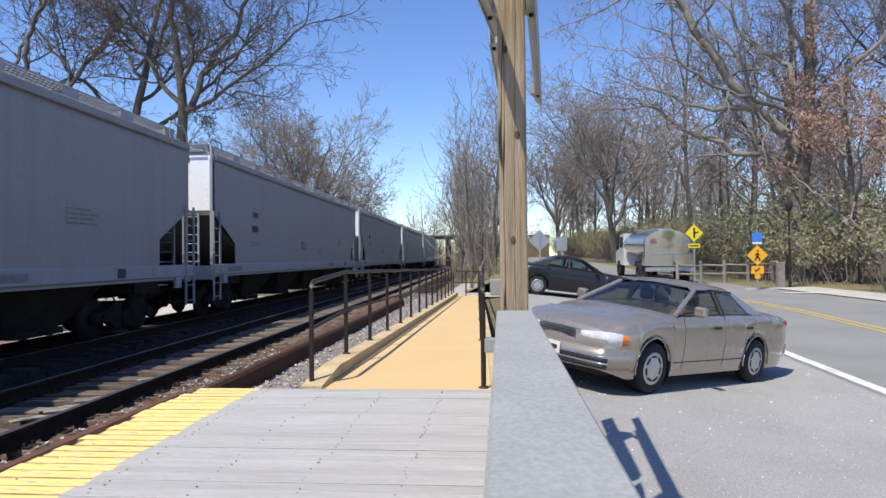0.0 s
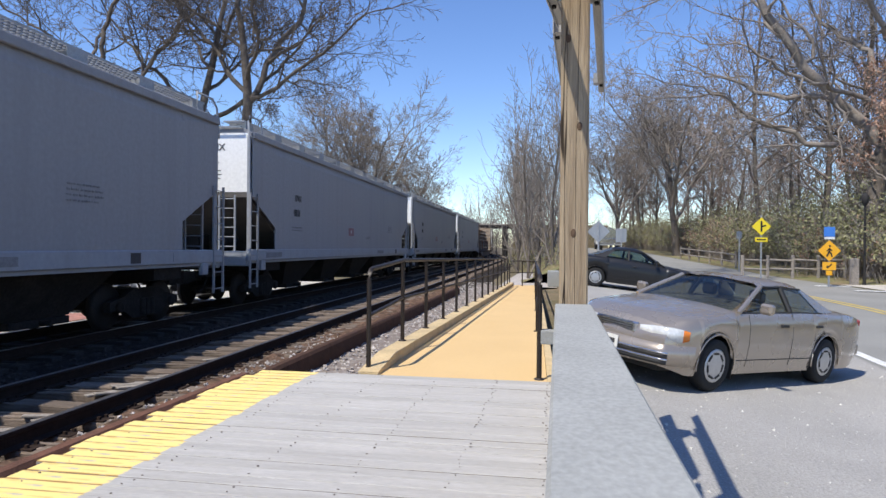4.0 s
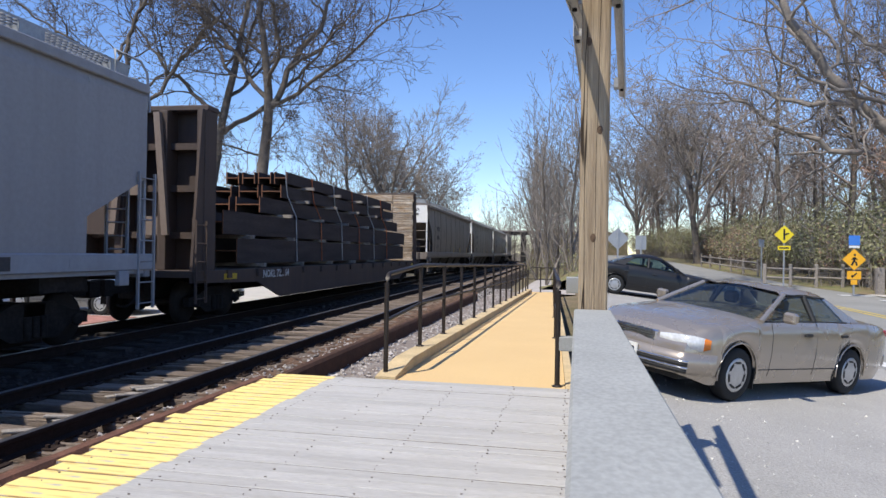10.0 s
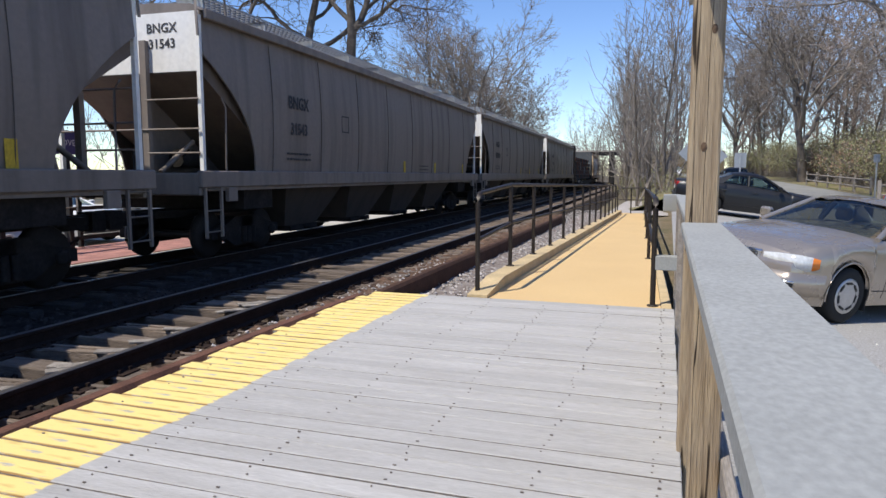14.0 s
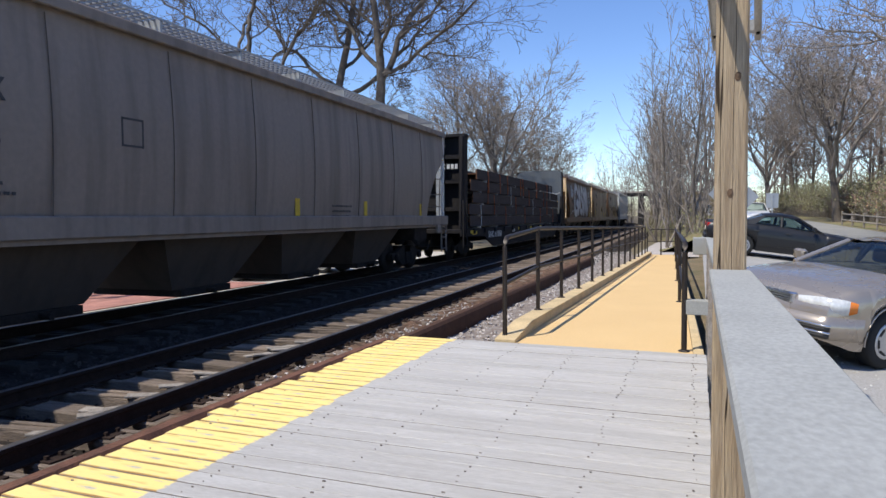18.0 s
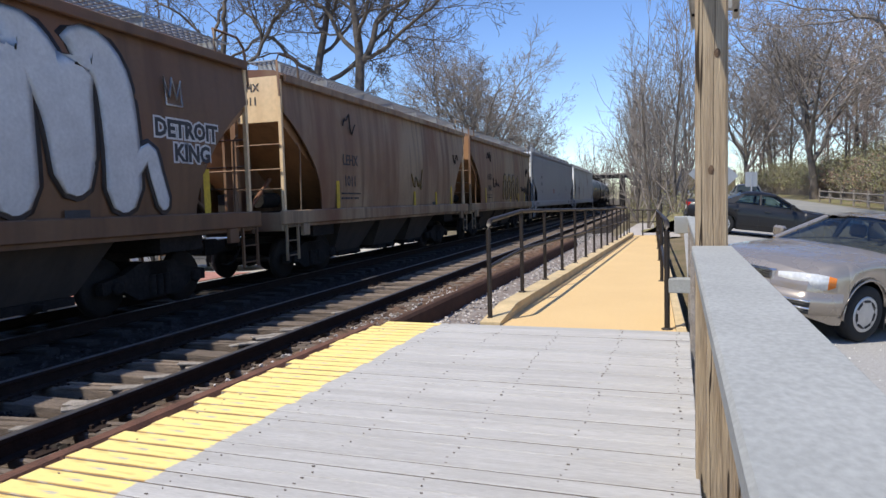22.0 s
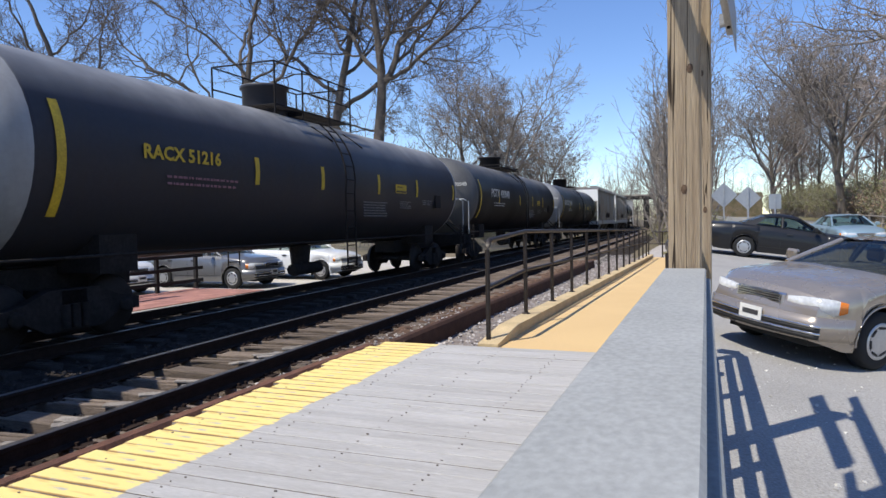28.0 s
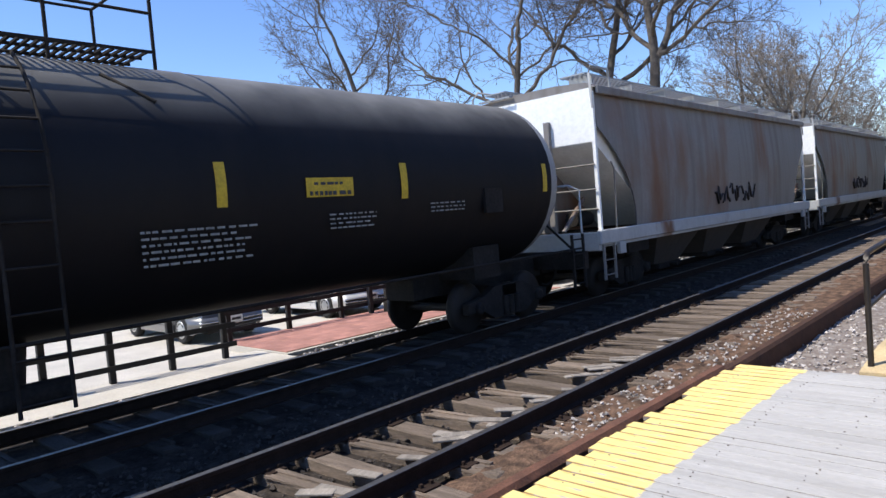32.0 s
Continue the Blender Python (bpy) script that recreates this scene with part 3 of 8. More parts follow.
def side_sign(label, x, k, y0, y1, b0, b1, inside, bolts, head):
    """A thin sign panel hung beside the posts, seen from its back and lower edge, on a pale batten."""
    e = empty("hanging_sign", pose(x, y0, 2.6), label, "sign")
    o = e.matrix_world.translation
    at = lambda y, d, z: (x + k * (y - y0) + d - o.x, y - o.y, z - o.z)
    slab = lambda a, b, d0, d1, z0, z1: Sh().add([at(y, d, z) for y in (a, b) for d in (d0, d1) for z in (z0, z1)], [(0, 1, 3, 2), (4, 6, 7, 5), (0, 4, 5, 1), (2, 3, 7, 6), (0, 2, 6, 4), (1, 5, 7, 3)])
    part("panel", slab(y0, y1, -0.003, 0.003, 2.54, head), ALU, e, "thin bare metal sign panel")
    lo, hi = sorted((inside * 0.004, inside * 0.042))
    b = part("batten", slab(b0, b1, lo, hi, 2.555, 2.635), PALEW, e, "pale wooden batten")
    for y in bolts:
        lo, hi = sorted((inside * 0.043, inside * 0.075))
        part("bracket", slab(y - 0.04, y + 0.04, lo, hi, 2.56, 2.63), GALV, b)
        part("bolt", Sh().tube([at(y, inside * 0.02, 2.556), at(y, inside * 0.02, 2.54)], 0.012, 6), STEELD, b)


side_sign("back of a long thin sign beside the timber posts", 0.538, 0.0733, 2.1, 5.82, 2.1, 5.35, -1, (3.40, 5.1), 2.82)
side_sign("back of a thin sign angled in to the timber post", 0.235, 0.124, 2.2, 3.74, 2.2, 3.72, 1, (3.42,), 2.76)
side_sign("back of a thin sign between the timber posts", 0.399, 0.039, 3.80, 5.60, 3.84, 5.55, 1, (3.92, 5.1), 2.95)

# ---- the train ----
MOVING = []


def run(t):
    """How far the train has come after t seconds."""
    return 11.337 * t + 0.0232565 * t * t - 1.78e-5 * t ** 3


def send(ob, front, length):
    """Key a wagon whose leading end is at front at the start."""
    rows = [(float(t), on_track(FAR, front + length / 2 - run(t), RAIL)) for t in range(33)]
    ob.matrix_world = rows[0][1]
    MOVING.append((ob, rows))


def paint(name, base, tint, streak=0.5, rough=0.55, rust=(0.16, 0.07, 0.035), rust_amount=0.0):
    """Wagon paint: faded, with dirt that runs down the sides and, where given, patches of rust."""
    m = mat(name, base, rough, var=0.12, scale=0.5, fine=12, bump=0.06, tint=tint)
    nt = m.node_tree
    n, l = nt.nodes, nt.links
    b = n["Principled BSDF"]
    old = b.inputs["Base Color"].links[0].from_socket
    tc, mp, tx, rp, mx = n.new("ShaderNodeTexCoord"), n.new("ShaderNodeMapping"), n.new("ShaderNodeTexNoise"), n.new("ShaderNodeValToRGB"), n.new("ShaderNodeMix")
    mp.inputs["Scale"].default_value = (2.2, 2.2, 0.16)
    tx.inputs["Scale"].default_value, tx.inputs["Detail"].default_value = 1.6, 8
    rp.color_ramp.elements[0].position, rp.color_ramp.elements[1].position = 0.46, 0.72
    rp.color_ramp.elements[1].color = (streak, streak, streak, 1)
    mx.data_type = "RGBA"
    mx.inputs[7].default_value = (*tint, 1)
    l.new(tc.outputs["Object"], mp.inputs["Vector"])
    l.new(mp.outputs[0], tx.inputs["Vector"])
    l.new(tx.outputs["Fac"], rp.inputs["Fac"])
    l.new(rp.outputs["Color"], mx.inputs[0])
    l.new(old, mx.inputs[6])
    out = mx.outputs[2]
    if rust_amount:
        t2, r2, m2 = n.new("ShaderNodeTexNoise"), n.new("ShaderNodeValToRGB"), n.new("ShaderNodeMix")
        t2.inputs["Scale"].default_value, t2.inputs["Detail"].default_value = 0.55, 9
        p2 = n.new("ShaderNodeMapping")
        p2.inputs["Scale"].default_value = (1, 1, 0.45)
        l.new(tc.outputs["Object"], p2.inputs["Vector"])
        l.new(p2.outputs[0], t2.inputs["Vector"])
        r2.color_ramp.elements[0].position, r2.color_ramp.elements[1].position = 0.62 - 0.22 * rust_amount, 0.70
        l.new(t2.outputs["Fac"], r2.inputs["Fac"])
        m2.data_type = "RGBA"
        m2.inputs[7].default_value = (*rust, 1)
        l.new(r2.outputs["Color"], m2.inputs[0])
        l.new(out, m2.inputs[6])
        out = m2.outputs[2]
    l.new(out, b.inputs["Base Color"])
    return m


# One wagon paint in two tones: shaded for the sides, sunlit for the ends.
WHITE = paint("pale_grey_shade_paint", (0.27, 0.275, 0.295), (0.215, 0.215, 0.23), 0.4)
ENDW = paint("sunlit_white_end_paint", (0.86, 0.86, 0.85), (0.76, 0.76, 0.74), 0.25)
FAINT = mat("faded_stencil_paint", (0.22, 0.22, 0.24), 0.7, var=0.3, scale=6, fine=30, bump=0)
# Dirty bay paint, darkened further for the shade under the wagons.
BAYDARK = paint("dirty_shaded_bay_paint", (0.062, 0.05, 0.042), (0.03, 0.025, 0.022), 0.6, 0.8)
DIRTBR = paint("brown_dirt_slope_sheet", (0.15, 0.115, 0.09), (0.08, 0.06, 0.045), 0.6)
# Dusty grey, with the shade of the open wagon ends in its tone.
SLOPE = paint("dusty_shaded_slope_sheet", (0.13, 0.12, 0.11), (0.07, 0.06, 0.055), 0.6)
# Off-white lowered to its tone on a shaded side.
WHITE2 = paint("off_white_wagon_paint", (0.42, 0.42, 0.415), (0.31, 0.30, 0.285), 0.4, rust_amount=0.05)
SILL = paint("blue_grey_sill_paint", (0.29, 0.31, 0.35), (0.22, 0.23, 0.25), 0.4)
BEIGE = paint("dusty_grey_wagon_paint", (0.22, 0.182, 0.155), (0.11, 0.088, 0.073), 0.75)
DARKHEAD = paint("dusted_dark_tank_head", (0.10, 0.098, 0.095), (0.05, 0.048, 0.045), 0.5)
PALEHEAD = paint("pale_dusted_tank_head", (0.29, 0.29, 0.29), (0.17, 0.165, 0.16), 0.5)
SLATE = paint("slate_grey_bulkhead_paint", (0.085, 0.095, 0.105), (0.06, 0.06, 0.06), 0.5, 0.6)
# Beige of the end sheets, brightened for the sun that strikes them.
ENDB = paint("sunlit_beige_end_paint", (0.82, 0.80, 0.76), (0.62, 0.58, 0.50), 0.3)
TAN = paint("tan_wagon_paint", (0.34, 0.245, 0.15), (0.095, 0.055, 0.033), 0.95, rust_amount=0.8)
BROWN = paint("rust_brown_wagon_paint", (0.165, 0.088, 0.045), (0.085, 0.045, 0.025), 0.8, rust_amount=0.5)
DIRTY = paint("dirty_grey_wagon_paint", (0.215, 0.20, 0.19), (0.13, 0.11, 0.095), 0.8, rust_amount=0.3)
TANKBLK = paint("black_tank_paint", (0.009, 0.009, 0.011), (0.016, 0.014, 0.014), 0.5, 0.55)
TANKBLK.node_tree.nodes["Principled BSDF"].inputs["Specular IOR Level"].default_value = 0.22
TANKGREY = paint("dark_grey_tank_paint", (0.036, 0.036, 0.043), (0.042, 0.038, 0.038), 0.5, 0.45)
FLATBRN = paint("dark_brown_wagon_paint", (0.055, 0.038, 0.032), (0.10, 0.065, 0.045), 0.5, 0.75)
FLATBLK = paint("black_wagon_paint", (0.013, 0.012, 0.014), (0.03, 0.026, 0.023), 0.5, 0.75)
BEAM = mat("dark_mill_steel", (0.068, 0.055, 0.051), 0.85, var=0.4, scale=2, fine=20, bump=0.1, stretch=(3, 0.3, 3), island=0.25, spec=0.15)
# Brace brown, paled to carry the lit edges of the posts.
BRACE = paint("worn_lit_brace_paint", (0.22, 0.17, 0.14), (0.10, 0.065, 0.045), 0.6, 0.8)
BEAMRUST = mat("rusty_beam_end", (0.20, 0.085, 0.04), 0.85, var=0.4, scale=6, fine=30, bump=0.2)
BULKWOOD = mat("bulkhead_timber", (0.52, 0.44, 0.35), 0.9, var=0.5, scale=2.2, fine=14, bump=1.0, stretch=(1.2, 7, 7), tint=(0.30, 0.19, 0.10), rnd=0.3)
UNDER = mat("wagon_underframe", (0.030, 0.026, 0.024), 0.9, var=0.5, scale=3, fine=20, bump=0.2, spec=0.2)
WHEEL = mat("wheel_steel", (0.032, 0.026, 0.023), 0.7, var=0.4, scale=5, fine=30, bump=0.1, metal=0.4)
MARKD = mat("dark_stencil_paint", (0.05, 0.05, 0.055), 0.7, var=0.3, scale=6, fine=30, bump=0)
MARKW = mat("white_stencil_paint", (0.55, 0.55, 0.53), 0.7, var=0.3, scale=6, fine=30, bump=0)
DIMW = mat("dusty_white_stencil_paint", (0.30, 0.295, 0.28), 0.8, var=0.4, scale=6, fine=30, bump=0)
MARKY = mat("yellow_stripe_tape", (0.62, 0.42, 0.03), 0.6, var=0.3, scale=6, fine=30, bump=0)
MARKR = mat("red_mark", (0.27, 0.13, 0.15), 0.6, var=0.3, scale=6, fine=30, bump=0)
STRAP = mat("orange_strap", (0.42, 0.12, 0.04), 0.7, var=0.3, scale=6, fine=30, bump=0)
# Orange ends in a sunlit cream; the slope below repeats it, darkened for shade.
ORANGE = paint("sunlit_orange_end_paint", (0.80, 0.60, 0.36), (0.50, 0.30, 0.14), 0.4)
ORANGE_SHADE = paint("shaded_orange_slope_sheet", (0.36, 0.19, 0.085), (0.17, 0.085, 0.04), 0.6)

def dusted_sunlit(m, top_tone, low=0.45, high=0.95):
    """A paler, dusty tone on the upward faces, which also holds the sun on them."""
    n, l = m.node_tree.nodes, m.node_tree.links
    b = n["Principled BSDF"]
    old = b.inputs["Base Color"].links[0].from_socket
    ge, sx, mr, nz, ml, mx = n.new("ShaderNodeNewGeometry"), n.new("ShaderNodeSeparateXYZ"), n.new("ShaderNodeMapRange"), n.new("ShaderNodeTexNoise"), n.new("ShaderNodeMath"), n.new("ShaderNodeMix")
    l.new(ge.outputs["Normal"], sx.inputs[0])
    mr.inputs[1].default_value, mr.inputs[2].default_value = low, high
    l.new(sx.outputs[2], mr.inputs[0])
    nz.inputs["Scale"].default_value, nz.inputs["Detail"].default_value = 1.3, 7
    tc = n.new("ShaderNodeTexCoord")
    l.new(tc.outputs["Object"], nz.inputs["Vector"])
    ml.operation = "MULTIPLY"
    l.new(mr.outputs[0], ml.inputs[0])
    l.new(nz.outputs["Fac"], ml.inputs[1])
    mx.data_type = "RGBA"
    mx.inputs[7].default_value = (*top_tone, 1)
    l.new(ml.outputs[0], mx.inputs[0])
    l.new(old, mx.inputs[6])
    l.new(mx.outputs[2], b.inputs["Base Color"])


for m in (TANKBLK, TANKGREY, FLATBLK):
    m.node_tree.nodes["Principled BSDF"].inputs["Specular IOR Level"].default_value = 0.16
dusted_sunlit(TANKBLK, (0.34, 0.33, 0.31))
dusted_sunlit(TANKGREY, (0.50, 0.50, 0.49))

# running gear: its meshes are made once and shared
_w = Sh().turn([(-0.07, 0.12), (-0.07, 0.40), (-0.03, 0.43), (0.03, 0.455), (0.06, 0.455), (0.07, 0.38), (0.045, 0.33), (0.04, 0.14), (0.09, 0.12), (0.09, 0.06)], (0, 0, 0), "x", 20).mesh("wheel", WHEEL)
_ax = Sh().tube([(-0.95, 0, 0), (0.95, 0, 0)], 0.075, 8).mesh("axle", WHEEL)
_fr = Sh()
_fr.prism([(-1.15, 0.10), (-0.75, 0.17), (-0.40, 0.32), (0.40, 0.32), (0.75, 0.17), (1.15, 0.10), (1.15, -0.08), (0.78, -0.06), (0.45, -0.24), (-0.45, -0.24), (-0.78, -0.06), (-1.15, -0.08)], -0.07, 0.07, "x")
for q in (-1.0, 1.0):
    _fr.turn([(0.06, 0.11), (0.12, 0.11), (0.13, 0.07)], (0, q * 0.88, 0.0), "x", 8)
_fr = _fr.mesh("side_frame", UNDER)
_sp = Sh()
for q in (-0.16, 0.0, 0.16):
    _sp.tube([(0.08, q, -0.2), (0.08, q, 0.12)], 0.065, 7)
_sp = _sp.mesh("spring_pack", UNDER)
_bo = Sh().box(-1.05, 1.05, -0.2, 0.2, 0.05, 0.30).mesh("bolster", UNDER)
_cp = Sh().box(-0.09, 0.09, -0.55, 0.2, -0.12, 0.12).box(-0.16, 0.14, -0.78, -0.5, -0.16, 0.16).mesh("coupler", UNDER)
_ho = Sh().tube([(0.3, 0, 0), (0.32, -0.25, -0.25), (0.34, -0.5, -0.32), (0.36, -0.75, -0.25)], 0.025, 5).mesh("brake_hose", UNDER)


def gear(e, L, inset=1.9):
    """Two bogies and two couplers under a wagon of length L."""
    for s in (-1, 1):
        b = part("bogie", _bo, None, e, "dark cast bogie bolster")
        b.location = (0, s * (L / 2 - inset), 0.45)
        for x in (-1, 1):
            f = part("side_frame", _fr, None, b)
            f.location = (x * 0.98, 0, 0)
            if x > 0:
                part("spring_pack", _sp, None, b).location = (x * 0.98, 0, 0)
        for y in (-0.88, 0.88):
            part("axle", _ax, None, b).location = (0, y, 0)
            for x in (-1, 1):
                w = part("wheel", _w, None, b)
                w.location = (x * 0.75, y, 0)
                if x > 0:
                    w.rotation_euler = (0, 0, math.pi)
        c = part("coupler", _cp, None, e)
        c.location = (0, s * (L / 2 - 0.05), 0.82)
        if s > 0:
            c.rotation_euler = (0, 0, math.pi)
        h = part("brake_hose", _ho, None, e)
        h.location = (0, s * (L / 2 - 0.1), 0.75)
        if s > 0:
            h.rotation_euler = (0, 0, math.pi)


def ladder(x, y, z0, z1, along="y", width=0.42, n=8):
    sh = Sh()
    for k in (-width / 2, width / 2):
        a = (0, k, 0) if along == "y" else (k, 0, 0)
        sh.box(x + a[0] - 0.022, x + a[0] + 0.022, y + a[1] - 0.022, y + a[1] + 0.022, z0, z1)
    for i in range(n):
        z = z0 + 0.1 + (z1 - z0 - 0.2) * i / (n - 1)
        a = (0, width / 2, 0) if along == "y" else (width / 2, 0, 0)
        sh.tube([(x - a[0], y - a[1], z), (x + a[0], y + a[1], z)], 0.014, 4)
    return sh


def grating(x0, x1, y0, y1, z, pitch=0.11):
    sh = Sh()
    for i in range(int((y1 - y0) / pitch) + 1):
        y = y0 + i * pitch
        sh.box(x0, x1, y - 0.016, y + 0.016, z, z + 0.025)
    for x in [x0 + (x1 - x0) * k / 5 for k in range(6)]:
        sh.box(x - 0.010, x + 0.010, y0, y1, z - 0.004, z + 0.03)
    return sh


def bars(x, y0, z0, w, h, n, seed, material, e, name="small_lettering"):
    """Lines of lettering too small to read."""
    rng = random.Random(seed)
    sh = Sh()
    for i in range(n):
        z = z0 - i * h * 1.9
        y = y0
        while y < y0 + w * rng.uniform(0.75, 1.0):
            k = rng.uniform(0.03, 0.11)
            sh.box(x, x + 0.004, y, min(y + k, y0 + w), z, z + h * (0.68 if h < 0.1 else 1.0))
            y += k + rng.uniform(0.015, 0.05)
    return tagged(part(name, sh, material, e), kind="stuff")


TXT = Matrix(((0, 0, 1, 0), (1, 0, 0, 0), (0, 1, 0, 0), (0, 0, 0, 1)))          # lettering on the side that faces +x
TXE = Matrix(((1, 0, 0, 0), (0, 0, -1, 0), (0, 1, 0, 0), (0, 0, 0, 1)))          # lettering on the end that faces -y


def side_text(e, s, size, y, z, material, x=1.607, bold=0.006, stretch=1.0):
    words(s, size, material, e, Matrix.Translation((x, y, z)) @ TXT @ Matrix.Diagonal((stretch, 1, 1, 1)), bold=bold)


def end_text(e, s, size, x, z, material, L):
    words(s, size, material, e, Matrix.Translation((x, -L / 2 - 0.018, z)) @ TXE, bold=0.004)


def hopper(name, label, L, body, sill, style="flat", top=4.50, bays=4, end_mat=None, under=None, floor=1.50, slope=None):
    """A covered hopper wagon. style 'flat': straight sides with cut corners; 'round': bowed sides with a swept end."""
    e = empty(name, Matrix.Identity(4), label, "hopper wagon", "wagons of the train")
    e2 = L / 2
    under, end_mat = under or UNDER, end_mat or body
    # core with sloping ends
    brow = 2.85 if style == "flat" else 3.30
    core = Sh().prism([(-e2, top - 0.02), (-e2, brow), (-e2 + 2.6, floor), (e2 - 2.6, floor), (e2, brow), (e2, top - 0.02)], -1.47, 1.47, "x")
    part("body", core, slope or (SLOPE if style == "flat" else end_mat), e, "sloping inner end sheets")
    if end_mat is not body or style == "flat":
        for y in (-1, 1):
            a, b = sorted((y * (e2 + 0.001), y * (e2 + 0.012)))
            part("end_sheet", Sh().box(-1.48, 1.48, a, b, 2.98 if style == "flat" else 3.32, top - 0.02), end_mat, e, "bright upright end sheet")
    if style == "flat":
        half = lambda z: 1.585 if z < top - 0.18 else 1.585 - (z - top + 0.18) * 0.4
        lo = lambda y: floor if abs(y) < e2 - 1.50 else 2.10 + (abs(y) - e2 + 1.50) * 0.50
    else:
        half = lambda z: 1.505 + 0.095 * math.sin(math.pi * min(1, max(0, (z - floor + 0.25) / (top - floor + 0.1))))
        lo = lambda y: floor if abs(y) < e2 - 1.5 else floor + (top - floor) * 0.72 * max(0, (abs(y) - e2 + 1.5) / 1.5) ** 0.5
    ys = sorted(set([round(v, 3) for v in span(-e2, e2, 0.5)] + [round(s * (e2 - d), 3) for s in (-1, 1) for d in (0.0, 0.1, 0.25, 0.45, 0.7, 1.0, 1.2, 1.35, 1.43, 1.47, 1.495, 1.505)]))
    for s in (-1, 1):
        v, f, nz = [], [], 9
        for y in ys:
            z0 = lo(y)
            for k in range(nz):
                z = z0 + (top - z0) * k / (nz - 1)
                v.append((s * half(z), y, z))
        m = len(v)
        v += [(p[0] - s * 0.03, p[1], p[2]) for p in v]
        f = [(j * nz + i, j * nz + i + 1, (j + 1) * nz + i + 1, (j + 1) * nz + i) for j in range(len(ys) - 1) for i in range(nz - 1)]
        rim = [j * nz for j in range(len(ys))]
        sh = Sh().add(v, f, style != "flat")
        sh.add(v, [(a, b, b + m, a + m) for a, b in zip(rim, rim[1:])])
        sh.add(v, [(i, i + 1, i + 1 + m, i + m) for i in range(nz - 1)] + [((len(ys) - 1) * nz + i, (len(ys) - 1) * nz + i + 1, (len(ys) - 1) * nz + i + 1 + m, (len(ys) - 1) * nz + i + m) for i in range(nz - 1)])
        part("side_sheet", sh, body, e)
        part("top_chord", Sh().box(s * 1.60 - 0.035, s * 1.60 + 0.035, -e2, e2, top - 0.16, top, None, 0.015), body, e)
        part("side_sill", Sh().box(s * 1.57 - 0.05, s * 1.57 + 0.05, -e2 - 0.25, e2 + 0.25, floor - 0.27, floor + 0.02, None, 0.02).box(s * 1.54 - 0.09, s * 1.54 + 0.02, -e2, e2, floor - 0.33, floor - 0.27), sill, e)
        for y in (-1, 1):
            part("jack_pad", Sh().box(s * 1.6 - 0.06, s * 1.6 + 0.03, y * (e2 - 0.62) - 0.13, y * (e2 - 0.62) + 0.13, floor - 0.52, floor - 0.27, None, 0.01), sill, e)
    rf = [(-1.56, top - 0.02), (-1.35, top + 0.10), (-0.6, top + 0.16), (0.6, top + 0.16), (1.35, top + 0.10), (1.56, top - 0.02)]
    part("roof", Sh().prism(rf, -e2, e2, "y"), body, e)
    hat = Sh().box(-0.45, 0.45, -0.62, 0.62, 0.16, 0.25, None, 0.03).mesh("roof_hatch", body)
    for i in range(bays * 2 + 1):
        part("roof_hatch", hat, None, e).location = (0, -e2 + 1.2 + (L - 2.4) * i / (bays * 2), top)
    for s in (-1, 1):
        g = part("running_board", grating(s * 1.02 - 0.28, s * 1.02 + 0.28, -e2 + 0.1, e2 - 0.1, top + 0.30, 0.12 if style == "flat" else 0.16), GALV, e, "perforated steel running board")
        if s > 0:
            br = Sh().box(0.76, 1.30, -0.02, 0.02, 0.08, 0.295)
            if style == "flat":
                br.box(1.29, 1.31, -0.24, 0.24, 0.09, 0.30)
            br = br.mesh("running_board_bracket", GALV)
            for i in range(int(L / 1.9) + 1):
                part("running_board_bracket", br, None, g).location = (0, -e2 + 0.4 + (L - 0.8) * i / int(L / 1.9), top)
        for y in (-1, 1):
            part("roof_grab_rail", Sh().tube([(s * 1.5, y * (e2 - 0.75), top), (s * 1.47, y * (e2 - 0.75), top + 0.42), (s * 1.47, y * (e2 - 0.05), top + 0.42), (s * 1.5, y * (e2 + 0.10), top + 0.25), (s * 1.55, y * (e2 + 0.12), top - 0.45)], 0.026, 5), sill, e)
    for y in (-1, 1):
        part("end_running_board", grating(-1.3, 1.3 if style == "flat" else -0.45, min(y * (e2 + 0.02), y * (e2 + 0.13)), max(y * (e2 + 0.02), y * (e2 + 0.13)), top + 0.12, 0.09), GALV, e)
        part("end_sill", Sh().box(-1.55, 1.55, min(y * (e2 + 0.22), y * (e2 + 0.05)), max(y * (e2 + 0.22), y * (e2 + 0.05)), floor - 0.40, floor - 0.02, None, 0.02), sill, e)
        tagged(part("end_deck", grating(-1.5, 1.5, min(y * (e2 - 1.9), y * e2), max(y * (e2 - 1.9), y * e2), floor - 0.06, 0.16), UNDER, e), kind="stuff")
        for s in (-1, 1):
            if style == "flat":
                part("side_ladder", ladder(s * 1.62, y * (e2 - 0.02), 0.55, 2.95, "y", 0.44, 7), body, e)
            else:
                part("grab_iron", Sh().tube([(s * 1.57, y * (e2 - 0.5), floor - 0.2), (s * 1.60, y * (e2 - 0.5), 2.75), (s * 1.60, y * (e2 - 0.38), 2.9)], 0.017, 5), body, e)
                part("side_step", ladder(s * 1.58, y * (e2 - 0.1), 0.5, floor - 0.2, "y", 0.44, 3), body, e)
            part("corner_post", Sh().box(s * 1.50 - 0.035, s * 1.50 + 0.035, y * (e2 + 0.04) - 0.035, y * (e2 + 0.04) + 0.035, floor, top - 0.1), sill if style == "flat" else end_mat, e)
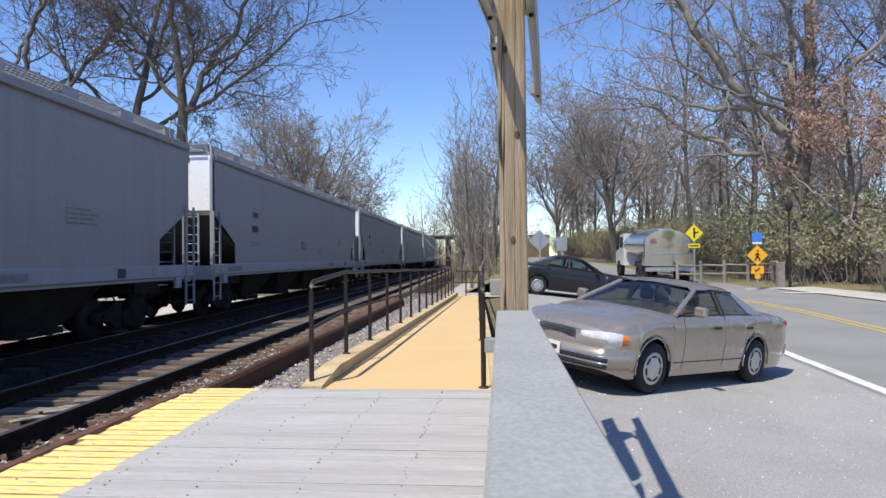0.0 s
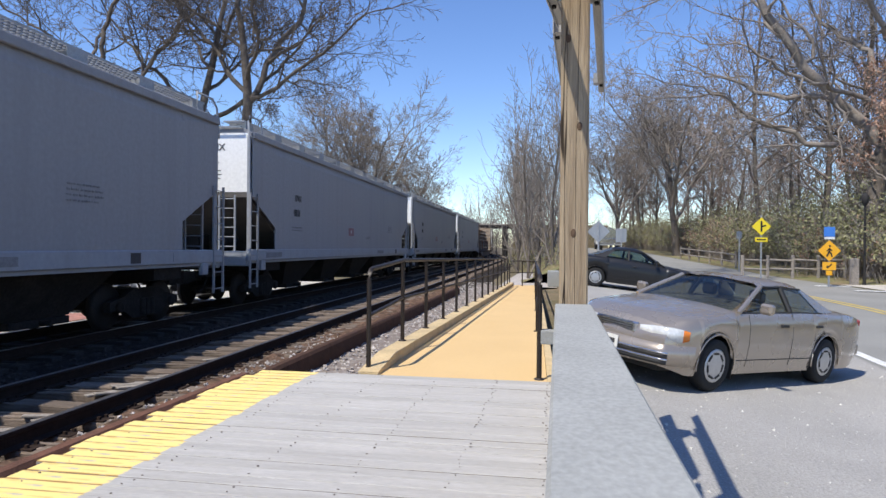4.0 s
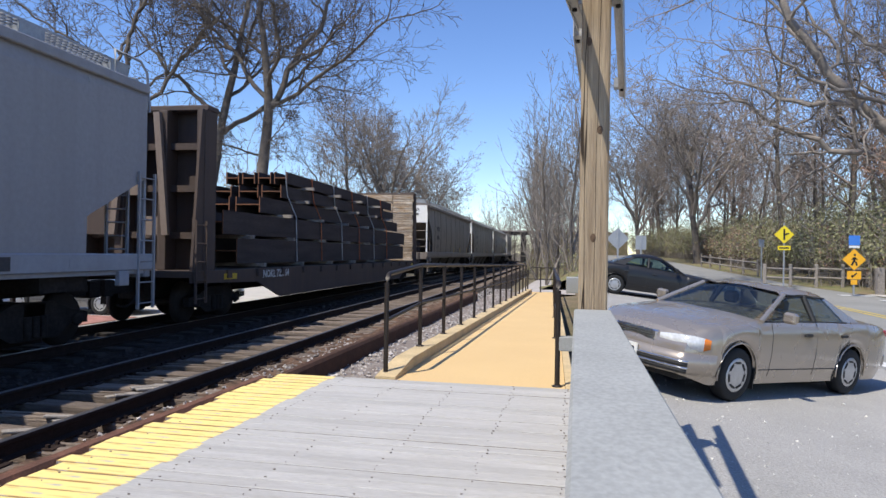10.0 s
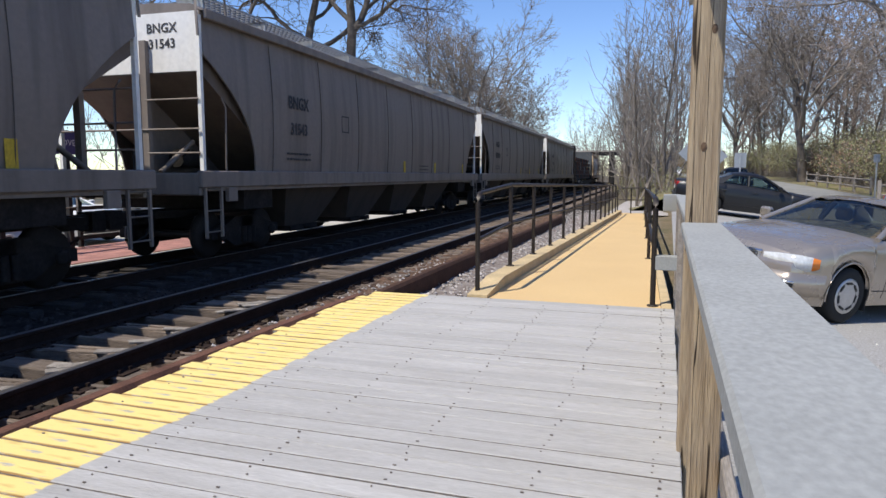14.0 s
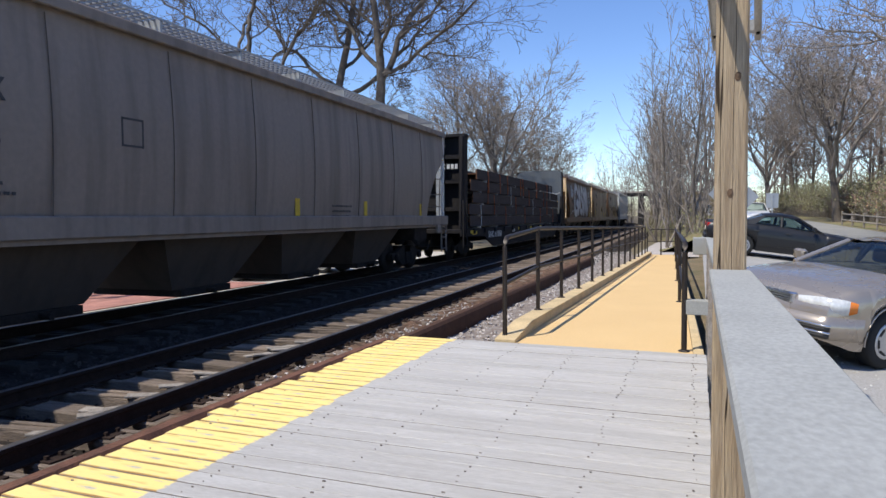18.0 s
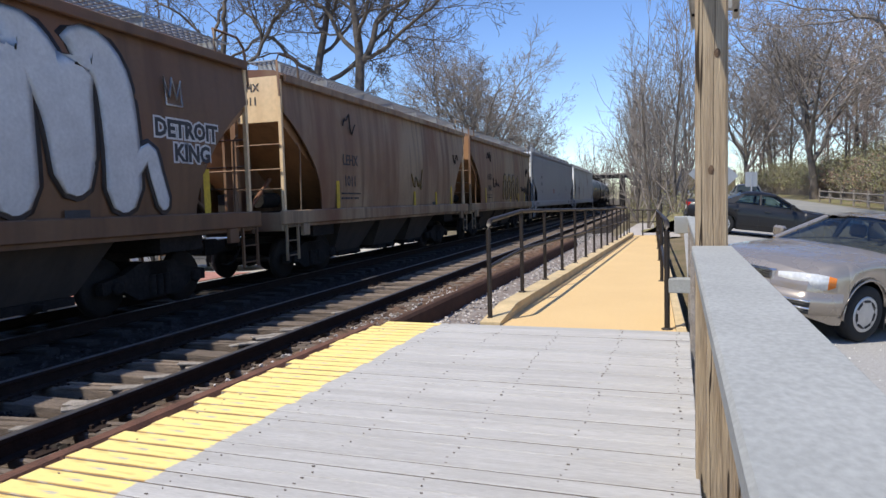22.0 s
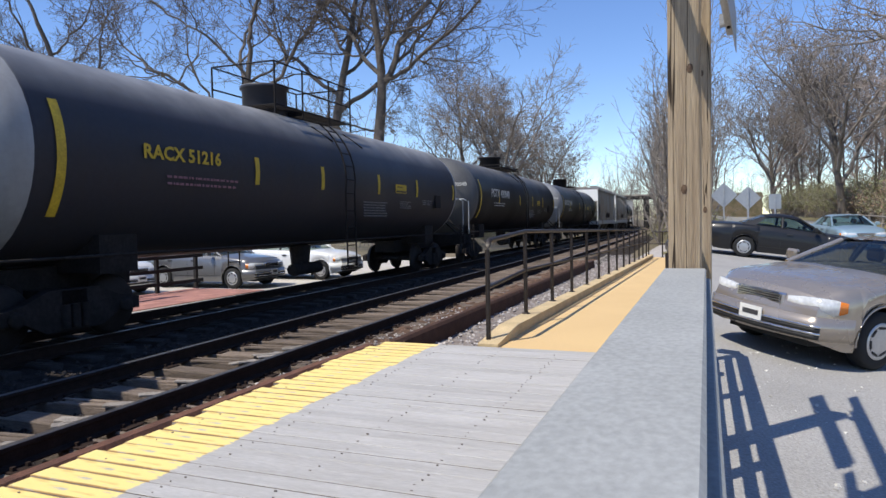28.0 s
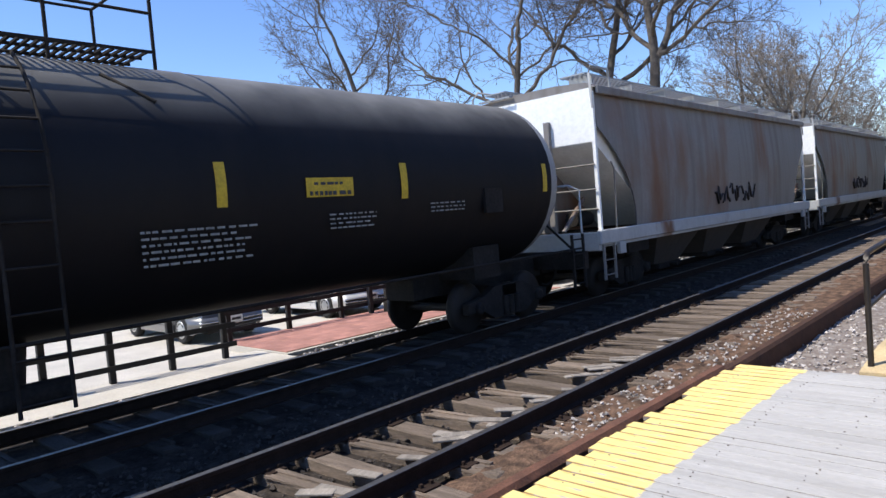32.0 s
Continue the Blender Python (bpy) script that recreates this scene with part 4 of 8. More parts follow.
            if s > 0:
                if style == "flat":
                    part("end_ladder", ladder(0.95, y * (e2 + 0.10), 1.25, 2.9, "x", 0.42, 7), sill, e)
                else:
                    part("end_post", Sh().box(0.35, 0.47, y * (e2 + 0.06) - 0.05, y * (e2 + 0.06) + 0.05, floor - 0.05, 3.85), body, e)
                    for z in (1.95, 2.85):
                        part("rung", Sh().tube([(0.41, y * (e2 + 0.10), z), (1.5, y * (e2 + 0.10), z)], 0.017, 5), body, e)
                    part("end_rail", Sh().tube([(-1.5, y * (e2 + 0.12), 2.35), (1.5, y * (e2 + 0.12), 2.35)], 0.018, 5), body, e)
                    part("end_web", Sh().prism([(y * (e2 - 0.12), floor), (y * (e2 - 2.55), floor), (y * (e2 - 0.12), 3.3)], -0.03, 0.03, "x"), body, e)
                if style == "flat":
                    continue
                part("brace", Sh().tube([(0.6, y * (e2 + 0.0), floor), (0.6, y * (e2 - 0.9), 2.2)], 0.05, 5), body, e)
        part("shear_plate", Sh().box(-1.5, 1.5, min(y * (e2 - 3.0), y * e2), max(y * (e2 - 3.0), y * e2), floor - 0.20, floor - 0.13), UNDER, e)
        part("body_bolster", Sh().box(-1.42, 1.42, y * (e2 - 1.75) - 0.5, y * (e2 - 1.75) + 0.5, 0.93, floor - 0.205).box(-0.4, 0.4, min(y * (e2 - 3.2), y * (e2 + 0.1)), max(y * (e2 - 3.2), y * (e2 + 0.1)), 0.80, 0.925), UNDER, e)
        part("air_tank", Sh().tube([(0.45, y * (e2 - 1.3), floor + 0.25), (0.45, y * (e2 - 0.6), floor + 0.25)], 0.17, 9), UNDER, e)
        part("brake_gear", Sh().box(-0.7, -0.3, y * (e2 - 1.1) - 0.3, y * (e2 - 1.1) + 0.3, floor, floor + 0.4), UNDER, e)
    for i in range(bays):
        w = (L - 5.6) / bays
        y = -L / 2 + 2.8 + w * (i + 0.5)
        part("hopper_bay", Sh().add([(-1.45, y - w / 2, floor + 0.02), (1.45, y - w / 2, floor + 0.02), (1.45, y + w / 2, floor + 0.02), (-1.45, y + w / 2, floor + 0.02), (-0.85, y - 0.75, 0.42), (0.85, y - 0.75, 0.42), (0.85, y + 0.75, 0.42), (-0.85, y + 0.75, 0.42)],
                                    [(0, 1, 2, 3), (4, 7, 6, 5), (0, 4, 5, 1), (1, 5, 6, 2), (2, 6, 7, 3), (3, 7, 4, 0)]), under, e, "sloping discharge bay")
        part("outlet_gate", Sh().box(-0.95, 0.95, y - 0.65, y + 0.65, 0.30, 0.42).tube([(-1.15, y, 0.36), (1.15, y, 0.36)], 0.05, 6), UNDER, e)
    gear(e, L)
    return e


def marks_flat(e, L, mark, number, seed):
    """Lettering of the straight-sided wagons."""
    y0 = -L / 2
    if mark:
        side_text(e, mark, 0.27, y0 + 3.25, 2.95, FAINT if mark == "OAKX" else MARKD, 1.592, 0.004, 0.85)
    if number:
        side_text(e, number, 0.34, y0 + 3.25, 2.45, MARKD, 1.592, 0.004, 0.85)
    else:
        bars(1.592, y0 + 2.9, 2.5, 0.62, 0.2, 1, seed, FAINT if mark == "OAKX" else MARKD, e, "number_block")
    bars(1.592, y0 + 2.75, 2.15, 0.9, 0.045, 2, seed + 1, FAINT, e)
    bars(1.592, L / 2 - 4.9, 2.55, 1.0, 0.045, 4, seed + 2, FAINT, e)
    bars(1.592, L / 2 - 9.0, 2.0, 0.9, 0.04, 2, seed + 3, FAINT, e)
    part("hazard_mark", Sh().box(1.592, 1.597, L / 2 - 11.6, L / 2 - 10.9, 2.02, 2.32), MARKR, e)
    part("hazard_mark", Sh().box(1.597, 1.600, L / 2 - 11.32, L / 2 - 11.2, 2.10, 2.24), MARKW, e)
    for y in (-L / 2 + 0.8, -L / 2 + 7.5, L / 2 - 1.9, L / 2 - 7.0):
        part("sill_stencil", Sh().box(1.622, 1.626, y, y + 1.1, 1.30, 1.44), FAINT if int(y) % 2 else SILL, e)
    part("data_plate", Sh().box(1.622, 1.627, L / 2 - 3.3, L / 2 - 3.0, 1.28, 1.47), MARKD, e)
    end_text(e, mark or "SPMX", 0.24, 0.55, 4.05, MARKD, L)
    sh = Sh()
    rng = random.Random(seed)
    for i in range(5):
        sh.box(0.35, 0.35 + rng.uniform(0.2, 0.45), -L / 2 - 0.020, -L / 2 - 0.012, 3.72 - 0.10 * i, 3.742 - 0.10 * i)
    part("end_stencil", sh, MARKD, e)


LW = 20.3
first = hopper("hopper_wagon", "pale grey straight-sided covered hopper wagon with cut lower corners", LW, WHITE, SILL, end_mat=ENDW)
fronts = ((-4.4, "", ""), (17.55, "", ""), (39.48, "SPMX", ""), (61.64, "SPMX", ""), (83.66, "SPMX", ""), (105.98, "SPMX", ""))
wagons = [first] + [copy_thing(first, Matrix.Identity(4)) for _ in fronts[1:]]
lead = copy_thing(first, Matrix.Identity(4))
send(lead, -26.4, LW)
for k, (w, (f, a, b)) in enumerate(zip(wagons, fronts)):
    marks_flat(w, LW, a or "SPMX", b, 100 + 10 * k)
    send(w, f, LW)


def load(e, rows, L, y0, material=BEAM):
    """Stacks of long steel beams: rows of (z, height, start, end, widths across)."""
    for k, (z, h, a, b, xs) in enumerate(rows):
        for x, w in xs:
            t = 0.03
            p, q, c = w / 2, w / 2 - t, z + h / 2
            ring = [(x - p, z), (x - q, z), (x - q, c - t / 2), (x + q, c - t / 2), (x + q, z), (x + p, z), (x + p, z + h), (x + q, z + h), (x + q, c + t / 2), (x - q, c + t / 2), (x - q, z + h), (x - p, z + h)]
            st = part("steel_beam", Sh().prism(ring, a, b), material, e)
            part("beam_end", Sh().prism(ring, a - 0.004, a - 0.001), BEAMRUST, st)
        for i in range(int((b - a) / 2.6)):
            y = a + 1.2 + i * 2.6
            part("timber_block", Sh().box(-1.35, 1.38, y - 0.06, y + 0.06, z - 0.09, z), OLDWOOD, e)


def bulkhead_flat(label, L, steel, wooden_rear, tall=4.45, rear=None):
    e = empty("bulkhead_flat_wagon", Matrix.Identity(4), label, "flat wagon", "wagons of the train")
    e2 = L / 2
    part("deck", Sh().box(-1.5, 1.5, -e2, e2, 1.02, 1.16, None, 0.01), steel, e)
    for s in (-1, 1):
        part("side_sill", Sh().prism([(-e2, 1.16), (-e2, 0.92), (-e2 + 3.0, 0.84), (-e2 + 4.4, 0.40), (e2 - 4.4, 0.40), (e2 - 3.0, 0.84), (e2, 0.92), (e2, 1.16)], s * 1.52 - 0.03, s * 1.52 + 0.03, "x"), steel, e)
        for i in range(14):
            y = -e2 + 1.5 + (L - 3) * i / 13
            part("stake_pocket", Sh().box(s * 1.57 - 0.025, s * 1.57 + 0.04, y - 0.08, y + 0.08, 0.98, 1.16), steel, e)
    part("centre_sill", Sh().box(-0.3, 0.3, -e2 + 0.3, e2 - 0.3, 0.55, 1.0), UNDER, e)
    for y in (-1, 1):
        if rear and y > 0:
            bh = part("bulkhead", Sh().prism([(-1.5, 1.16), (1.5, 1.16), (1.5, rear - 0.2), (1.42, rear - 0.04), (1.2, rear), (-1.05, rear), (-1.35, rear - 0.1), (-1.5, rear - 0.4)], e2 - 1.08, e2 - 0.98, "y"), SLATE, e, "tall slate grey end bulkhead with rounded corners")
            for x in (-1.46, 1.46):
                part("bulkhead_post", Sh().prism([(e2 - 1.6, 1.16), (e2 - 0.1, 1.16), (e2 - 0.62, rear - 0.1), (e2 - 0.98, rear - 0.1), (e2 - 1.10, 2.6)], x - 0.06, x + 0.06, "x"), steel, bh)
            continue
        bh = part("bulkhead", Sh().box(-1.45, 1.45, y * (e2 - 1.02) - 0.06, y * (e2 - 1.02) + 0.06, 1.16, tall), steel, e, "tall steel end bulkhead")
        for x in (-1.38, -0.5, 0.5, 1.38):
            a, b = sorted((y * (e2 - 0.96), y * (e2 - 0.55)))
            part("bulkhead_post", Sh().box(x - 0.10, x + 0.10, a, b, 1.16, tall, None, 0.01), GALV if steel is FLATBLK and abs(x) < 1 and y < 0 else steel, bh)
        for z in (1.9, 2.9, 3.8):
            a, b = sorted((y * (e2 - 0.96), y * (e2 - 0.7)))
            part("bulkhead_rib", Sh().box(-1.4, 1.4, a, b, z - 0.07, z + 0.07), steel, bh)
        part("top_beam", Sh().box(-1.5, 1.5, y * (e2 - 0.85) - 0.22, y * (e2 - 0.85) + 0.22, tall, tall + 0.12, None, 0.02), steel, bh)
        part("end_plate", Sh().prism([(y * (e2 - 1.0), 1.16), (y * (e2 - 0.15), 1.16), (y * (e2 - 0.45), tall), (y * (e2 - 1.0), tall)], 1.40, 1.46, "x"), steel, bh)
        part("ladder", ladder(1.60, y * (e2 - 0.25), 0.5, 2.2, "y", 0.4, 5), steel, e)
        part("reflector", Sh().box(1.556, 1.56, y * (e2 - 1.6) - 0.3, y * (e2 - 1.6) + 0.3, 0.95, 1.08), MARKY, e, "yellow reflective mark")
        if wooden_rear and y > 0:
            wr = random.Random(2)
            for i in range(29):
                z = 1.18 + i * 0.1172
                for a, b in ((-1.44, 0.35 + wr.uniform(-0.02, 0.02)), (0.385, 1.40 + wr.uniform(0, 0.07))):
                    part("plank", Sh().box(a, b, e2 - 1.17 - wr.uniform(0, 0.03), e2 - 1.085, z + wr.uniform(0, 0.012), z + 0.112, None, 0.008), BULKWOOD, bh)
    gear(e, L)
    return e


L1 = 22.4
flat1 = bulkhead_flat("dark brown bulkhead flat wagon loaded with strapped steel beams", L1, FLATBRN, True, 4.55)
xs3 = [(-0.95, 0.75), (-0.1, 0.75), (0.8, 0.80)]
load(flat1, [(1.28, 0.62, -8.6, 9.0, xs3), (1.98, 0.55, -9.3, 9.2, xs3), (2.62, 0.42, -6.9, 8.6, [(-0.9, 0.6), (-0.2, 0.6), (0.62, 0.7)]), (3.12, 0.36, -5.6, 7.6, [(-0.8, 0.55), (0.0, 0.6), (0.7, 0.6)]), (3.56, 0.34, -5.2, 7.2, [(-0.7, 0.4), (-0.2, 0.4), (0.3, 0.4), (0.8, 0.4)])], L1, 0)
for i in range(6):
    y = -5.0 + i * 2.1
    part("strap", Sh().tube([(1.27, y, 1.3), (1.26, y - 0.1, 2.6), (1.06, y - 0.3, 3.2), (1.03, y - 0.4, 3.93)], 0.018, 4), STRAP if i % 2 else GALV, flat1, "orange load strap")
side_text(flat1, "NOKL 725764", 0.27, -L1 / 2 + 4.1, 0.93, MARKW, 1.56)
for x in (-0.62, 0.62):
    part("leaning_brace", Sh().prism([(x - 0.05, 1.9), (x + 0.09, 1.9), (x * 0.62 + 0.09, 4.5), (x * 0.62 - 0.05, 4.5)], -L1 / 2 + 0.44, -L1 / 2 + 0.54, "y"), BRACE, flat1, "worn brace, paled for its lit edges")
part("brace_plate", Sh().box(-0.55, 0.0, -L1 / 2 + 0.60, -L1 / 2 + 0.64, 2.75, 4.05).box(0.1, 0.5, -L1 / 2 + 0.60, -L1 / 2 + 0.64, 1.9, 2.3), BRACE, flat1)
words("NOKL", 0.17, MARKW, flat1, Matrix.Translation((-0.95, -L1 / 2 + 0.535, 4.0)) @ TXE, bold=0.006)
words("725764", 0.17, MARKW, flat1, Matrix.Translation((-0.95, -L1 / 2 + 0.535, 3.78)) @ TXE, bold=0.006)
part("letter_panel", Sh().box(-1.3, -0.6, -L1 / 2 + 0.54, -L1 / 2 + 0.56, 1.9, 4.45), FLATBRN, flat1)
send(flat1, 127.9, L1)

LB = 18.6
bn = hopper("hopper_wagon", "dusty grey-beige round-sided covered hopper wagon", LB, BEIGE, BEIGE, "round", 4.32, 4, ENDB, BAYDARK, floor=1.63, slope=DIRTBR)
seam = Sh()
for i in range(1, 9):
    y = -LB / 2 + LB * i / 9
    pts = [(1.502 + 0.10 * math.sin(math.pi * min(1, max(0, (z - 1.0) / 3.42))) + 0.003, y, z) for z in span(1.3, 4.1, 0.35)]
    seam.tube(pts, 0.008, 4)
part("panel_seam", seam, mat("dark_seam", (0.12, 0.10, 0.088), 0.9), bn)
for i, y in enumerate((-1.8, 1.9, 5.0)):
    part("yellow_mark", Sh().box(1.565, 1.57, LB / 2 - 4 - y, LB / 2 - 3.83 - y, 1.45, 2.0), MARKY, bn)
bns = [bn] + [copy_thing(bn, Matrix.Identity(4)) for _ in range(3)]
for k, (w, f, num) in enumerate(zip(bns, (152.67, 172.84, 192.75, 213.3), ("30588", "31543", "", "31666"))):
    side_text(w, "BNGX", 0.36, -LB / 2 + 3.1, 2.95, MARKD, 1.612, 0.008, 0.85)
    if num:
        side_text(w, num, 0.34, -LB / 2 + 3.1, 2.42, MARKD, 1.612, 0.008, 0.85)
    else:
        bars(1.612, -LB / 2 + 2.6, 2.42, 1.0, 0.26, 1, 40 + k, MARKD, w, "number_block")
    end_text(w, "BNGX", 0.22, 0.75, 3.98, MARKD, LB)
    if num:
        end_text(w, num, 0.22, 0.75, 3.72, MARKD, LB)
    bars(1.585, -LB / 2 + 2.6, 2.0, 1.1, 0.06, 2, 50 + k, MARKD, w)
    bars(1.575, LB / 2 - 7.5, 1.85, 1.0, 0.06, 4, 60 + k, MARKD, w)
    part("stencil_box", Sh().box(1.600, 1.603, -LB / 2 + 5.2, -LB / 2 + 5.6, 2.6, 2.63).box(1.600, 1.603, -LB / 2 + 5.2, -LB / 2 + 5.6, 2.97, 3.0).box(1.600, 1.603, -LB / 2 + 5.2, -LB / 2 + 5.23, 2.6, 3.0).box(1.600, 1.603, -LB / 2 + 5.57, -LB / 2 + 5.6, 2.6, 3.0), MARKD, w)
    send(w, f, LB)

L2 = 23.0
flat2 = bulkhead_flat("black bulkhead flat wagon stacked high with dark steel beams", L2, FLATBLK, False, 4.5, 4.65)
rows2 = []
for i, (a, b) in enumerate(((-9.7, 10.2), (-9.8, 9.9), (-9.3, 10.05), (-9.6, 9.9), (-8.8, 7.9))):
    h = 0.405
    rows2.append((1.25 + i * 0.46, h, a, b, [(-0.92, 0.8), (0.0, 0.8), (0.92, 0.8)]))
load(flat2, rows2, L2, 0)
for i in range(17):
    y, k = -8.3 + i * 1.02, (0, 2, 1, 3)[i % 4]
    z = 1.66 + 0.46 * k
    part("strap", Sh().tube([(1.335, y, z + 0.42), (1.345, y + 0.05, z + 0.1), (1.335, y + 0.09, z - 0.42)], 0.016, 4), STRAP if i % 5 else MARKW, flat2, "orange load strap")
for i in range(5):
    y = -7.2 + i * 3.3
    part("strap", Sh().tube([(1.335, y, 3.51), (1.345, y + 0.05, 3.2), (1.34, y + 0.12, 2.62)], 0.018, 4), STRAP, flat2, "orange load strap")
for y in (-10.2, -2.33, 0.35, 2.95, 8.6):
    part("side_reflector", Sh().box(1.555, 1.56, y - 0.24, y + 0.24, 1.0, 1.11), MARKY, flat2, "dirty yellow reflector")
side_text(flat2, "SNC 61068", 0.36, -L2 / 2 + 4.6, 0.78, MARKW, 1.56, 0.008, 1.25)
side_text(flat2, "212500", 0.17, -3.58, 0.93, MARKW, 1.56, 0.005, 1.1)
side_text(flat2, "73500", 0.17, -3.53, 0.70, MARKW, 1.56, 0.005, 1.1)
side_text(flat2, "FBS", 0.13, -2.3, 0.80, MARKW, 1.56, 0.004, 1.0)
words("SNC", 0.24, MARKW, flat2, Matrix.Translation((0.55, -L2 / 2 + 0.50, 3.35)) @ TXE, bold=0.006)
for k in range(3):
    part("number_bar", Sh().box(0.85 + 0.15 * k, 0.95 + 0.15 * k, -L2 / 2 + 0.495, -L2 / 2 + 0.50, 3.35, 3.52), MARKW, flat2)
send(flat2, 233.8, L2)


def spray(e, strokes, material, x, r):
    for k, pts in enumerate(strokes):
        part("paint_stroke", Sh().tube([(x, y, z) for y, z in pts], r, 4), material, e)


GRAFW = mat("white_spray_paint", (0.62, 0.61, 0.60), 0.7, var=0.15, scale=3, fine=20, bump=0)
GRAFD = mat("dark_spray_outline", (0.045, 0.034, 0.03), 0.7, var=0.2, scale=3, fine=20, bump=0)


GRAFY = mat("dull_yellow_spray_paint", (0.30, 0.205, 0.085), 0.8, var=0.4, scale=2, fine=12, bump=0)


def squiggle(rng, y, z, w, h, n):
    return [(y + w * (i / n) + rng.uniform(-0.25, 0.25) * w / 3, z + rng.uniform(0, h)) for i in range(n + 1)]


BIG = [[(-1.62, 3.22), (-1.95, 3.5), (-2.6, 3.5), (-3.15, 3.0), (-3.22, 2.4), (-2.95, 1.88), (-2.4, 1.78), (-1.75, 1.85), (-1.55, 2.2), (-1.75, 2.45), (-2.2, 2.45)],
       [(-1.1, 1.85), (-0.98, 2.8), (-0.8, 3.5), (-0.5, 3.3), (-0.32, 2.6), (-0.2, 1.9)], [(-0.9, 2.35), (-0.45, 2.35)],
       [(1.32, 3.2), (0.9, 3.52), (0.42, 3.35), (0.40, 2.95), (0.85, 2.62), (1.28, 2.25), (1.0, 1.88), (0.45, 1.92)],
       [(1.92, 1.85), (1.9, 2.7), (1.98, 3.38), (2.3, 3.3), (2.62, 2.75), (2.78, 2.05)], [(2.8, 2.2), (2.85, 3.1), (3.15, 3.45), (3.5, 3.2), (3.6, 2.5), (3.62, 1.85)]]
TAIL = [[(3.75, 2.1), (4.1, 2.45), (4.25, 2.1), (4.4, 1.72)]]
SMALL = [[(-4.95, 3.0), (-4.95, 3.72), (-4.66, 3.68), (-4.68, 3.42), (-4.88, 3.38), (-4.62, 3.0)], [(-4.40, 3.0), (-4.40, 3.5)], [(-4.15, 2.9), (-4.15, 3.48), (-3.88, 3.42), (-3.9, 3.2), (-4.1, 3.16)]]


def bubble(e, strokes, r, material, lift):
    """Fat rounded spray-painted strokes that lie on a bowed side."""
    skin = lambda z: 1.505 + 0.095 * math.sin(math.pi * min(1, max(0, (z - 1.0) / 3.1)))
    for pts in strokes:
        pts = [Vector((0, y, z)) for y, z in pts]
        q = [2 * pts[0] - pts[1]] + pts + [2 * pts[-1] - pts[-2]]
        line = []
        for i in range(1, len(q) - 2):
            for u in (0, 0.25, 0.5, 0.75):
                a, b, c, d = q[i - 1:i + 3]
                line.append(0.5 * (2 * b + (c - a) * u + (2 * a - 5 * b + 4 * c - d) * u * u + (3 * b - a - 3 * c + d) * u ** 3))
        line.append(pts[-1])
        d0, d1 = (line[0] - line[1]).normalized() * r, (line[-1] - line[-2]).normalized() * r
        line = [line[0] + d0, line[0] + d0 * 0.8] + line + [line[-1] + d1 * 0.8, line[-1] + d1]
        rs = [0.15 * r, 0.62 * r] + [r] * (len(line) - 4) + [0.62 * r, 0.15 * r]
        sh = Sh().tube(line, rs, 8)
        sh.v = [(skin(p[2]) + lift + p[0] / r * 0.003, p[1], p[2]) for p in sh.v]
        part("graffiti", sh, material, e)


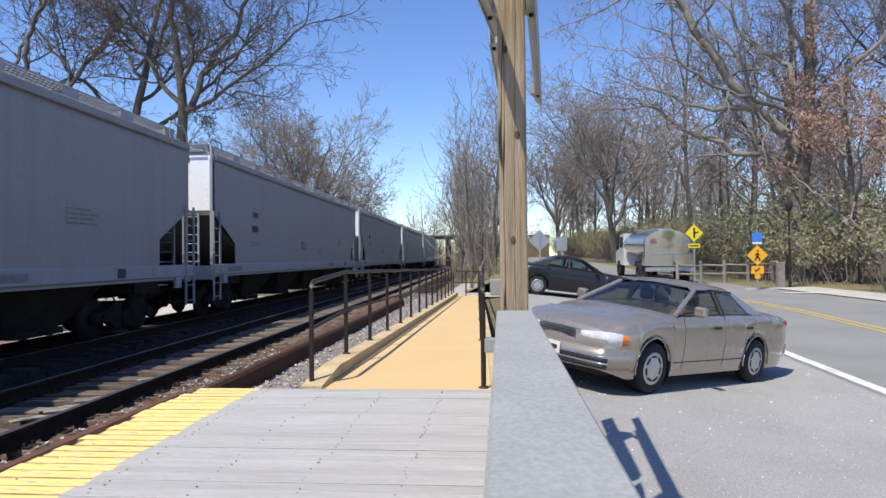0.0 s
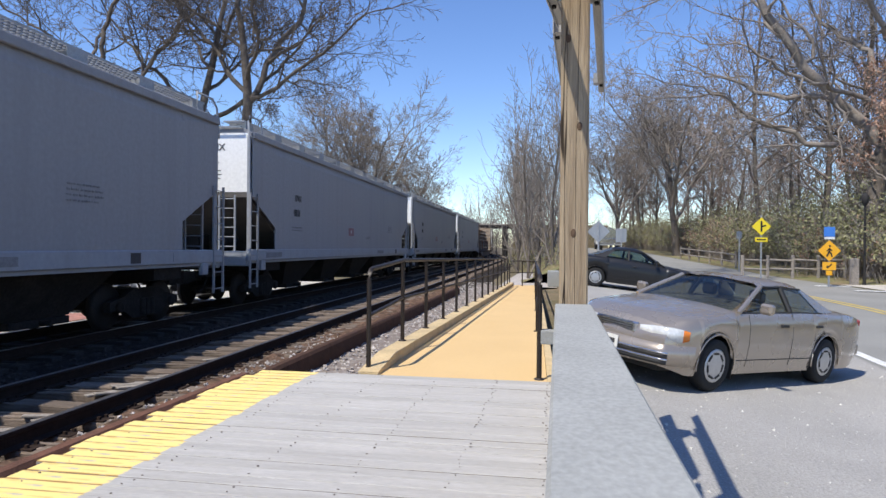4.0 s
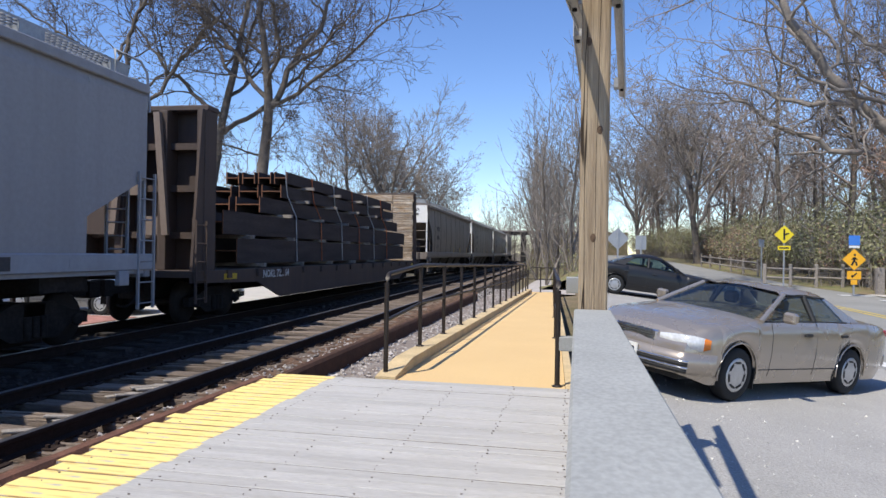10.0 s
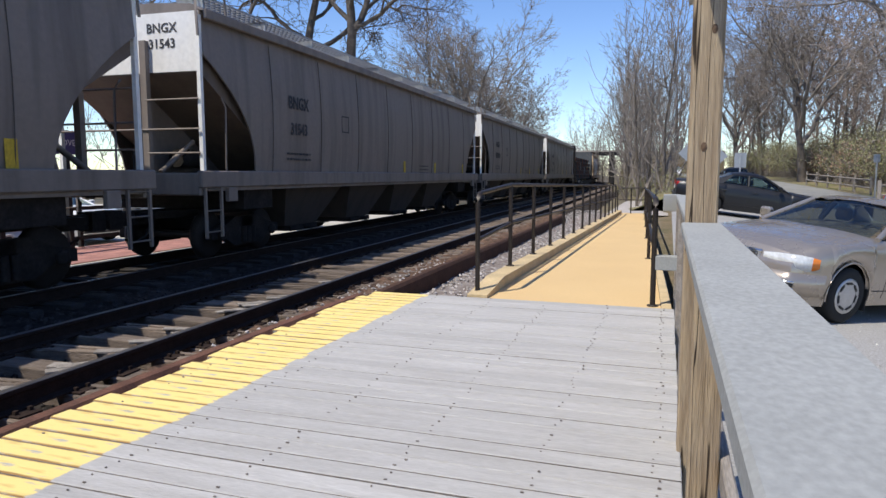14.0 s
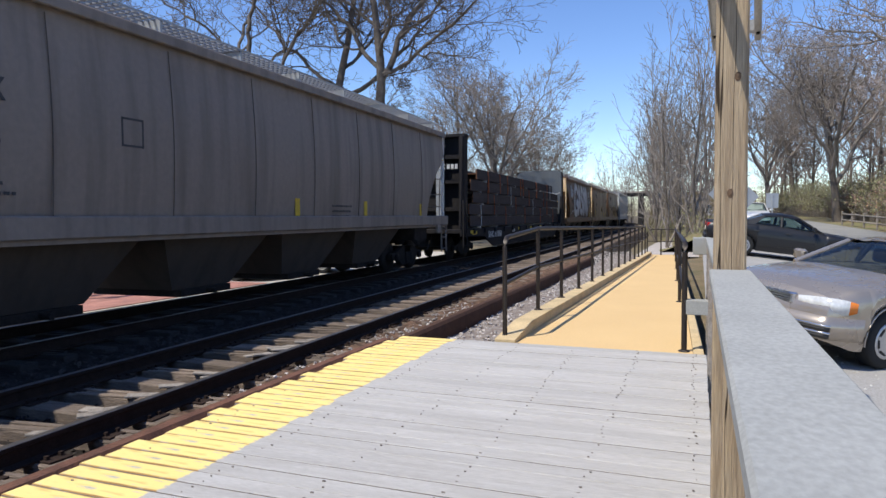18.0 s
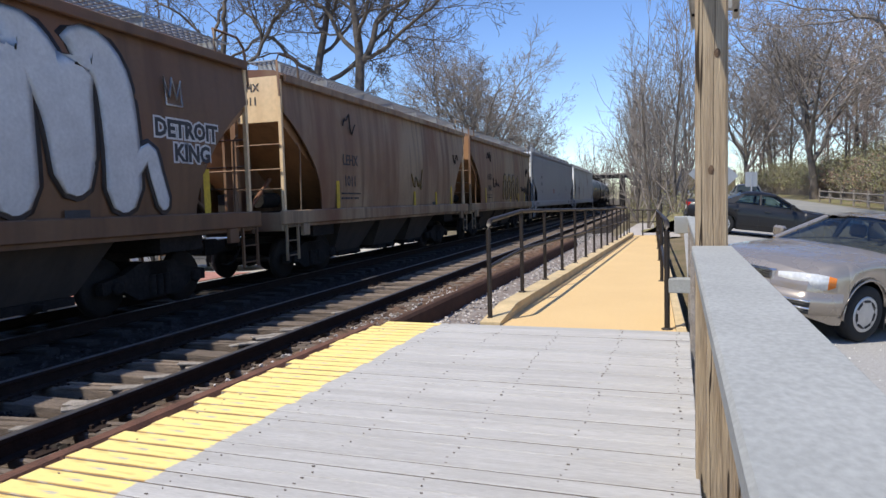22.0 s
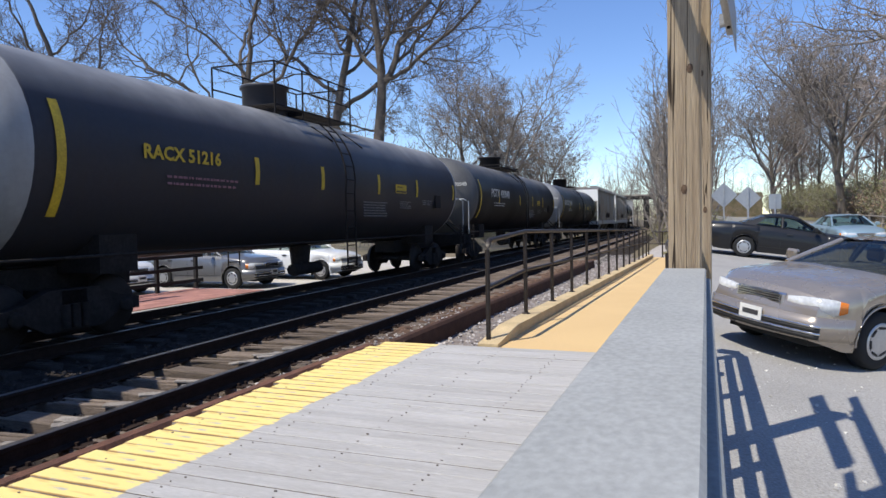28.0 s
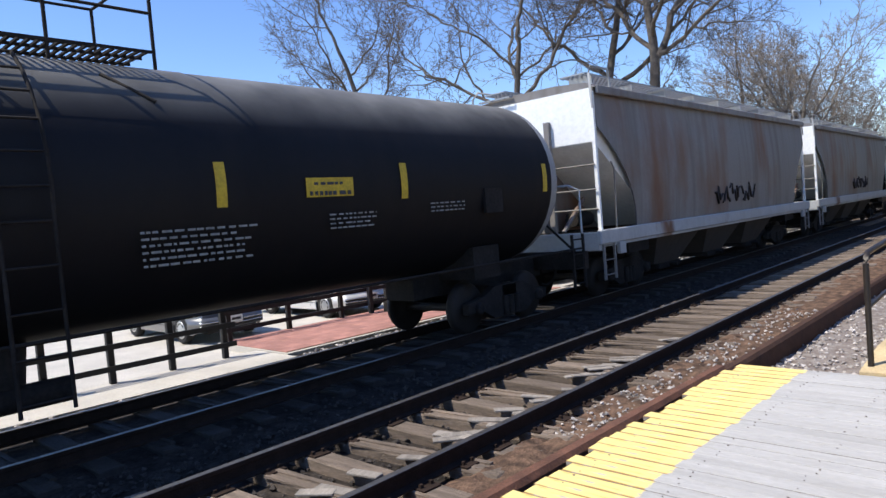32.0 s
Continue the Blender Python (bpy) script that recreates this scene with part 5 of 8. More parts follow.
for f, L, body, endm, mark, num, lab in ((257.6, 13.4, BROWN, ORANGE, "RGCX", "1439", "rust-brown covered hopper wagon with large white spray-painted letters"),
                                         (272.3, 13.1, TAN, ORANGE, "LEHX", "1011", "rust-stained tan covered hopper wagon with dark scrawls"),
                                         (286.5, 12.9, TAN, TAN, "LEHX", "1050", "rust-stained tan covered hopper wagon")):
    w = hopper("hopper_wagon", lab, L, body, body, "round", 4.25, 3, endm, BAYDARK, slope=ORANGE_SHADE)
    rng = random.Random(int(f))
    ty = -L / 2 + (2.55 if body is BROWN else 2.9)
    side_text(w, mark, 0.36, ty, 2.55, MARKD, 1.606, 0.004, 0.95)
    side_text(w, num, 0.36, ty, 2.05, MARKD, 1.592, 0.004, 0.95)
    end_text(w, mark, 0.22, 0.75, 3.95, MARKD, L)
    end_text(w, num, 0.22, 0.75, 3.68, MARKD, L)
    if body is BROWN:
        for m, grow_by, lift in ((GRAFD, 0.07, 0.004), (GRAFW, 0.0, 0.012)):
            bubble(w, [[(y, 1.5 + (z - 1.5) * 1.13) for y, z in q] for q in BIG[:-2]], 0.29 + grow_by, m, lift)
            bubble(w, [[(y, 1.5 + (z - 1.5) * 1.15) for y, z in q] for q in BIG[-2:]], 0.33 + grow_by, m, lift)
            bubble(w, TAIL, 0.13 + grow_by, m, lift)
            bubble(w, SMALL, 0.085 + grow_by * 0.5, m, lift)
        spray(w, [squiggle(rng, -L / 2 + 2.0, 1.75, 1.3, 0.3, 9)], GRAFW, 1.60, 0.014)
        for x, m, k in ((1.602, GRAFW, 0.045), (1.606, MARKD, 0.014)):
            words("DETROIT", 0.36, m, w, Matrix.Translation((x, 5.0, 2.72)) @ TXT, bold=k)
            words("KING", 0.36, m, w, Matrix.Translation((x - 0.002, 5.1, 2.36)) @ TXT, bold=k)
        spray(w, [[(4.55, 3.2), (4.5, 3.6), (4.62, 3.3), (4.68, 3.62), (4.78, 3.3), (4.88, 3.6), (4.9, 3.2), (4.55, 3.2)]], GRAFW, 1.603, 0.016)
    else:
        spray(w, [squiggle(rng, -L / 2 + 2.5, 3.3, 0.7, 0.5, 8), squiggle(rng, L / 2 - 1.6, 2.9, 0.6, 0.55, 9)], GRAFD, 1.60, 0.02)
        if num == "1050":
            fat = [[(c - 0.3, 1.85), (c - 0.32, 2.5), (c, 2.75), (c + 0.3, 2.5), (c + 0.1, 2.2), (c + 0.32, 1.8)] for c in (-0.4, 0.6, 1.55)] + [[(2.4, 2.6), (2.2, 2.1), (2.55, 1.8), (2.8, 2.2), (2.7, 2.7)]]
            for m, k, lift in ((GRAFD, 0.19, 0.004), (GRAFY, 0.135, 0.010)):
                bubble(w, fat, k, m, lift)
            spray(w, [squiggle(rng, -2.9, 2.2, 1.3, 0.6, 9), squiggle(rng, 3.5, 2.0, 1.1, 0.35, 10), squiggle(rng, 4.7, 1.9, 0.8, 0.5, 9)], GRAFD, 1.607, 0.022)
        else:
            spray(w, [squiggle(rng, 0.6, 2.0, 0.9, 0.7, 9)], GRAFY, 1.607, 0.03)
    for y in (-L / 2 + 2.15, 0.8, 2.9, L / 2 - 1.9) if body is not BROWN else (L / 2 - 1.35,):
        part("yellow_mark", Sh().box(1.580, 1.585, y, y + 0.16, 1.4, 2.25 if abs(y) > 3 else 1.95), MARKY, w)
    part("data_panel", Sh().box(1.575, 1.58, 2.6, 3.0, 1.4, 1.62), MARKD, w)
    bars(1.585, -L / 2 + 2.4, 1.85, 1.1, 0.06, 2, int(f) + 5, MARKD, w)
    send(w, f, L)

rng = random.Random(8)
for y, z, w_, h_ in ((-0.35, 3.1, 0.9, 0.25), (0.55, 2.75, 0.8, 0.45), (0.75, 2.3, 0.5, 0.35)):
    pts = [(y + w_ * k / 12 + rng.uniform(-0.08, 0.08), L2 / 2 - 1.085, z + rng.uniform(0, h_)) for k in range(13)]
    part("paint_stroke", Sh().tube(pts, 0.016, 4), GRAFW if y < 0.6 else MARKY, flat2)

LO = 19.6
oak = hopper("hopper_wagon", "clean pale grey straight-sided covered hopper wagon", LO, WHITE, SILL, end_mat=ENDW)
marks_flat(oak, LO, "OAKX", "", 300)
send(oak, 300.33, LO)
LH = 17.6
hp = hopper("hopper_wagon", "off-white round-sided covered hopper wagon with open ladder ends", LH, WHITE2, SILL, "round", 4.42, 3, ENDW, slope=WHITE2)
bars(1.605, -LH / 2 + 2.9, 2.5, 1.0, 0.2, 2, 330, FAINT, hp)
part("yellow_mark", Sh().box(1.59, 1.594, LH / 2 - 1.9, LH / 2 - 1.75, 1.4, 2.1), MARKY, hp)
send(hp, 321.5, LH)


def tank(label, shell, L, heads, mark, number, seed, shell_end=None):
    """A tank wagon; L between the seams of its heads."""
    e = empty("tank_wagon", Matrix.Identity(4), label, "tank wagon", "wagons of the train")
    R, zc, h = 1.53, 2.60, L / 2
    prof = [(-h, R), (-h + 0.05, R + 0.004), (-h + 0.06, R), (-2.2, R), (-2.15, R + 0.008), (2.15, R + 0.008), (2.2, R), (h - 0.06, R), (h - 0.05, R + 0.004), (h, R)]
    part("tank", Sh().turn(prof, (0, 0, zc), "y", 40), shell, e)
    for s in (-1, 1):
        hd = [(s * (h + 0.95 * math.sin(a)), R * math.cos(a)) for a in [k * math.pi / 2 / 9 for k in range(9)]] + [(s * (h + 0.95), 0.02)]
        part("tank_head", Sh().turn(hd, (0, 0, zc), "y", 40), shell_end or shell, e)
        part("stub_sill", Sh().box(-0.33, 0.33, min(s * (h - 2.6), s * (h + 1.15)), max(s * (h - 2.6), s * (h + 1.15)), 0.68, 1.05), UNDER, e)
        part("end_sill", Sh().box(-1.5, 1.5, min(s * (h + 0.95), s * (h + 1.15)), max(s * (h + 0.95), s * (h + 1.15)), 0.80, 1.15), UNDER, e)
        part("saddle", Sh().box(-1.15, 1.15, s * (h - 1.6) - 0.35, s * (h - 1.6) + 0.35, 0.95, 1.5), UNDER, e)
        for x in (-1.45, 1.45):
            part("end_hand_rail", Sh().tube([(x, s * (h + 1.05), 1.1), (x, s * (h + 1.05), 2.35), (x * 0.86, s * (h + 1.0), 2.45), (0, s * (h + 1.05), 2.45)], 0.024, 5), GALV, e)
            part("grab_ladder", ladder(x * 1.03, s * (h + 0.8), 0.45, 1.5, "y", 0.4, 4), UNDER, e)
        part("end_brace", Sh().tube([(-1.3, s * (h + 1.08), 1.1), (0.0, s * (h + 1.0), 2.3), (1.3, s * (h + 1.08), 1.1)], 0.028, 5), UNDER, e)
    # walkway and valve housing on the top
    part("manway", Sh().turn([(zc + R - 0.1, 0.50), (zc + R + 0.50, 0.50), (zc + R + 0.53, 0.55), (zc + R + 0.60, 0.54), (zc + R + 0.64, 0.2)], (0, -0.9, 0), "z", 18), shell, e, "round valve housing")
    tagged(part("top_platform", grating(-0.8, 0.8, -1.7, 1.7, zc + R + 0.03, 0.09), UNDER, e), kind="stuff")
    rl, tallr = Sh(), 0.95 if shell is TANKGREY or "GATX" in mark else 0.16
    for x in (-0.8, 0.8):
        for y in (-1.7, -0.6, 0.6, 1.7):
            rl.tube([(x, y, zc + R - 0.15), (x, y, zc + R + tallr)], 0.022, 5)
        for z in (tallr * 0.5, tallr):
            rl.tube([(x, -1.7, zc + R + z), (x, 1.7, zc + R + z)], 0.02, 5)
    for y in (-1.7, 1.7):
        rl.tube([(-0.8, y, zc + R + tallr), (0.8, y, zc + R + tallr)], 0.02, 5)
    part("platform_railing", rl, UNDER, e)
    for k in range(5):
        y, x0 = -1.5 + 0.75 * k, -0.9 if k % 2 else 0.75
        part("top_hose", Sh().tube([(x0, y, zc + R * 0.88 if abs(x0) > 0.8 else zc + R + 0.02), (0.95, y + 0.3, zc + R * 0.80), (1.25, y + 0.7, zc + R * 0.60)], 0.022, 5), UNDER, e, "thin dark pipe over the tank's shoulder") if k in (1, 3) else None
    for s in (-1, 1):
        pts = [((R + 0.14) * math.sin(a) * s, zc + (R + 0.14) * math.cos(a)) for a in span(0.62, 1.75, 0.2)]
        sh = Sh()
        for y in (-0.22, 0.22):
            sh.tube([(x, y, z) for x, z in pts] + [(s * 1.66, y, 0.6)], 0.02, 5)
        for x, z in pts:
            sh.tube([(x, -0.22, z), (x, 0.22, z)], 0.014, 4)
        for z in (0.7, 1.1, 1.5, 1.9):
            sh.tube([(s * 1.66, -0.22, z), (s * 1.66, 0.22, z)], 0.014, 4)
        part("side_ladder", sh, UNDER, e)
        part("running_rail", Sh().tube([(s * 1.5, -h - 0.9, 1.22), (s * 1.5, h + 0.9, 1.22)], 0.022, 5), UNDER, e)
    band = lambda y, z0, z1, w, m, name="yellow_mark": part(name, Sh().add([(math.sqrt((R + 0.012) ** 2 - (z - zc) ** 2), y + d, z) for z in span(z0, z1, 0.12) for d in (0, w)],
                                                                  [(2 * i, 2 * i + 1, 2 * i + 3, 2 * i + 2) for i in range(len(span(z0, z1, 0.12)) - 1)]), m, e)
    for y in (-h + 0.30,):
        band(y, 1.75, 3.25, 0.14, MARKY)
    for y in (-h * 0.44 if shell is TANKGREY else -h + 3.0, -h * 0.14, h * 0.22, h * 0.55, h - 0.3):
        band(y, 2.35, 2.85, 0.13, MARKY)
    band(h * 0.36, 2.42, 2.66, 0.75, MARKY, "yellow_placard")
    bars(R + 0.013, h * 0.36 + 0.05, 2.44, 0.65, 0.075, 1, seed + 7, MARKD, e, "placard_bars")
    bars(R + 0.013, h * 0.36 + 0.12, 2.57, 0.45, 0.05, 1, seed + 8, MARKD, e, "placard_bars")
    if mark:
        side_text(e, mark, 0.29 if shell is TANKGREY else 0.47, -h + 2.6 if shell is TANKGREY else -h + (2.2 if "GATX" in mark else 3.3), 2.62, MARKY if shell is TANKGREY else MARKW, R + 0.015, 0.008, 1.1)
    bars(R + 0.008, -h + 2.2, 2.35, 1.9, 0.055, 2, seed, MARKW if shell is not TANKGREY else MARKR, e)
    bars(R - 0.02, h * 0.12, 2.12, 1.4, 0.036, 6, seed + 1, DIMW, e)
    bars(R - 0.02, h * 0.40, 2.18, 0.8, 0.03, 4, seed + 2, DIMW, e)
    bars(R - 0.02, h * 0.62, 2.25, 0.8, 0.03, 3, seed + 3, DIMW, e)
    part("hazard_card_frame", Sh().box(R - 0.03, R + 0.02, h - 2.0, h - 1.55, 2.05, 2.45), UNDER, e)
    for s, z in ((mark, 2.95),):
        words(s, 0.2, MARKW, e, Matrix.Translation((0.75, -h - 0.86, z)) @ TXE, bold=0.004) if s else None
    bt = Sh().tube([(0.4, -0.6, 0.55), (0.4, 0.6, 0.55)], 0.14, 8).turn([(0.5, 0.2), (1.1, 0.26)], (0.25, 0, 0), "z", 10)
    part("bottom_outlet", bt, UNDER, e)
    gear(e, 2 * h + 2.1, 1.95)
    return e


for a, b, shell, mark, lab, sd in ((341.27, 357.16, TANKGREY, "RACX 51216", "dark grey tank wagon with a pale dusted end", 1), (359.94, 375.88, TANKBLK, "PGTX 400048", "black tank wagon with white lettering", 11), (379.02, 396.14, TANKBLK, "GATX 213594", "black tank wagon with white lettering and yellow marks", 21)):
    w = tank(lab, shell, b - a, None, mark, "", sd, DARKHEAD if "PGTX" in mark else PALEHEAD)
    send(w, a - 1.0, b - a + 2.0)

LD = 15.2
dg = hopper("hopper_wagon", "dirty grey covered hopper wagon with white ladder ends and rust stains", LD, DIRTY, WHITE2, "round", 4.42, 3, ENDW, BAYDARK, slope=ENDB)
spray(dg, [squiggle(random.Random(3 + k), -1.5 + 0.55 * k, 1.75, 0.55, 0.6, 6) for k in range(6)], GRAFD, 1.597, 0.03)
tail = [dg] + [copy_thing(dg, Matrix.Identity(4)) for _ in range(1)]
for w, f in zip(tail, (397.9, 415.0)):
    send(w, f, LD)
tb = tank("black tank wagon with a plain shell", TANKBLK, 13.5, None, "", "", 31, TANKBLK)
send(tb, 433.0, 15.5)
tail2 = hopper("hopper_wagon", "off-white covered hopper wagon with rust spots", LD, WHITE2, WHITE2, "flat", 4.42, 3, WHITE2)
send(tail2, 450.6, LD)
send(copy_thing(bn, Matrix.Identity(4)), 468.0, LB)
send(copy_thing(first, Matrix.Identity(4)), 488.5, LW)

# ---- road vehicles ----
def carpaint(name, base, metal=0.5, rough=0.32):
    m = mat(name, base, rough, metal, var=0.02, scale=2, fine=200, bump=0.0)
    b = m.node_tree.nodes["Principled BSDF"]
    b.inputs["Coat Weight"].default_value, b.inputs["Coat Roughness"].default_value = 0.7, 0.06
    return m


TYRE = mat("tyre_rubber", (0.018, 0.018, 0.018), 0.9, var=0.3, scale=10, fine=60, bump=0.1)
HUB = mat("silver_wheel_cover", (0.55, 0.55, 0.55), 0.35, var=0.15, scale=10, fine=60, bump=0, metal=0.7)
TRIMB = mat("black_trim", (0.02, 0.02, 0.02), 0.6, var=0.2, scale=10, fine=60, bump=0)
SEAT = mat("grey_seat_cloth", (0.12, 0.115, 0.11), 0.9, var=0.2, scale=10, fine=60, bump=0.1)
LAMPC = mat("clear_headlamp", (0.72, 0.73, 0.72), 0.14, var=0.25, scale=9, fine=30, bump=0, metal=0.15)
AMBER = mat("amber_lamp", (0.75, 0.22, 0.03), 0.25, var=0.1, scale=20, fine=60, bump=0)
REDL = mat("red_tail_lamp", (0.42, 0.02, 0.02), 0.25, var=0.1, scale=20, fine=60, bump=0)
CHROME = mat("bright_trim", (0.62, 0.62, 0.62), 0.14, var=0.1, scale=20, fine=60, bump=0, metal=0.9)
WINDOW = glass("car_glass", (0.47, 0.59, 0.57))
PLATE = mat("white_plate", (0.75, 0.75, 0.72), 0.5, var=0.1, scale=20, fine=60, bump=0)


def outward(ob, d):
    """Turn a pane's faces to look along d."""
    for f in ob.data.polygons:
        if f.normal.dot(Vector(d)) < 0:
            f.flip()
    ob.visible_shadow = False
    return ob


def sedan(name, label, paint_m, L=4.76, W=1.78, H=1.42, wb=2.67, wheel=0.325, hood=0.99, deckz=1.03, nose=0.77, cab=(-1.02, -0.27, 0.74, 1.36), hub=None):
    """A road car that faces -y, its origin on the ground in the middle of it."""
    e = empty(name, Matrix.Identity(4), label, "car")
    f0, r0, hw = -L / 2, L / 2, W / 2
    wy = (-wb / 2 - 0.11, wb / 2 - 0.11)
    belt = lambda y: (nose + (hood - nose) * min(1, max(0, (y - f0) / (cab[0] - f0))) ** 0.6 if y < cab[0] else hood + (deckz - hood) * min(1, (y - cab[0]) / 1.5) if y < cab[3] else deckz - 0.07 * ((y - cab[3]) / (r0 - cab[3])) ** 2)
    ys = sorted(set([round(q, 3) for q in span(f0, r0, 0.09)] + [round(w + d, 3) for w in wy for d in (-0.385, -0.38, -0.3, -0.2, -0.1, 0, 0.1, 0.2, 0.3, 0.38, 0.385)]))
    v = []
    for y in ys:
        k = (y - f0) / L
        tap = 1 - 0.20 * max(0, 1 - k / 0.13) ** 2.2 - 0.13 * max(0, (k - 0.88) / 0.12) ** 2
        w = hw * tap
        zb = 0.20 + (0.10 * max(0, 1 - k / 0.08)) + 0.12 * max(0, (k - 0.92) / 0.08)
        for c in wy:
            if abs(y - c) < 0.382:
                zb = max(zb, wheel + math.sqrt(max(0, 0.382 ** 2 - (y - c) ** 2)))
        zt = belt(y)
        zb = min(zb, zt - 0.12)
        half = [(w * 0.94, zb), (w * 0.985, zb + (zt - zb) * 0.22), (w, zb + (zt - zb) * 0.5), (w * 0.985, zb + (zt - zb) * 0.78), (w * 0.93, zt - 0.025), (w * 0.84, zt), (w * 0.45, zt + 0.03), (0, zt + 0.04)]
        bow = 0.16 * max(0, 1 - k / 0.14)
        fall = 0.11 * max(0, 1 - k / 0.07)
        back = lambda x, z: y + bow * (x / hw) ** 2 + fall * max(0, (z - 0.50) / 0.27) ** 2
        ring = [(x, back(x, z), z) for x, z in half] + [(-x, back(x, z), z) for x, z in half[-2::-1]]
        v += ring
    n = 15
    sh = Sh().add(v, [(j * n + i, j * n + i + 1, (j + 1) * n + i + 1, (j + 1) * n + i) for j in range(len(ys) - 1) for i in range(n - 1)], True)
    k, y, bow, fall = 0.0, f0, 0.16, 0.11
    back = lambda x, z: f0 + bow * (x / hw) ** 2 + fall * max(0, (z - 0.50) / 0.27) ** 2
    cap = []
    for i in range(5):
        x, z = v[i][0], v[i][2]
        cap += [(x * c, back(x * c, z), z) for c in (1, 0.54, 0, -0.54, -1)]
    cap += v[5:10]
    sh.add(cap, [(5 * i + c, 5 * i + c + 1, 5 * i + c + 6, 5 * i + c + 5) for i in range(5) for c in range(4)], True).add(v[-n:], [tuple(range(n))[::-1]])
    body = part("body", sh, paint_m, e)
    part("underbody", Sh().box(-hw * 0.62, hw * 0.62, f0 + 0.25, r0 - 0.25, 0.20, 0.55), TRIMB, e)
    # cabin: roof, glass and pillars
    a0, a1, c1, c0 = cab
    zr, rw, bw = H, hw * 0.66, hw * 0.90
    roof = []
    rys = span(a1 - 0.02, c1 + 0.02, 0.2)
    for y in rys:
        q = (y - a1) / (c1 - a1)
        z = zr - 0.05 * (2 * q - 1) ** 2
        roof += [(-rw - 0.03, y, z - 0.07), (-rw + 0.06, y, z - 0.015), (0, y, z + 0.01), (rw - 0.06, y, z - 0.015), (rw + 0.03, y, z - 0.07)]
    part("roof", Sh().add(roof + [(x, y, z - 0.05) for x, y, z in roof], [(5 * j + i, 5 * j + i + 1, 5 * j + 6 + i, 5 * j + 5 + i) for j in range(len(rys) - 1) for i in range(4)] + [(5 * len(rys) + 5 * j + i, 5 * len(rys) + 5 * j + i + 1, 5 * len(rys) + 5 * j + 6 + i, 5 * len(rys) + 5 * j + 5 + i) for j in range(len(rys) - 1) for i in range(4)], True), paint_m, e)
    zt1, zt2 = zr - 0.10, zr - 0.10
    za, zc = belt(a0) - 0.0, belt(c0) - 0.0
    outward(part("windscreen", Sh().add([(-bw * 0.9, a0, za), (0, a0 - 0.08, za + 0.03), (bw * 0.9, a0, za), (rw, a1, zt1), (0, a1 - 0.04, zt1 + 0.05), (-rw, a1, zt1)], [(0, 1, 4, 5), (1, 2, 3, 4)], True), WINDOW, e), (0, -1, 0.5))
    outward(part("rear_window", Sh().add([(-bw * 0.88, c0, zc), (0, c0 + 0.06, zc + 0.03), (bw * 0.88, c0, zc), (rw, c1, zt2), (0, c1 + 0.04, zt2 + 0.05), (-rw, c1, zt2)], [(0, 1, 4, 5), (1, 2, 3, 4)], True), WINDOW, e), (0, 1, 0.5))
    mid = (a1 + c1) / 2 - 0.02
    for s in (-1, 1):
        zb = belt(0.3) - 0.02
        lo = lambda y: (s * (bw + 0.005), y, belt(y) - 0.015)
        up = lambda y: (s * (rw + 0.025), y, zt1)
        for nm, p in (("front_side_window", (lo(a0 + 0.18), lo(mid - 0.03), up(mid - 0.05), up(a1 + 0.06))), ("rear_side_window", (lo(mid + 0.05), lo(c0 - 0.35), up(c1 - 0.05), up(mid + 0.03)))):
            outward(part(nm, Sh().add(p, [(0, 1, 2, 3)]), WINDOW, e), (s, 0, 0.2))
        part("front_pillar", Sh().tube([lo(a0 + 0.02), up(a1)], 0.035, 6), paint_m, e)
        part("middle_pillar", Sh().tube([lo(mid), up(mid)], 0.042, 4), TRIMB, e)
        ce = Sh().add([lo(c0 - 0.36), (s * bw, c0 + 0.05, zc), (s * (rw + 0.02), c1 + 0.03, zt1), up(c1 - 0.08)], [(0, 1, 2, 3)])
        ce.add([(x - s * 0.03, y, z) for x, y, z in ce.v], [(0, 1, 2, 3)])
        part("rear_pillar", ce, paint_m, e)
        part("window_trim", Sh().tube([lo(a0 + 0.1), lo(mid), lo(c0 - 0.3)], 0.014, 5).tube([up(a1), up(mid), up(c1)], 0.014, 5), TRIMB, e)
        for c in wy:
            part("arch_lip", Sh().tube([(s * (hw - 0.012), c + 0.392 * math.cos(q), wheel + 0.392 * math.sin(q)) for q in span(-0.15, 3.29, 0.2)], 0.013, 6), paint_m, e)
        part("mud_flap", Sh().box(s * hw - 0.16, s * hw - 0.02, wy[0] + 0.36, wy[0] + 0.375, 0.14, 0.40) if s > 0 else Sh().box(s * hw + 0.02, s * hw + 0.16, wy[0] + 0.36, wy[0] + 0.375, 0.14, 0.40), TRIMB, e)
        part("side_crease", Sh().tube([(s * (hw * 0.985 + 0.004), y, 0.385) for y in span(wy[0] + 0.42, wy[1] - 0.42, 0.3)], 0.006, 4), TRIMB, e)
        mir = part("door_mirror", Sh().box(s * (hw + 0.02), s * (hw + 0.19), a0 + 0.28, a0 + 0.40, belt(0) - 0.02, belt(0) + 0.12, None, 0.03) if s > 0 else Sh().box(s * (hw + 0.19), s * (hw + 0.02), a0 + 0.28, a0 + 0.40, belt(0) - 0.02, belt(0) + 0.12, None, 0.03), paint_m, e)
        for y in (a0 + 0.22, mid + 0.02, c0 - 0.28):
            part("door_gap", Sh().tube([(s * hw * 0.968, y, 0.30), (s * hw * 0.985, y, 0.376), (s * hw, y, 0.6), (s * hw * 0.985, y, 0.82), (s * hw * 0.935, y, belt(y) - 0.03)], 0.004, 4), TRIMB, e)
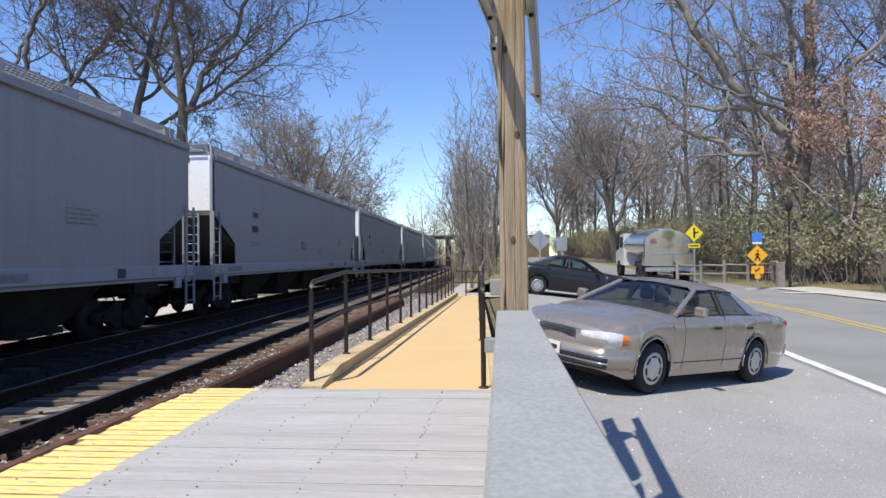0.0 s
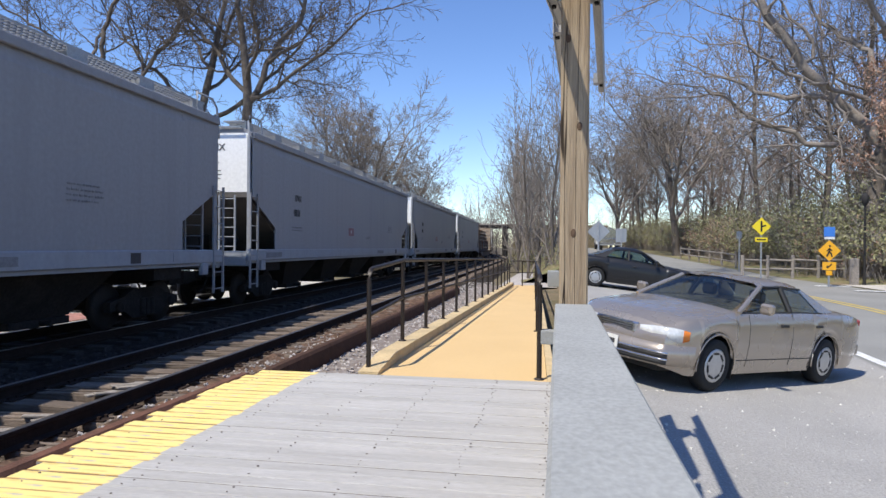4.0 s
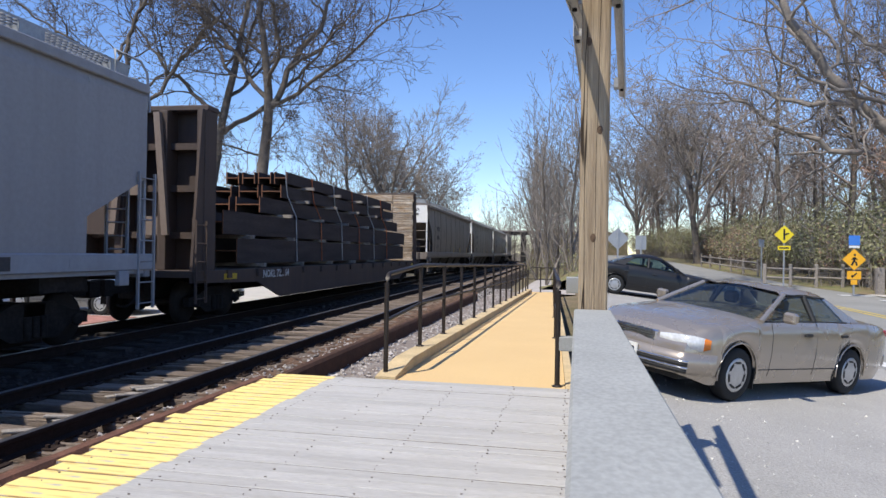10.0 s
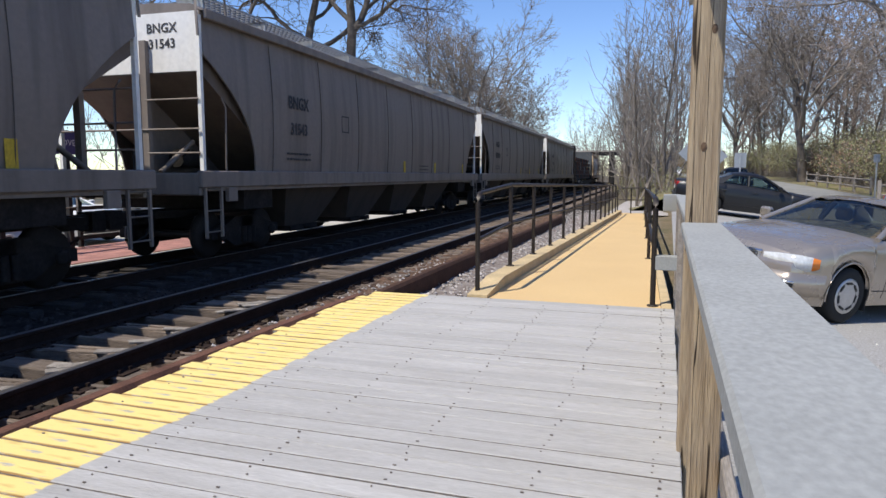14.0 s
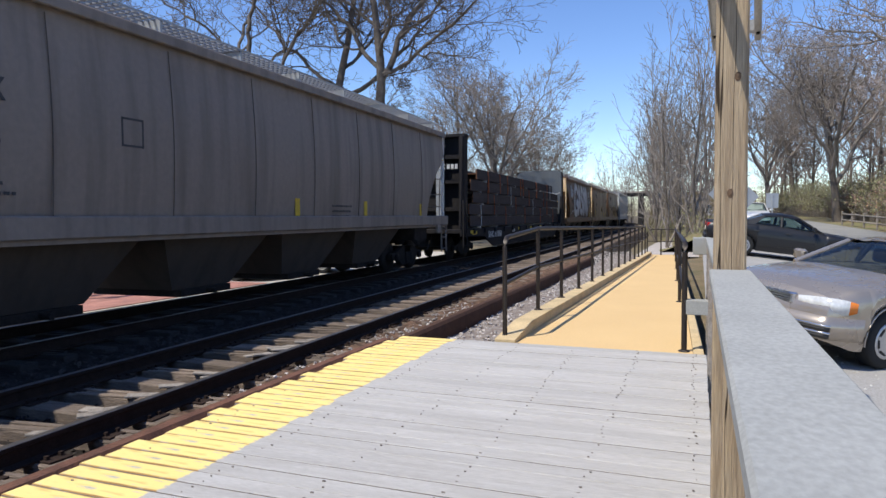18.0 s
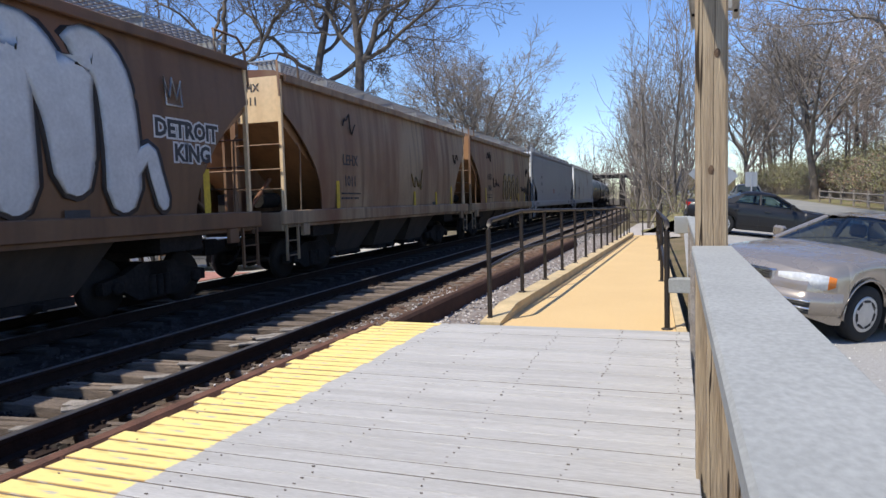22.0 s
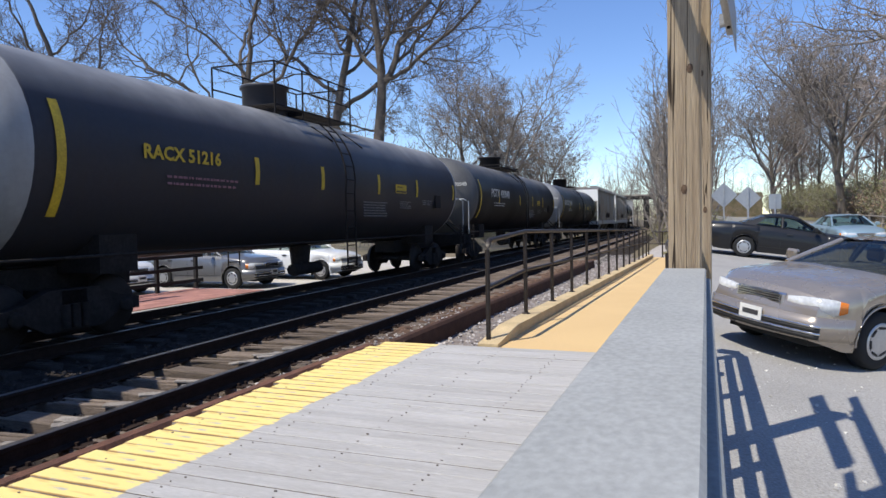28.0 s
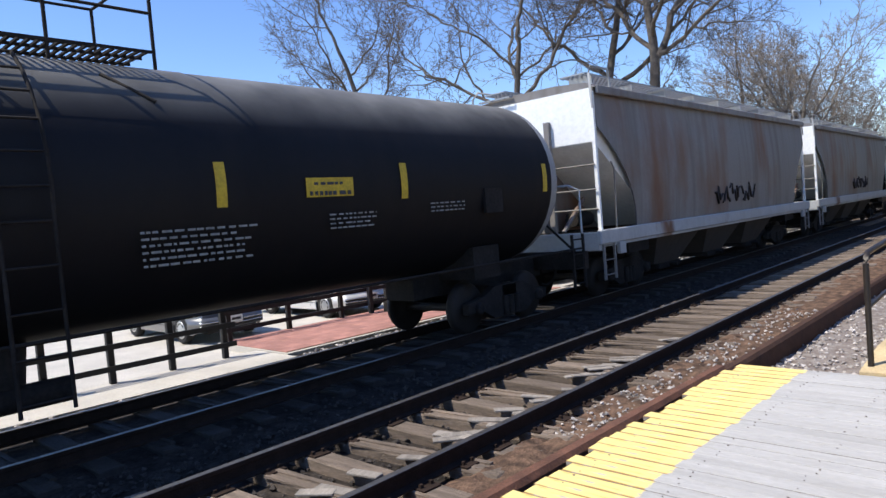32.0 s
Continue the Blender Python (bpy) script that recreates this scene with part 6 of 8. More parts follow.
        for y in (mid - 0.22, c0 - 0.45):
            part("door_handle", Sh().box(s * hw - 0.02, s * hw + 0.02, y - 0.08, y + 0.08, belt(0) - 0.20, belt(0) - 0.16, None, 0.008), TRIMB, e)
        hz = nose - 0.06
        tap = lambda d: 1 - 0.20 * max(0, 1 - d / L / 0.13) ** 2.2
        bowed = lambda x, d, low=0.0: f0 + d + 0.058 * max(0, 1 - d / L / 0.07) * (1 - low) + 0.16 * max(0, 1 - d / L / 0.14) * (x / hw) ** 2
        nose_line = lambda a0_, d1, low=0.0: [(s * hw * q, bowed(hw * q, 0, low)) for q in span(a0_, 0.78, 0.07)] + [(s * hw * tap(d) * 0.99, bowed(hw * tap(d) * 0.99, d, low)) for d in span(0.03, d1, 0.05)]

        def band(pts, lows, highs, thick):
            """A strip that follows the nose's plan, standing thick proud of it."""
            w_ = []
            for (x, y), z0, z1 in zip(pts, lows, highs):
                k = Vector((x, y + 1.9)).normalized() * thick
                j = k * (-0.06 / thick)
                w_ += [(x + k.x, y + k.y, z0), (x + k.x, y + k.y, z1), (x + j.x, y + j.y, z1), (x + j.x, y + j.y, z0)]
            m_ = len(pts)
            return Sh().add(w_, [(4 * i + c, 4 * i + (c + 1) % 4, 4 * i + 4 + (c + 1) % 4, 4 * i + 4 + c) for i in range(m_ - 1) for c in range(4)], True).add(w_[:4], [(0, 1, 2, 3)]).add(w_[-4:], [(0, 1, 2, 3)])

        line = nose_line(0.40, 0.30)
        m_ = len(line)
        lens = [math.sin(math.pi * (i + 2.2) / (m_ + 4)) for i in range(m_)]
        lows = [hz - 0.02 - 0.11 * q for q in lens]
        highs = [hz - 0.005 + 0.058 * q for q in lens]
        part("headlamp", band(line[:m_ - 2], lows[:m_ - 2], highs[:m_ - 2], 0.016), LAMPC, e, "clear headlamp")
        part("turn_lamp", band(line[m_ - 3:], lows[m_ - 3:], highs[m_ - 3:], 0.017), AMBER, e, "amber turn lamp")
        line = nose_line(0.0, 0.42, 1.0)
        part("front_bumper", band(line, [0.30 + 0.02 * i / len(line) for i in range(len(line))], [0.565] * len(line), 0.03), paint_m, e)
        line = nose_line(0.0, 0.04, 1.0)
        for z0, z1 in ((0.325, 0.372), (0.402, 0.448)):
            part("air_intake", band(line, [z0] * len(line), [z1] * len(line), 0.036), TRIMB, e)
            part("bumper_strip", band(line, [z1 + 0.003] * len(line), [z1 + 0.024] * len(line), 0.046), CHROME, e, "bright strip across the intake")
        part("tail_lamp", Sh().box(min(s * hw * 0.5, s * hw * 0.86), max(s * hw * 0.5, s * hw * 0.86), r0 - 0.10, r0 + 0.012, deckz - 0.25, deckz - 0.1, None, 0.02), REDL, e)
        part("front_seat", Sh().box(s * 0.38 - 0.25, s * 0.38 + 0.25, -0.05, 0.15, 0.5, 1.05, None, 0.06).box(s * 0.38 - 0.12, s * 0.38 + 0.12, 0.05, 0.14, 1.07, 1.25, None, 0.04), SEAT, e)
    part("rear_seat", Sh().box(-0.6, 0.6, 0.95, 1.15, 0.5, 1.08, None, 0.06), SEAT, e)
    part("dashboard", Sh().box(-bw * 0.82, bw * 0.82, a0 + 0.05, a0 + 0.4, hood - 0.2, hood + 0.0, None, 0.04), TRIMB, e)
    part("steering_wheel", Sh().tube([(0.38 + 0.17 * math.cos(q), a0 + 0.55 + 0.05 * math.sin(q), 0.92 + 0.17 * math.sin(q)) for q in span(0, 6.283, 0.5)], 0.014, 5), TRIMB, e)
    part("grille_surround", Sh().box(-hw * 0.37, hw * 0.37, f0 + 0.046, f0 + 0.13, nose - 0.16, nose - 0.02, None, 0.02), CHROME, e)
    gr = part("grille", Sh().box(-hw * 0.34, hw * 0.32, f0 + 0.044, f0 + 0.13, nose - 0.13, nose - 0.035, None, 0.01), TRIMB, e)
    for i in range(4):
        part("grille_bar", Sh().box(-hw * 0.31, hw * 0.31, f0 + 0.034, f0 + 0.046, nose - 0.113 + 0.027 * i, nose - 0.100 + 0.027 * i), CHROME, gr)
    part("rear_bumper", Sh().box(-hw * 0.88, hw * 0.88, r0 - 0.12, r0 + 0.05, 0.36, 0.58, None, 0.045), paint_m, e)
    pl = part("number_plate", Sh().box(-0.155, 0.155, f0 - 0.052, f0 - 0.042, 0.40, 0.55), PLATE, e)
    part("plate_bar", Sh().box(-0.11, 0.11, f0 - 0.056, f0 - 0.052, 0.45, 0.505), MARKD, pl)
    part("rear_plate", Sh().box(-0.155, 0.155, r0 + 0.02, r0 + 0.03, 0.68, 0.82), PLATE, e)
    for s in (-1, 1):
        for y in wy:
            ty = part("wheel", Sh().turn([(-0.095, wheel * 0.74), (-0.10, wheel * 0.9), (-0.07, wheel), (0.07, wheel), (0.10, wheel * 0.9), (0.095, wheel * 0.74)], (s * (hw - 0.115), y, wheel), "x", 24), TYRE, e, "black tyre")
            x = s * (hw - 0.025)
            rim = part("wheel_cover", Sh().turn([(-s * 0.03, wheel * 0.66), (s * 0.006, wheel * 0.64), (s * 0.016, wheel * 0.58), (s * 0.004, wheel * 0.50), (s * 0.018, wheel * 0.3), (s * 0.024, wheel * 0.12), (s * 0.022, 0.01)], (x, y, wheel), "x", 24), hub or HUB, ty, "silver wheel cover")
            sl = Sh()
            for q in range(7):
                c = 2 * math.pi * q / 7
                sl.box(x + s * 0.010 - 0.006, x + s * 0.010 + 0.006, -0.045, 0.045, wheel * 0.42, wheel * 0.50, Matrix.Translation((0, y, wheel)) @ Matrix.Rotation(c, 4, "X"))
            tagged(part("slot", sl, TRIMB, ty), kind="stuff")
    return e


def rest(e, x, y, heading, wb=2.67, tw=1.5):
    """Put a car with its middle at (x, y), heading in degrees of turn, on the sloping ground."""
    c, s = math.cos(radians(heading)), math.sin(radians(heading))
    gx, gy = (ground_z(x + 0.6, y) - ground_z(x - 0.6, y)) / 1.2, (ground_z(x, y + 0.6) - ground_z(x, y - 0.6)) / 1.2
    lx, ly = Vector((c, s, gx * c + gy * s)).normalized(), Vector((-s, c, -gx * s + gy * c)).normalized()
    up = lx.cross(ly).normalized()
    lx = ly.cross(up)
    m = Matrix((lx, ly, up)).transposed().to_4x4()
    m.translation = (x, y, ground_z(x, y) + 0.006)
    e.matrix_world = m
    return m


CHAMPAGNE = carpaint("champagne_car_paint", (0.395, 0.34, 0.28), 0.6, 0.27)
BLACKP = carpaint("black_car_paint", (0.004, 0.004, 0.005), 0.0, 0.45)
BLACKP.node_tree.nodes["Principled BSDF"].inputs["Coat Weight"].default_value = 0.25
WHITEP = carpaint("white_car_paint", (0.75, 0.75, 0.74), 0.0)
GREYP = carpaint("grey_car_paint", (0.16, 0.16, 0.16), 0.4)
DARKP = carpaint("dark_blue_car_paint", (0.03, 0.035, 0.05), 0.3)
AQUA = carpaint("pale_blue_car_paint", (0.30, 0.42, 0.48), 0.4)

camry = sedan("car", "champagne sedan parked nose to the platform", CHAMPAGNE)
rest(camry, 2.75, 10.34, -46)
black = sedan("car", "black sedan parked across the lot", BLACKP, 4.8, 1.82, 1.45, 2.75, 0.33, 0.95, 1.05)
rest(black, 2.9, 24.6, 92)

# cars parked beyond the railway
for k, (x, y, h, p, lab) in enumerate(((-13.0, 20.6, 90, WHITEP, "white car parked beyond the railway"), (-14.0, 17.3, 90, GREYP, "grey car parked beyond the railway"), (-16.2, 14.3, 90, WHITEP, "white car parked beyond the fence"), (-15.6, 10.8, 90, WHITEP, "white car parked beyond the fence"), (-16.0, 7.2, 90, GREYP, "grey car parked beyond the fence"))):
    c = sedan("car", lab, p, 4.6, 1.76, 1.45, 2.65, 0.31)
    c.matrix_world = pose(x, y, -0.55, 0, 0, h)

# traffic on the road
def drive(e, lane, ys, back=False, rough=None):
    """Key a vehicle along a lane; ys: rows of seconds and metres along the road."""
    rows = []
    for t, y in ys:
        x, x2 = road_mid(y) + lane, road_mid(y + 1) + lane
        a = math.degrees(math.atan2(-(x2 - x), 1.0))
        z = ground_z(x, y)
        p = math.degrees(math.atan(ground_z(x2, y + 1) - z))
        rows.append((t, Matrix.Translation((x, y, z + 0.01)) @ pose(0, 0, 0, 0, 0, a + (180 if back else 0)) @ pose(0, 0, 0, -p if back else p, 0, 0)))
    e.matrix_world = rows[0][1]
    MOVING.append((e, rows))


def tanker(name, label):
    """A tank lorry that faces -y."""
    e = empty(name, Matrix.Identity(4), label, "lorry")
    part("chassis", Sh().box(-0.45, 0.45, -4.2, 4.0, 0.65, 0.95), TRIMB, e)
    ov = [(1.2 * math.cos(q) * 0.98, 1.95 + 0.78 * math.sin(q)) for q in [k * math.pi / 12 for k in range(24)]]
    part("tank_barrel", Sh().prism(ov, -1.6, 3.7, "y", True), CHROME, e, "polished steel tank")
    part("rear_cabinet", Sh().box(-1.2, 1.2, 3.2, 4.1, 0.85, 1.5, None, 0.05), CHROME, e)
    part("tank_dome", Sh().box(-0.4, 0.4, -1.2, 3.3, 2.68, 2.82, None, 0.04), CHROME, e)
    part("cab", Sh().prism([(-4.3, 0.7), (-4.3, 1.5), (-3.3, 1.65), (-2.9, 2.55), (-1.9, 2.6), (-1.9, 0.7)], -1.1, 1.1, "x"), WHITEP, e, "white cab")
    part("cab_window", Sh().prism([(-3.1, 1.75), (-2.85, 2.4), (-2.1, 2.4), (-2.1, 1.75)], -1.11, 1.11, "x"), TRIMB, e)
    part("rear_rack", Sh().box(0.95, 1.25, 3.9, 4.15, 0.9, 2.3), CHROME, e)
    part("hazard_card", Sh().box(0.65, 0.9, 4.10, 4.12, 2.0, 2.25), MARKR, e)
    part("rear_bumper", Sh().box(-1.2, 1.2, 4.0, 4.2, 0.6, 0.8), GALV, e)
    for y in (-3.3, 2.0, 3.15):
        for x in (-1, 1):
            part("wheel", Sh().turn([(-0.14, 0.3), (-0.15, 0.48), (0.15, 0.48), (0.14, 0.3), (0.05, 0.25)], (x * 1.0, y, 0.48), "x", 18), TYRE, e)
    return e


truck = tanker("tank_lorry", "white tank lorry with a polished steel tank")
drive(truck, 2.0, [(0.0, 39), (1.0, 50), (2.0, 63), (3.0, 76), (4.0, 90), (6.0, 122), (10.0, 190), (32.0, 194)], True)
dark = sedan("car", "dark blue car on the road", DARKP, 4.7, 1.8, 1.6, 2.7, 0.34, 1.0, 1.1)
pick = sedan("car", "white pickup on the road", WHITEP, 5.3, 1.9, 1.8, 3.2, 0.38, 1.15, 1.2)
suv = sedan("car", "dark grey car on the road", GREYP, 4.6, 1.85, 1.68, 2.7, 0.36, 1.1, 1.15)
aqua = sedan("car", "pale blue car on the road", AQUA, 4.5, 1.75, 1.45, 2.65, 0.31)
follow = sedan("car", "black car on the road with its lamps on", BLACKP, 4.7, 1.8, 1.5, 2.7, 0.33, 1.0, 1.1)
OUT = 195
drive(dark, -1.7, [(0.0, OUT), (4.0, OUT), (10.0, 92), (11.0, 74), (12.0, 56.5), (12.5, 47.5), (13.0, 38), (13.5, 29.5), (14.5, 13), (16.0, -12), (18.0, -40), (32.0, -44)])
drive(follow, -1.7, [(0.0, OUT + 8), (6.0, OUT + 8), (13.0, 72), (14.0, 50.5), (14.5, 41.5), (15.5, 24), (17.0, -4), (19.0, -34), (32.0, -38)])
drive(pick, -1.7, [(0.0, OUT + 18), (8.0, OUT + 18), (16.0, 84), (18.0, 57.5), (19.0, 46), (19.5, 39.5), (20.0, 34.4), (20.5, 30.8), (21.0, 28), (22.0, 21), (24.0, 0), (26.0, -28), (32.0, -32)])
drive(suv, -1.7, [(0.0, OUT + 26), (12.0, OUT + 26), (19.0, 100), (21.0, 66), (22.0, 50.5), (22.5, 42.5), (23.0, 35), (23.5, 30), (24.0, 25.5), (26.0, 0), (28.0, -24), (32.0, -28)])
drive(aqua, -1.7, [(0.0, OUT + 34), (16.0, OUT + 34), (24.0, 90), (26.0, 58), (27.5, 38.2), (28.0, 32.6), (28.4, 27.5), (29.5, 12), (31.0, -10), (32.0, -24)])

# ---- trees ----
def branch(out, rng, p, d, r, length, lev, top, wob, up, rmin, kids):
    """One wandering limb with its side shoots and the forks at its end, as rows of (start, end, radius, radius, level)."""
    n = (9, 13, 8, 5, 3, 2)[lev]
    turn, rr, w, way, kick = rng.uniform(0, 6.283), r, wob * (0.5, 1.0, 1.25, 1.4, 1.4, 1.2)[lev], d.copy(), Vector((0, 0, 0))
    for i in range(n):
        u = (i + 1) / n
        kick = kick * -0.35 + Vector((rng.gauss(0, w), rng.gauss(0, w), rng.gauss(0, w * 0.8)))
        way = (way + Vector((rng.gauss(0, w * 0.3), rng.gauss(0, w * 0.3), up))).normalized()
        d = (d * 0.45 + way * 0.55 + kick * 1.1).normalized()
        q = p + d * (length / n)
        r2 = max(rmin, r * (1 - 0.6 * u))
        out.append((p.copy(), q.copy(), rr, r2, lev))
        if lev < top and u > 0.18:
            want = kids[lev] / n
            for _ in range(int(want) + (rng.random() < want % 1)):
                turn += 2.4 + rng.uniform(-0.5, 0.5)
                side = Matrix.Rotation(turn, 3, d) @ d.orthogonal().normalized()
                t = rng.uniform(0.6, 1.15)
                cd = d * math.cos(t) + side * math.sin(t)
                branch(out, rng, q, cd, max(rmin, r2 * rng.uniform(0.45, 0.72)), length * rng.uniform(0.34, 0.62) * (1.1 - 0.5 * u), lev + 1, top, wob, up, rmin, kids)
        p, rr = q, r2
    if lev < top:
        side = d.orthogonal().normalized()
        turn = rng.uniform(0, 6.283)
        for k in (0, 1):
            sd = Matrix.Rotation(turn + k * 3.0, 3, d) @ side
            branch(out, rng, p, (d + sd * rng.uniform(0.3, 0.6)).normalized(), max(rmin, rr * 0.85), length * rng.uniform(0.32, 0.5), lev + 1, top, wob, up, rmin, kids)


def grow(seed, height, r0, limbs, top=4, wob=0.13, up=0.05, lean=(0, 0), rmin=0.011, kids=(0, 7, 6, 5, 2), sway=0.05):
    """A bare tree: a trunk, its main limbs as (height, direction, length, thickness), and their shoots."""
    rng = random.Random(seed)
    out, p, d, rr, n = [], Vector((0, 0, -0.3)), Vector((lean[0], lean[1], 1)).normalized(), r0 * 1.25, 12
    spots = []
    for i in range(n):
        d = (d + Vector((rng.gauss(0, sway), rng.gauss(0, sway), 0.05))).normalized()
        q = p + d * height / n
        r2 = r0 * (1 - 0.62 * (i + 1) / n)
        out.append((p.copy(), q.copy(), rr, r2, 0))
        spots.append((p.copy(), q.copy(), r2))
        p, rr = q, r2
    for h, way, length, k in limbs:
        a, b, r2 = spots[min(n - 1, int(h / height * n))]
        branch(out, rng, a.lerp(b, (h / height * n) % 1), Vector(way).normalized(), r2 * k, length, 1, top, wob, up, rmin, kids)
    branch(out, rng, p, d, rr, height * 0.5, 1, top, wob, up, rmin, kids)
    return out


def whorl(seed, lo, hi, n, length, rise, k=0.6):
    """n limbs spaced up a trunk from lo to hi, turning about it; rise: how steeply they climb."""
    rng = random.Random(seed)
    rows = []
    for i in range(n):
        a, u = 2.4 * i + rng.uniform(-0.5, 0.5), i / max(1, n - 1)
        rows.append((lo + (hi - lo) * u, (math.cos(a), math.sin(a), rise * rng.uniform(0.6, 1.4)), length * (1.1 - 0.45 * u) * rng.uniform(0.8, 1.2), k * rng.uniform(0.8, 1.15)))
    return rows


def bars_mesh(name, rows, material, sides):
    """Tapered bars as one mesh."""
    v, f = [], []
    for p, q, a, b, lev in rows:
        n = sides(lev)
        d = (q - p).normalized()
        u = d.orthogonal().normalized()
        w = d.cross(u)
        k = len(v)
        if n == 2:
            v += [p + u * a, p - u * a, q - u * b, q + u * b]
            f.append((k, k + 1, k + 2, k + 3))
            continue
        for c, r in ((p, a), (q, b)):
            for i in range(n):
                t = 2 * math.pi * i / n
                v.append(c + u * (r * math.cos(t)) + w * (r * math.sin(t)))
        f += [(k + i, k + (i + 1) % n, k + n + (i + 1) % n, k + n + i) for i in range(n)]
    me = bpy.data.meshes.new(name)
    me.from_pydata([tuple(p) for p in v], [], f)
    me.polygons.foreach_set("use_smooth", [True] * len(f))
    me.materials.append(material)
    return me


def leaves_mesh(name, spots, size, material, seed):
    rng = random.Random(seed)
    v, f = [], []
    for p in spots:
        a, b = Vector((rng.gauss(0, 1), rng.gauss(0, 1), rng.gauss(0, 1))).normalized(), Vector((rng.gauss(0, 1), rng.gauss(0, 1), rng.gauss(0, 1)))
        b = a.cross(b).normalized()
        s = size * rng.uniform(0.6, 1.4)
        k = len(v)
        v += [p - a * s, p + b * s * 0.45, p + a * s, p - b * s * 0.45]
        f.append((k, k + 1, k + 2, k + 3))
    me = bpy.data.meshes.new(name)
    me.from_pydata([tuple(q) for q in v], [], f)
    me.materials.append(material)
    return me


def tree(label, rows, m, bark=BARK, twig=TWIG, name="tree"):
    e = empty(name, m, label, "tree")
    part("trunk", bars_mesh("trunk", [r for r in rows if r[4] == 0], bark, lambda l: 9), None, e)
    fine = max(r[4] for r in rows)
    part("crown", bars_mesh("crown", [r for r in rows if r[4] > 0], twig, lambda l: 2 if l == fine else (0, 6, 4, 3, 3, 2)[l]), None, e, "bare spreading branches and twigs")
    return e


OAK_A = [(8.6, (-0.8, -0.3, 0.1), 3.5, 0.22), (9.3, (0.5, -0.5, 0.1), 3.0, 0.18), (11.5, (0.55, 0.2, 0.85), 11.5, 0.72), (12.0, (0.95, -0.2, 0.35), 9.0, 0.45), (12.2, (-0.75, 0.1, 0.6), 9.0, 0.58), (13.0, (0.2, -0.7, 0.5), 8.0, 0.5), (14.0, (-0.3, 0.8, 0.6), 8.0, 0.5), (15.0, (-0.85, -0.3, 0.5), 7.5, 0.5)]
OAK_B = [(9.8, (0.85, 0.2, 0.55), 8.5, 0.6), (11.0, (-0.8, -0.2, 0.6), 8.0, 0.55), (12.5, (0.3, 0.8, 0.5), 7.0, 0.5), (14.0, (-0.6, 0.5, 0.7), 8.0, 0.55), (15.0, (0.7, -0.5, 0.6), 7.5, 0.55), (16.5, (-0.5, -0.6, 0.7), 6.5, 0.5)]
OAK_C = [(7.5, (-0.95, 0.0, 0.5), 11.0, 0.62), (8.5, (0.7, -0.2, 0.75), 8.5, 0.6), (9.2, (-0.35, 0.5, 0.9), 9.0, 0.65), (10.0, (0.2, 0.9, 0.5), 7.0, 0.5), (10.5, (-0.7, -0.5, 0.6), 7.0, 0.5)]
oaks = [tree("large bare spreading oak tree", grow(s, h, r, [(z, w, q * 1.12, k * 1.12) for z, w, q, k in rows], 5, 0.17, 0.03, ln, 0.0135, (0, 9, 7, 5, 0)), Matrix.Identity(4), OAKB, OAKB) for s, h, r, rows, ln in ((3, 17, 0.52, OAK_A, (-0.05, 0.0)), (8, 19, 0.40, OAK_B, (0.02, 0.0)), (21, 12, 0.34, OAK_C, (0.04, 0.0)))]
ARCH = [(6.4, (-0.95, -0.15, 0.30), 8.5, 0.44), (7.0, (-0.74, 0.05, 0.80), 13.0, 0.80), (8.8, (-0.85, -0.4, 0.35), 8.0, 0.40), (9.4, (0.6, -0.3, 0.8), 8.0, 0.5), (10.0, (-0.5, 0.5, 0.8), 8.0, 0.5), (11.0, (0.3, 0.5, 0.8), 7.5, 0.55), (12.0, (-0.55, -0.45, 0.7), 7.5, 0.5)]
arch = tree("leaning old bare oak tree with long arching limbs", grow(55, 15, 0.52, [(z, w, q * 1.15, k * 1.12) for z, w, q, k in ARCH], 5, 0.21, 0.0, (0.03, 0), 0.012, (0, 8, 6, 5, 0)), Matrix.Identity(4))
vase = tree("round-crowned bare tree with ascending limbs", grow(61, 9, 0.36, whorl(6, 3.4, 8.6, 10, 9.6, 1.25, 0.75), 5, 0.13, 0.02, (0, 0), 0.0165, (0, 9, 7, 4, 0)), Matrix.Identity(4), BARK, TWIG)
thin = [tree("tall slender bare woodland tree", grow(s, h, r, whorl(s, h * 0.3, h * 0.97, 13, 5.4, 1.0, 0.6), 3, 0.15, 0.04, (0, 0), 0.020, (0, 6, 5), 0.04), Matrix.Identity(4), BARK, tw) for s, h, r, tw in ((31, 15, 0.19, TWIG), (32, 16, 0.20, TWIGR), (33, 14, 0.16, TWIG), (34, 15, 0.17, TWIGR))]
sap = [tree("thin bare many-stemmed sapling", grow(s, h, r, whorl(s, 0.4, h * 0.9, 12, h * 0.5, 2.4, 0.75), 3, 0.08, 0.05, (0, 0), 0.009, (0, 6, 4, 3), 0.05), Matrix.Identity(4)) for s, h, r in ((41, 6.4, 0.075), (42, 5.8, 0.06), (43, 7.0, 0.08))]


def plant(proto, x, y, z, size=1.0, turn=0.0, used=set()):
    """A tree at a place; the first of its kind is the prototype itself."""
    m = pose(x, y, z, 0, 0, turn)
    o = proto
    if proto in used:
        o = copy_thing(proto, Matrix.Identity(4))
    used.add(proto)
    o.matrix_world = m @ Matrix.Scale(size, 4)
    return o


rng = random.Random(5)
WOODS = []
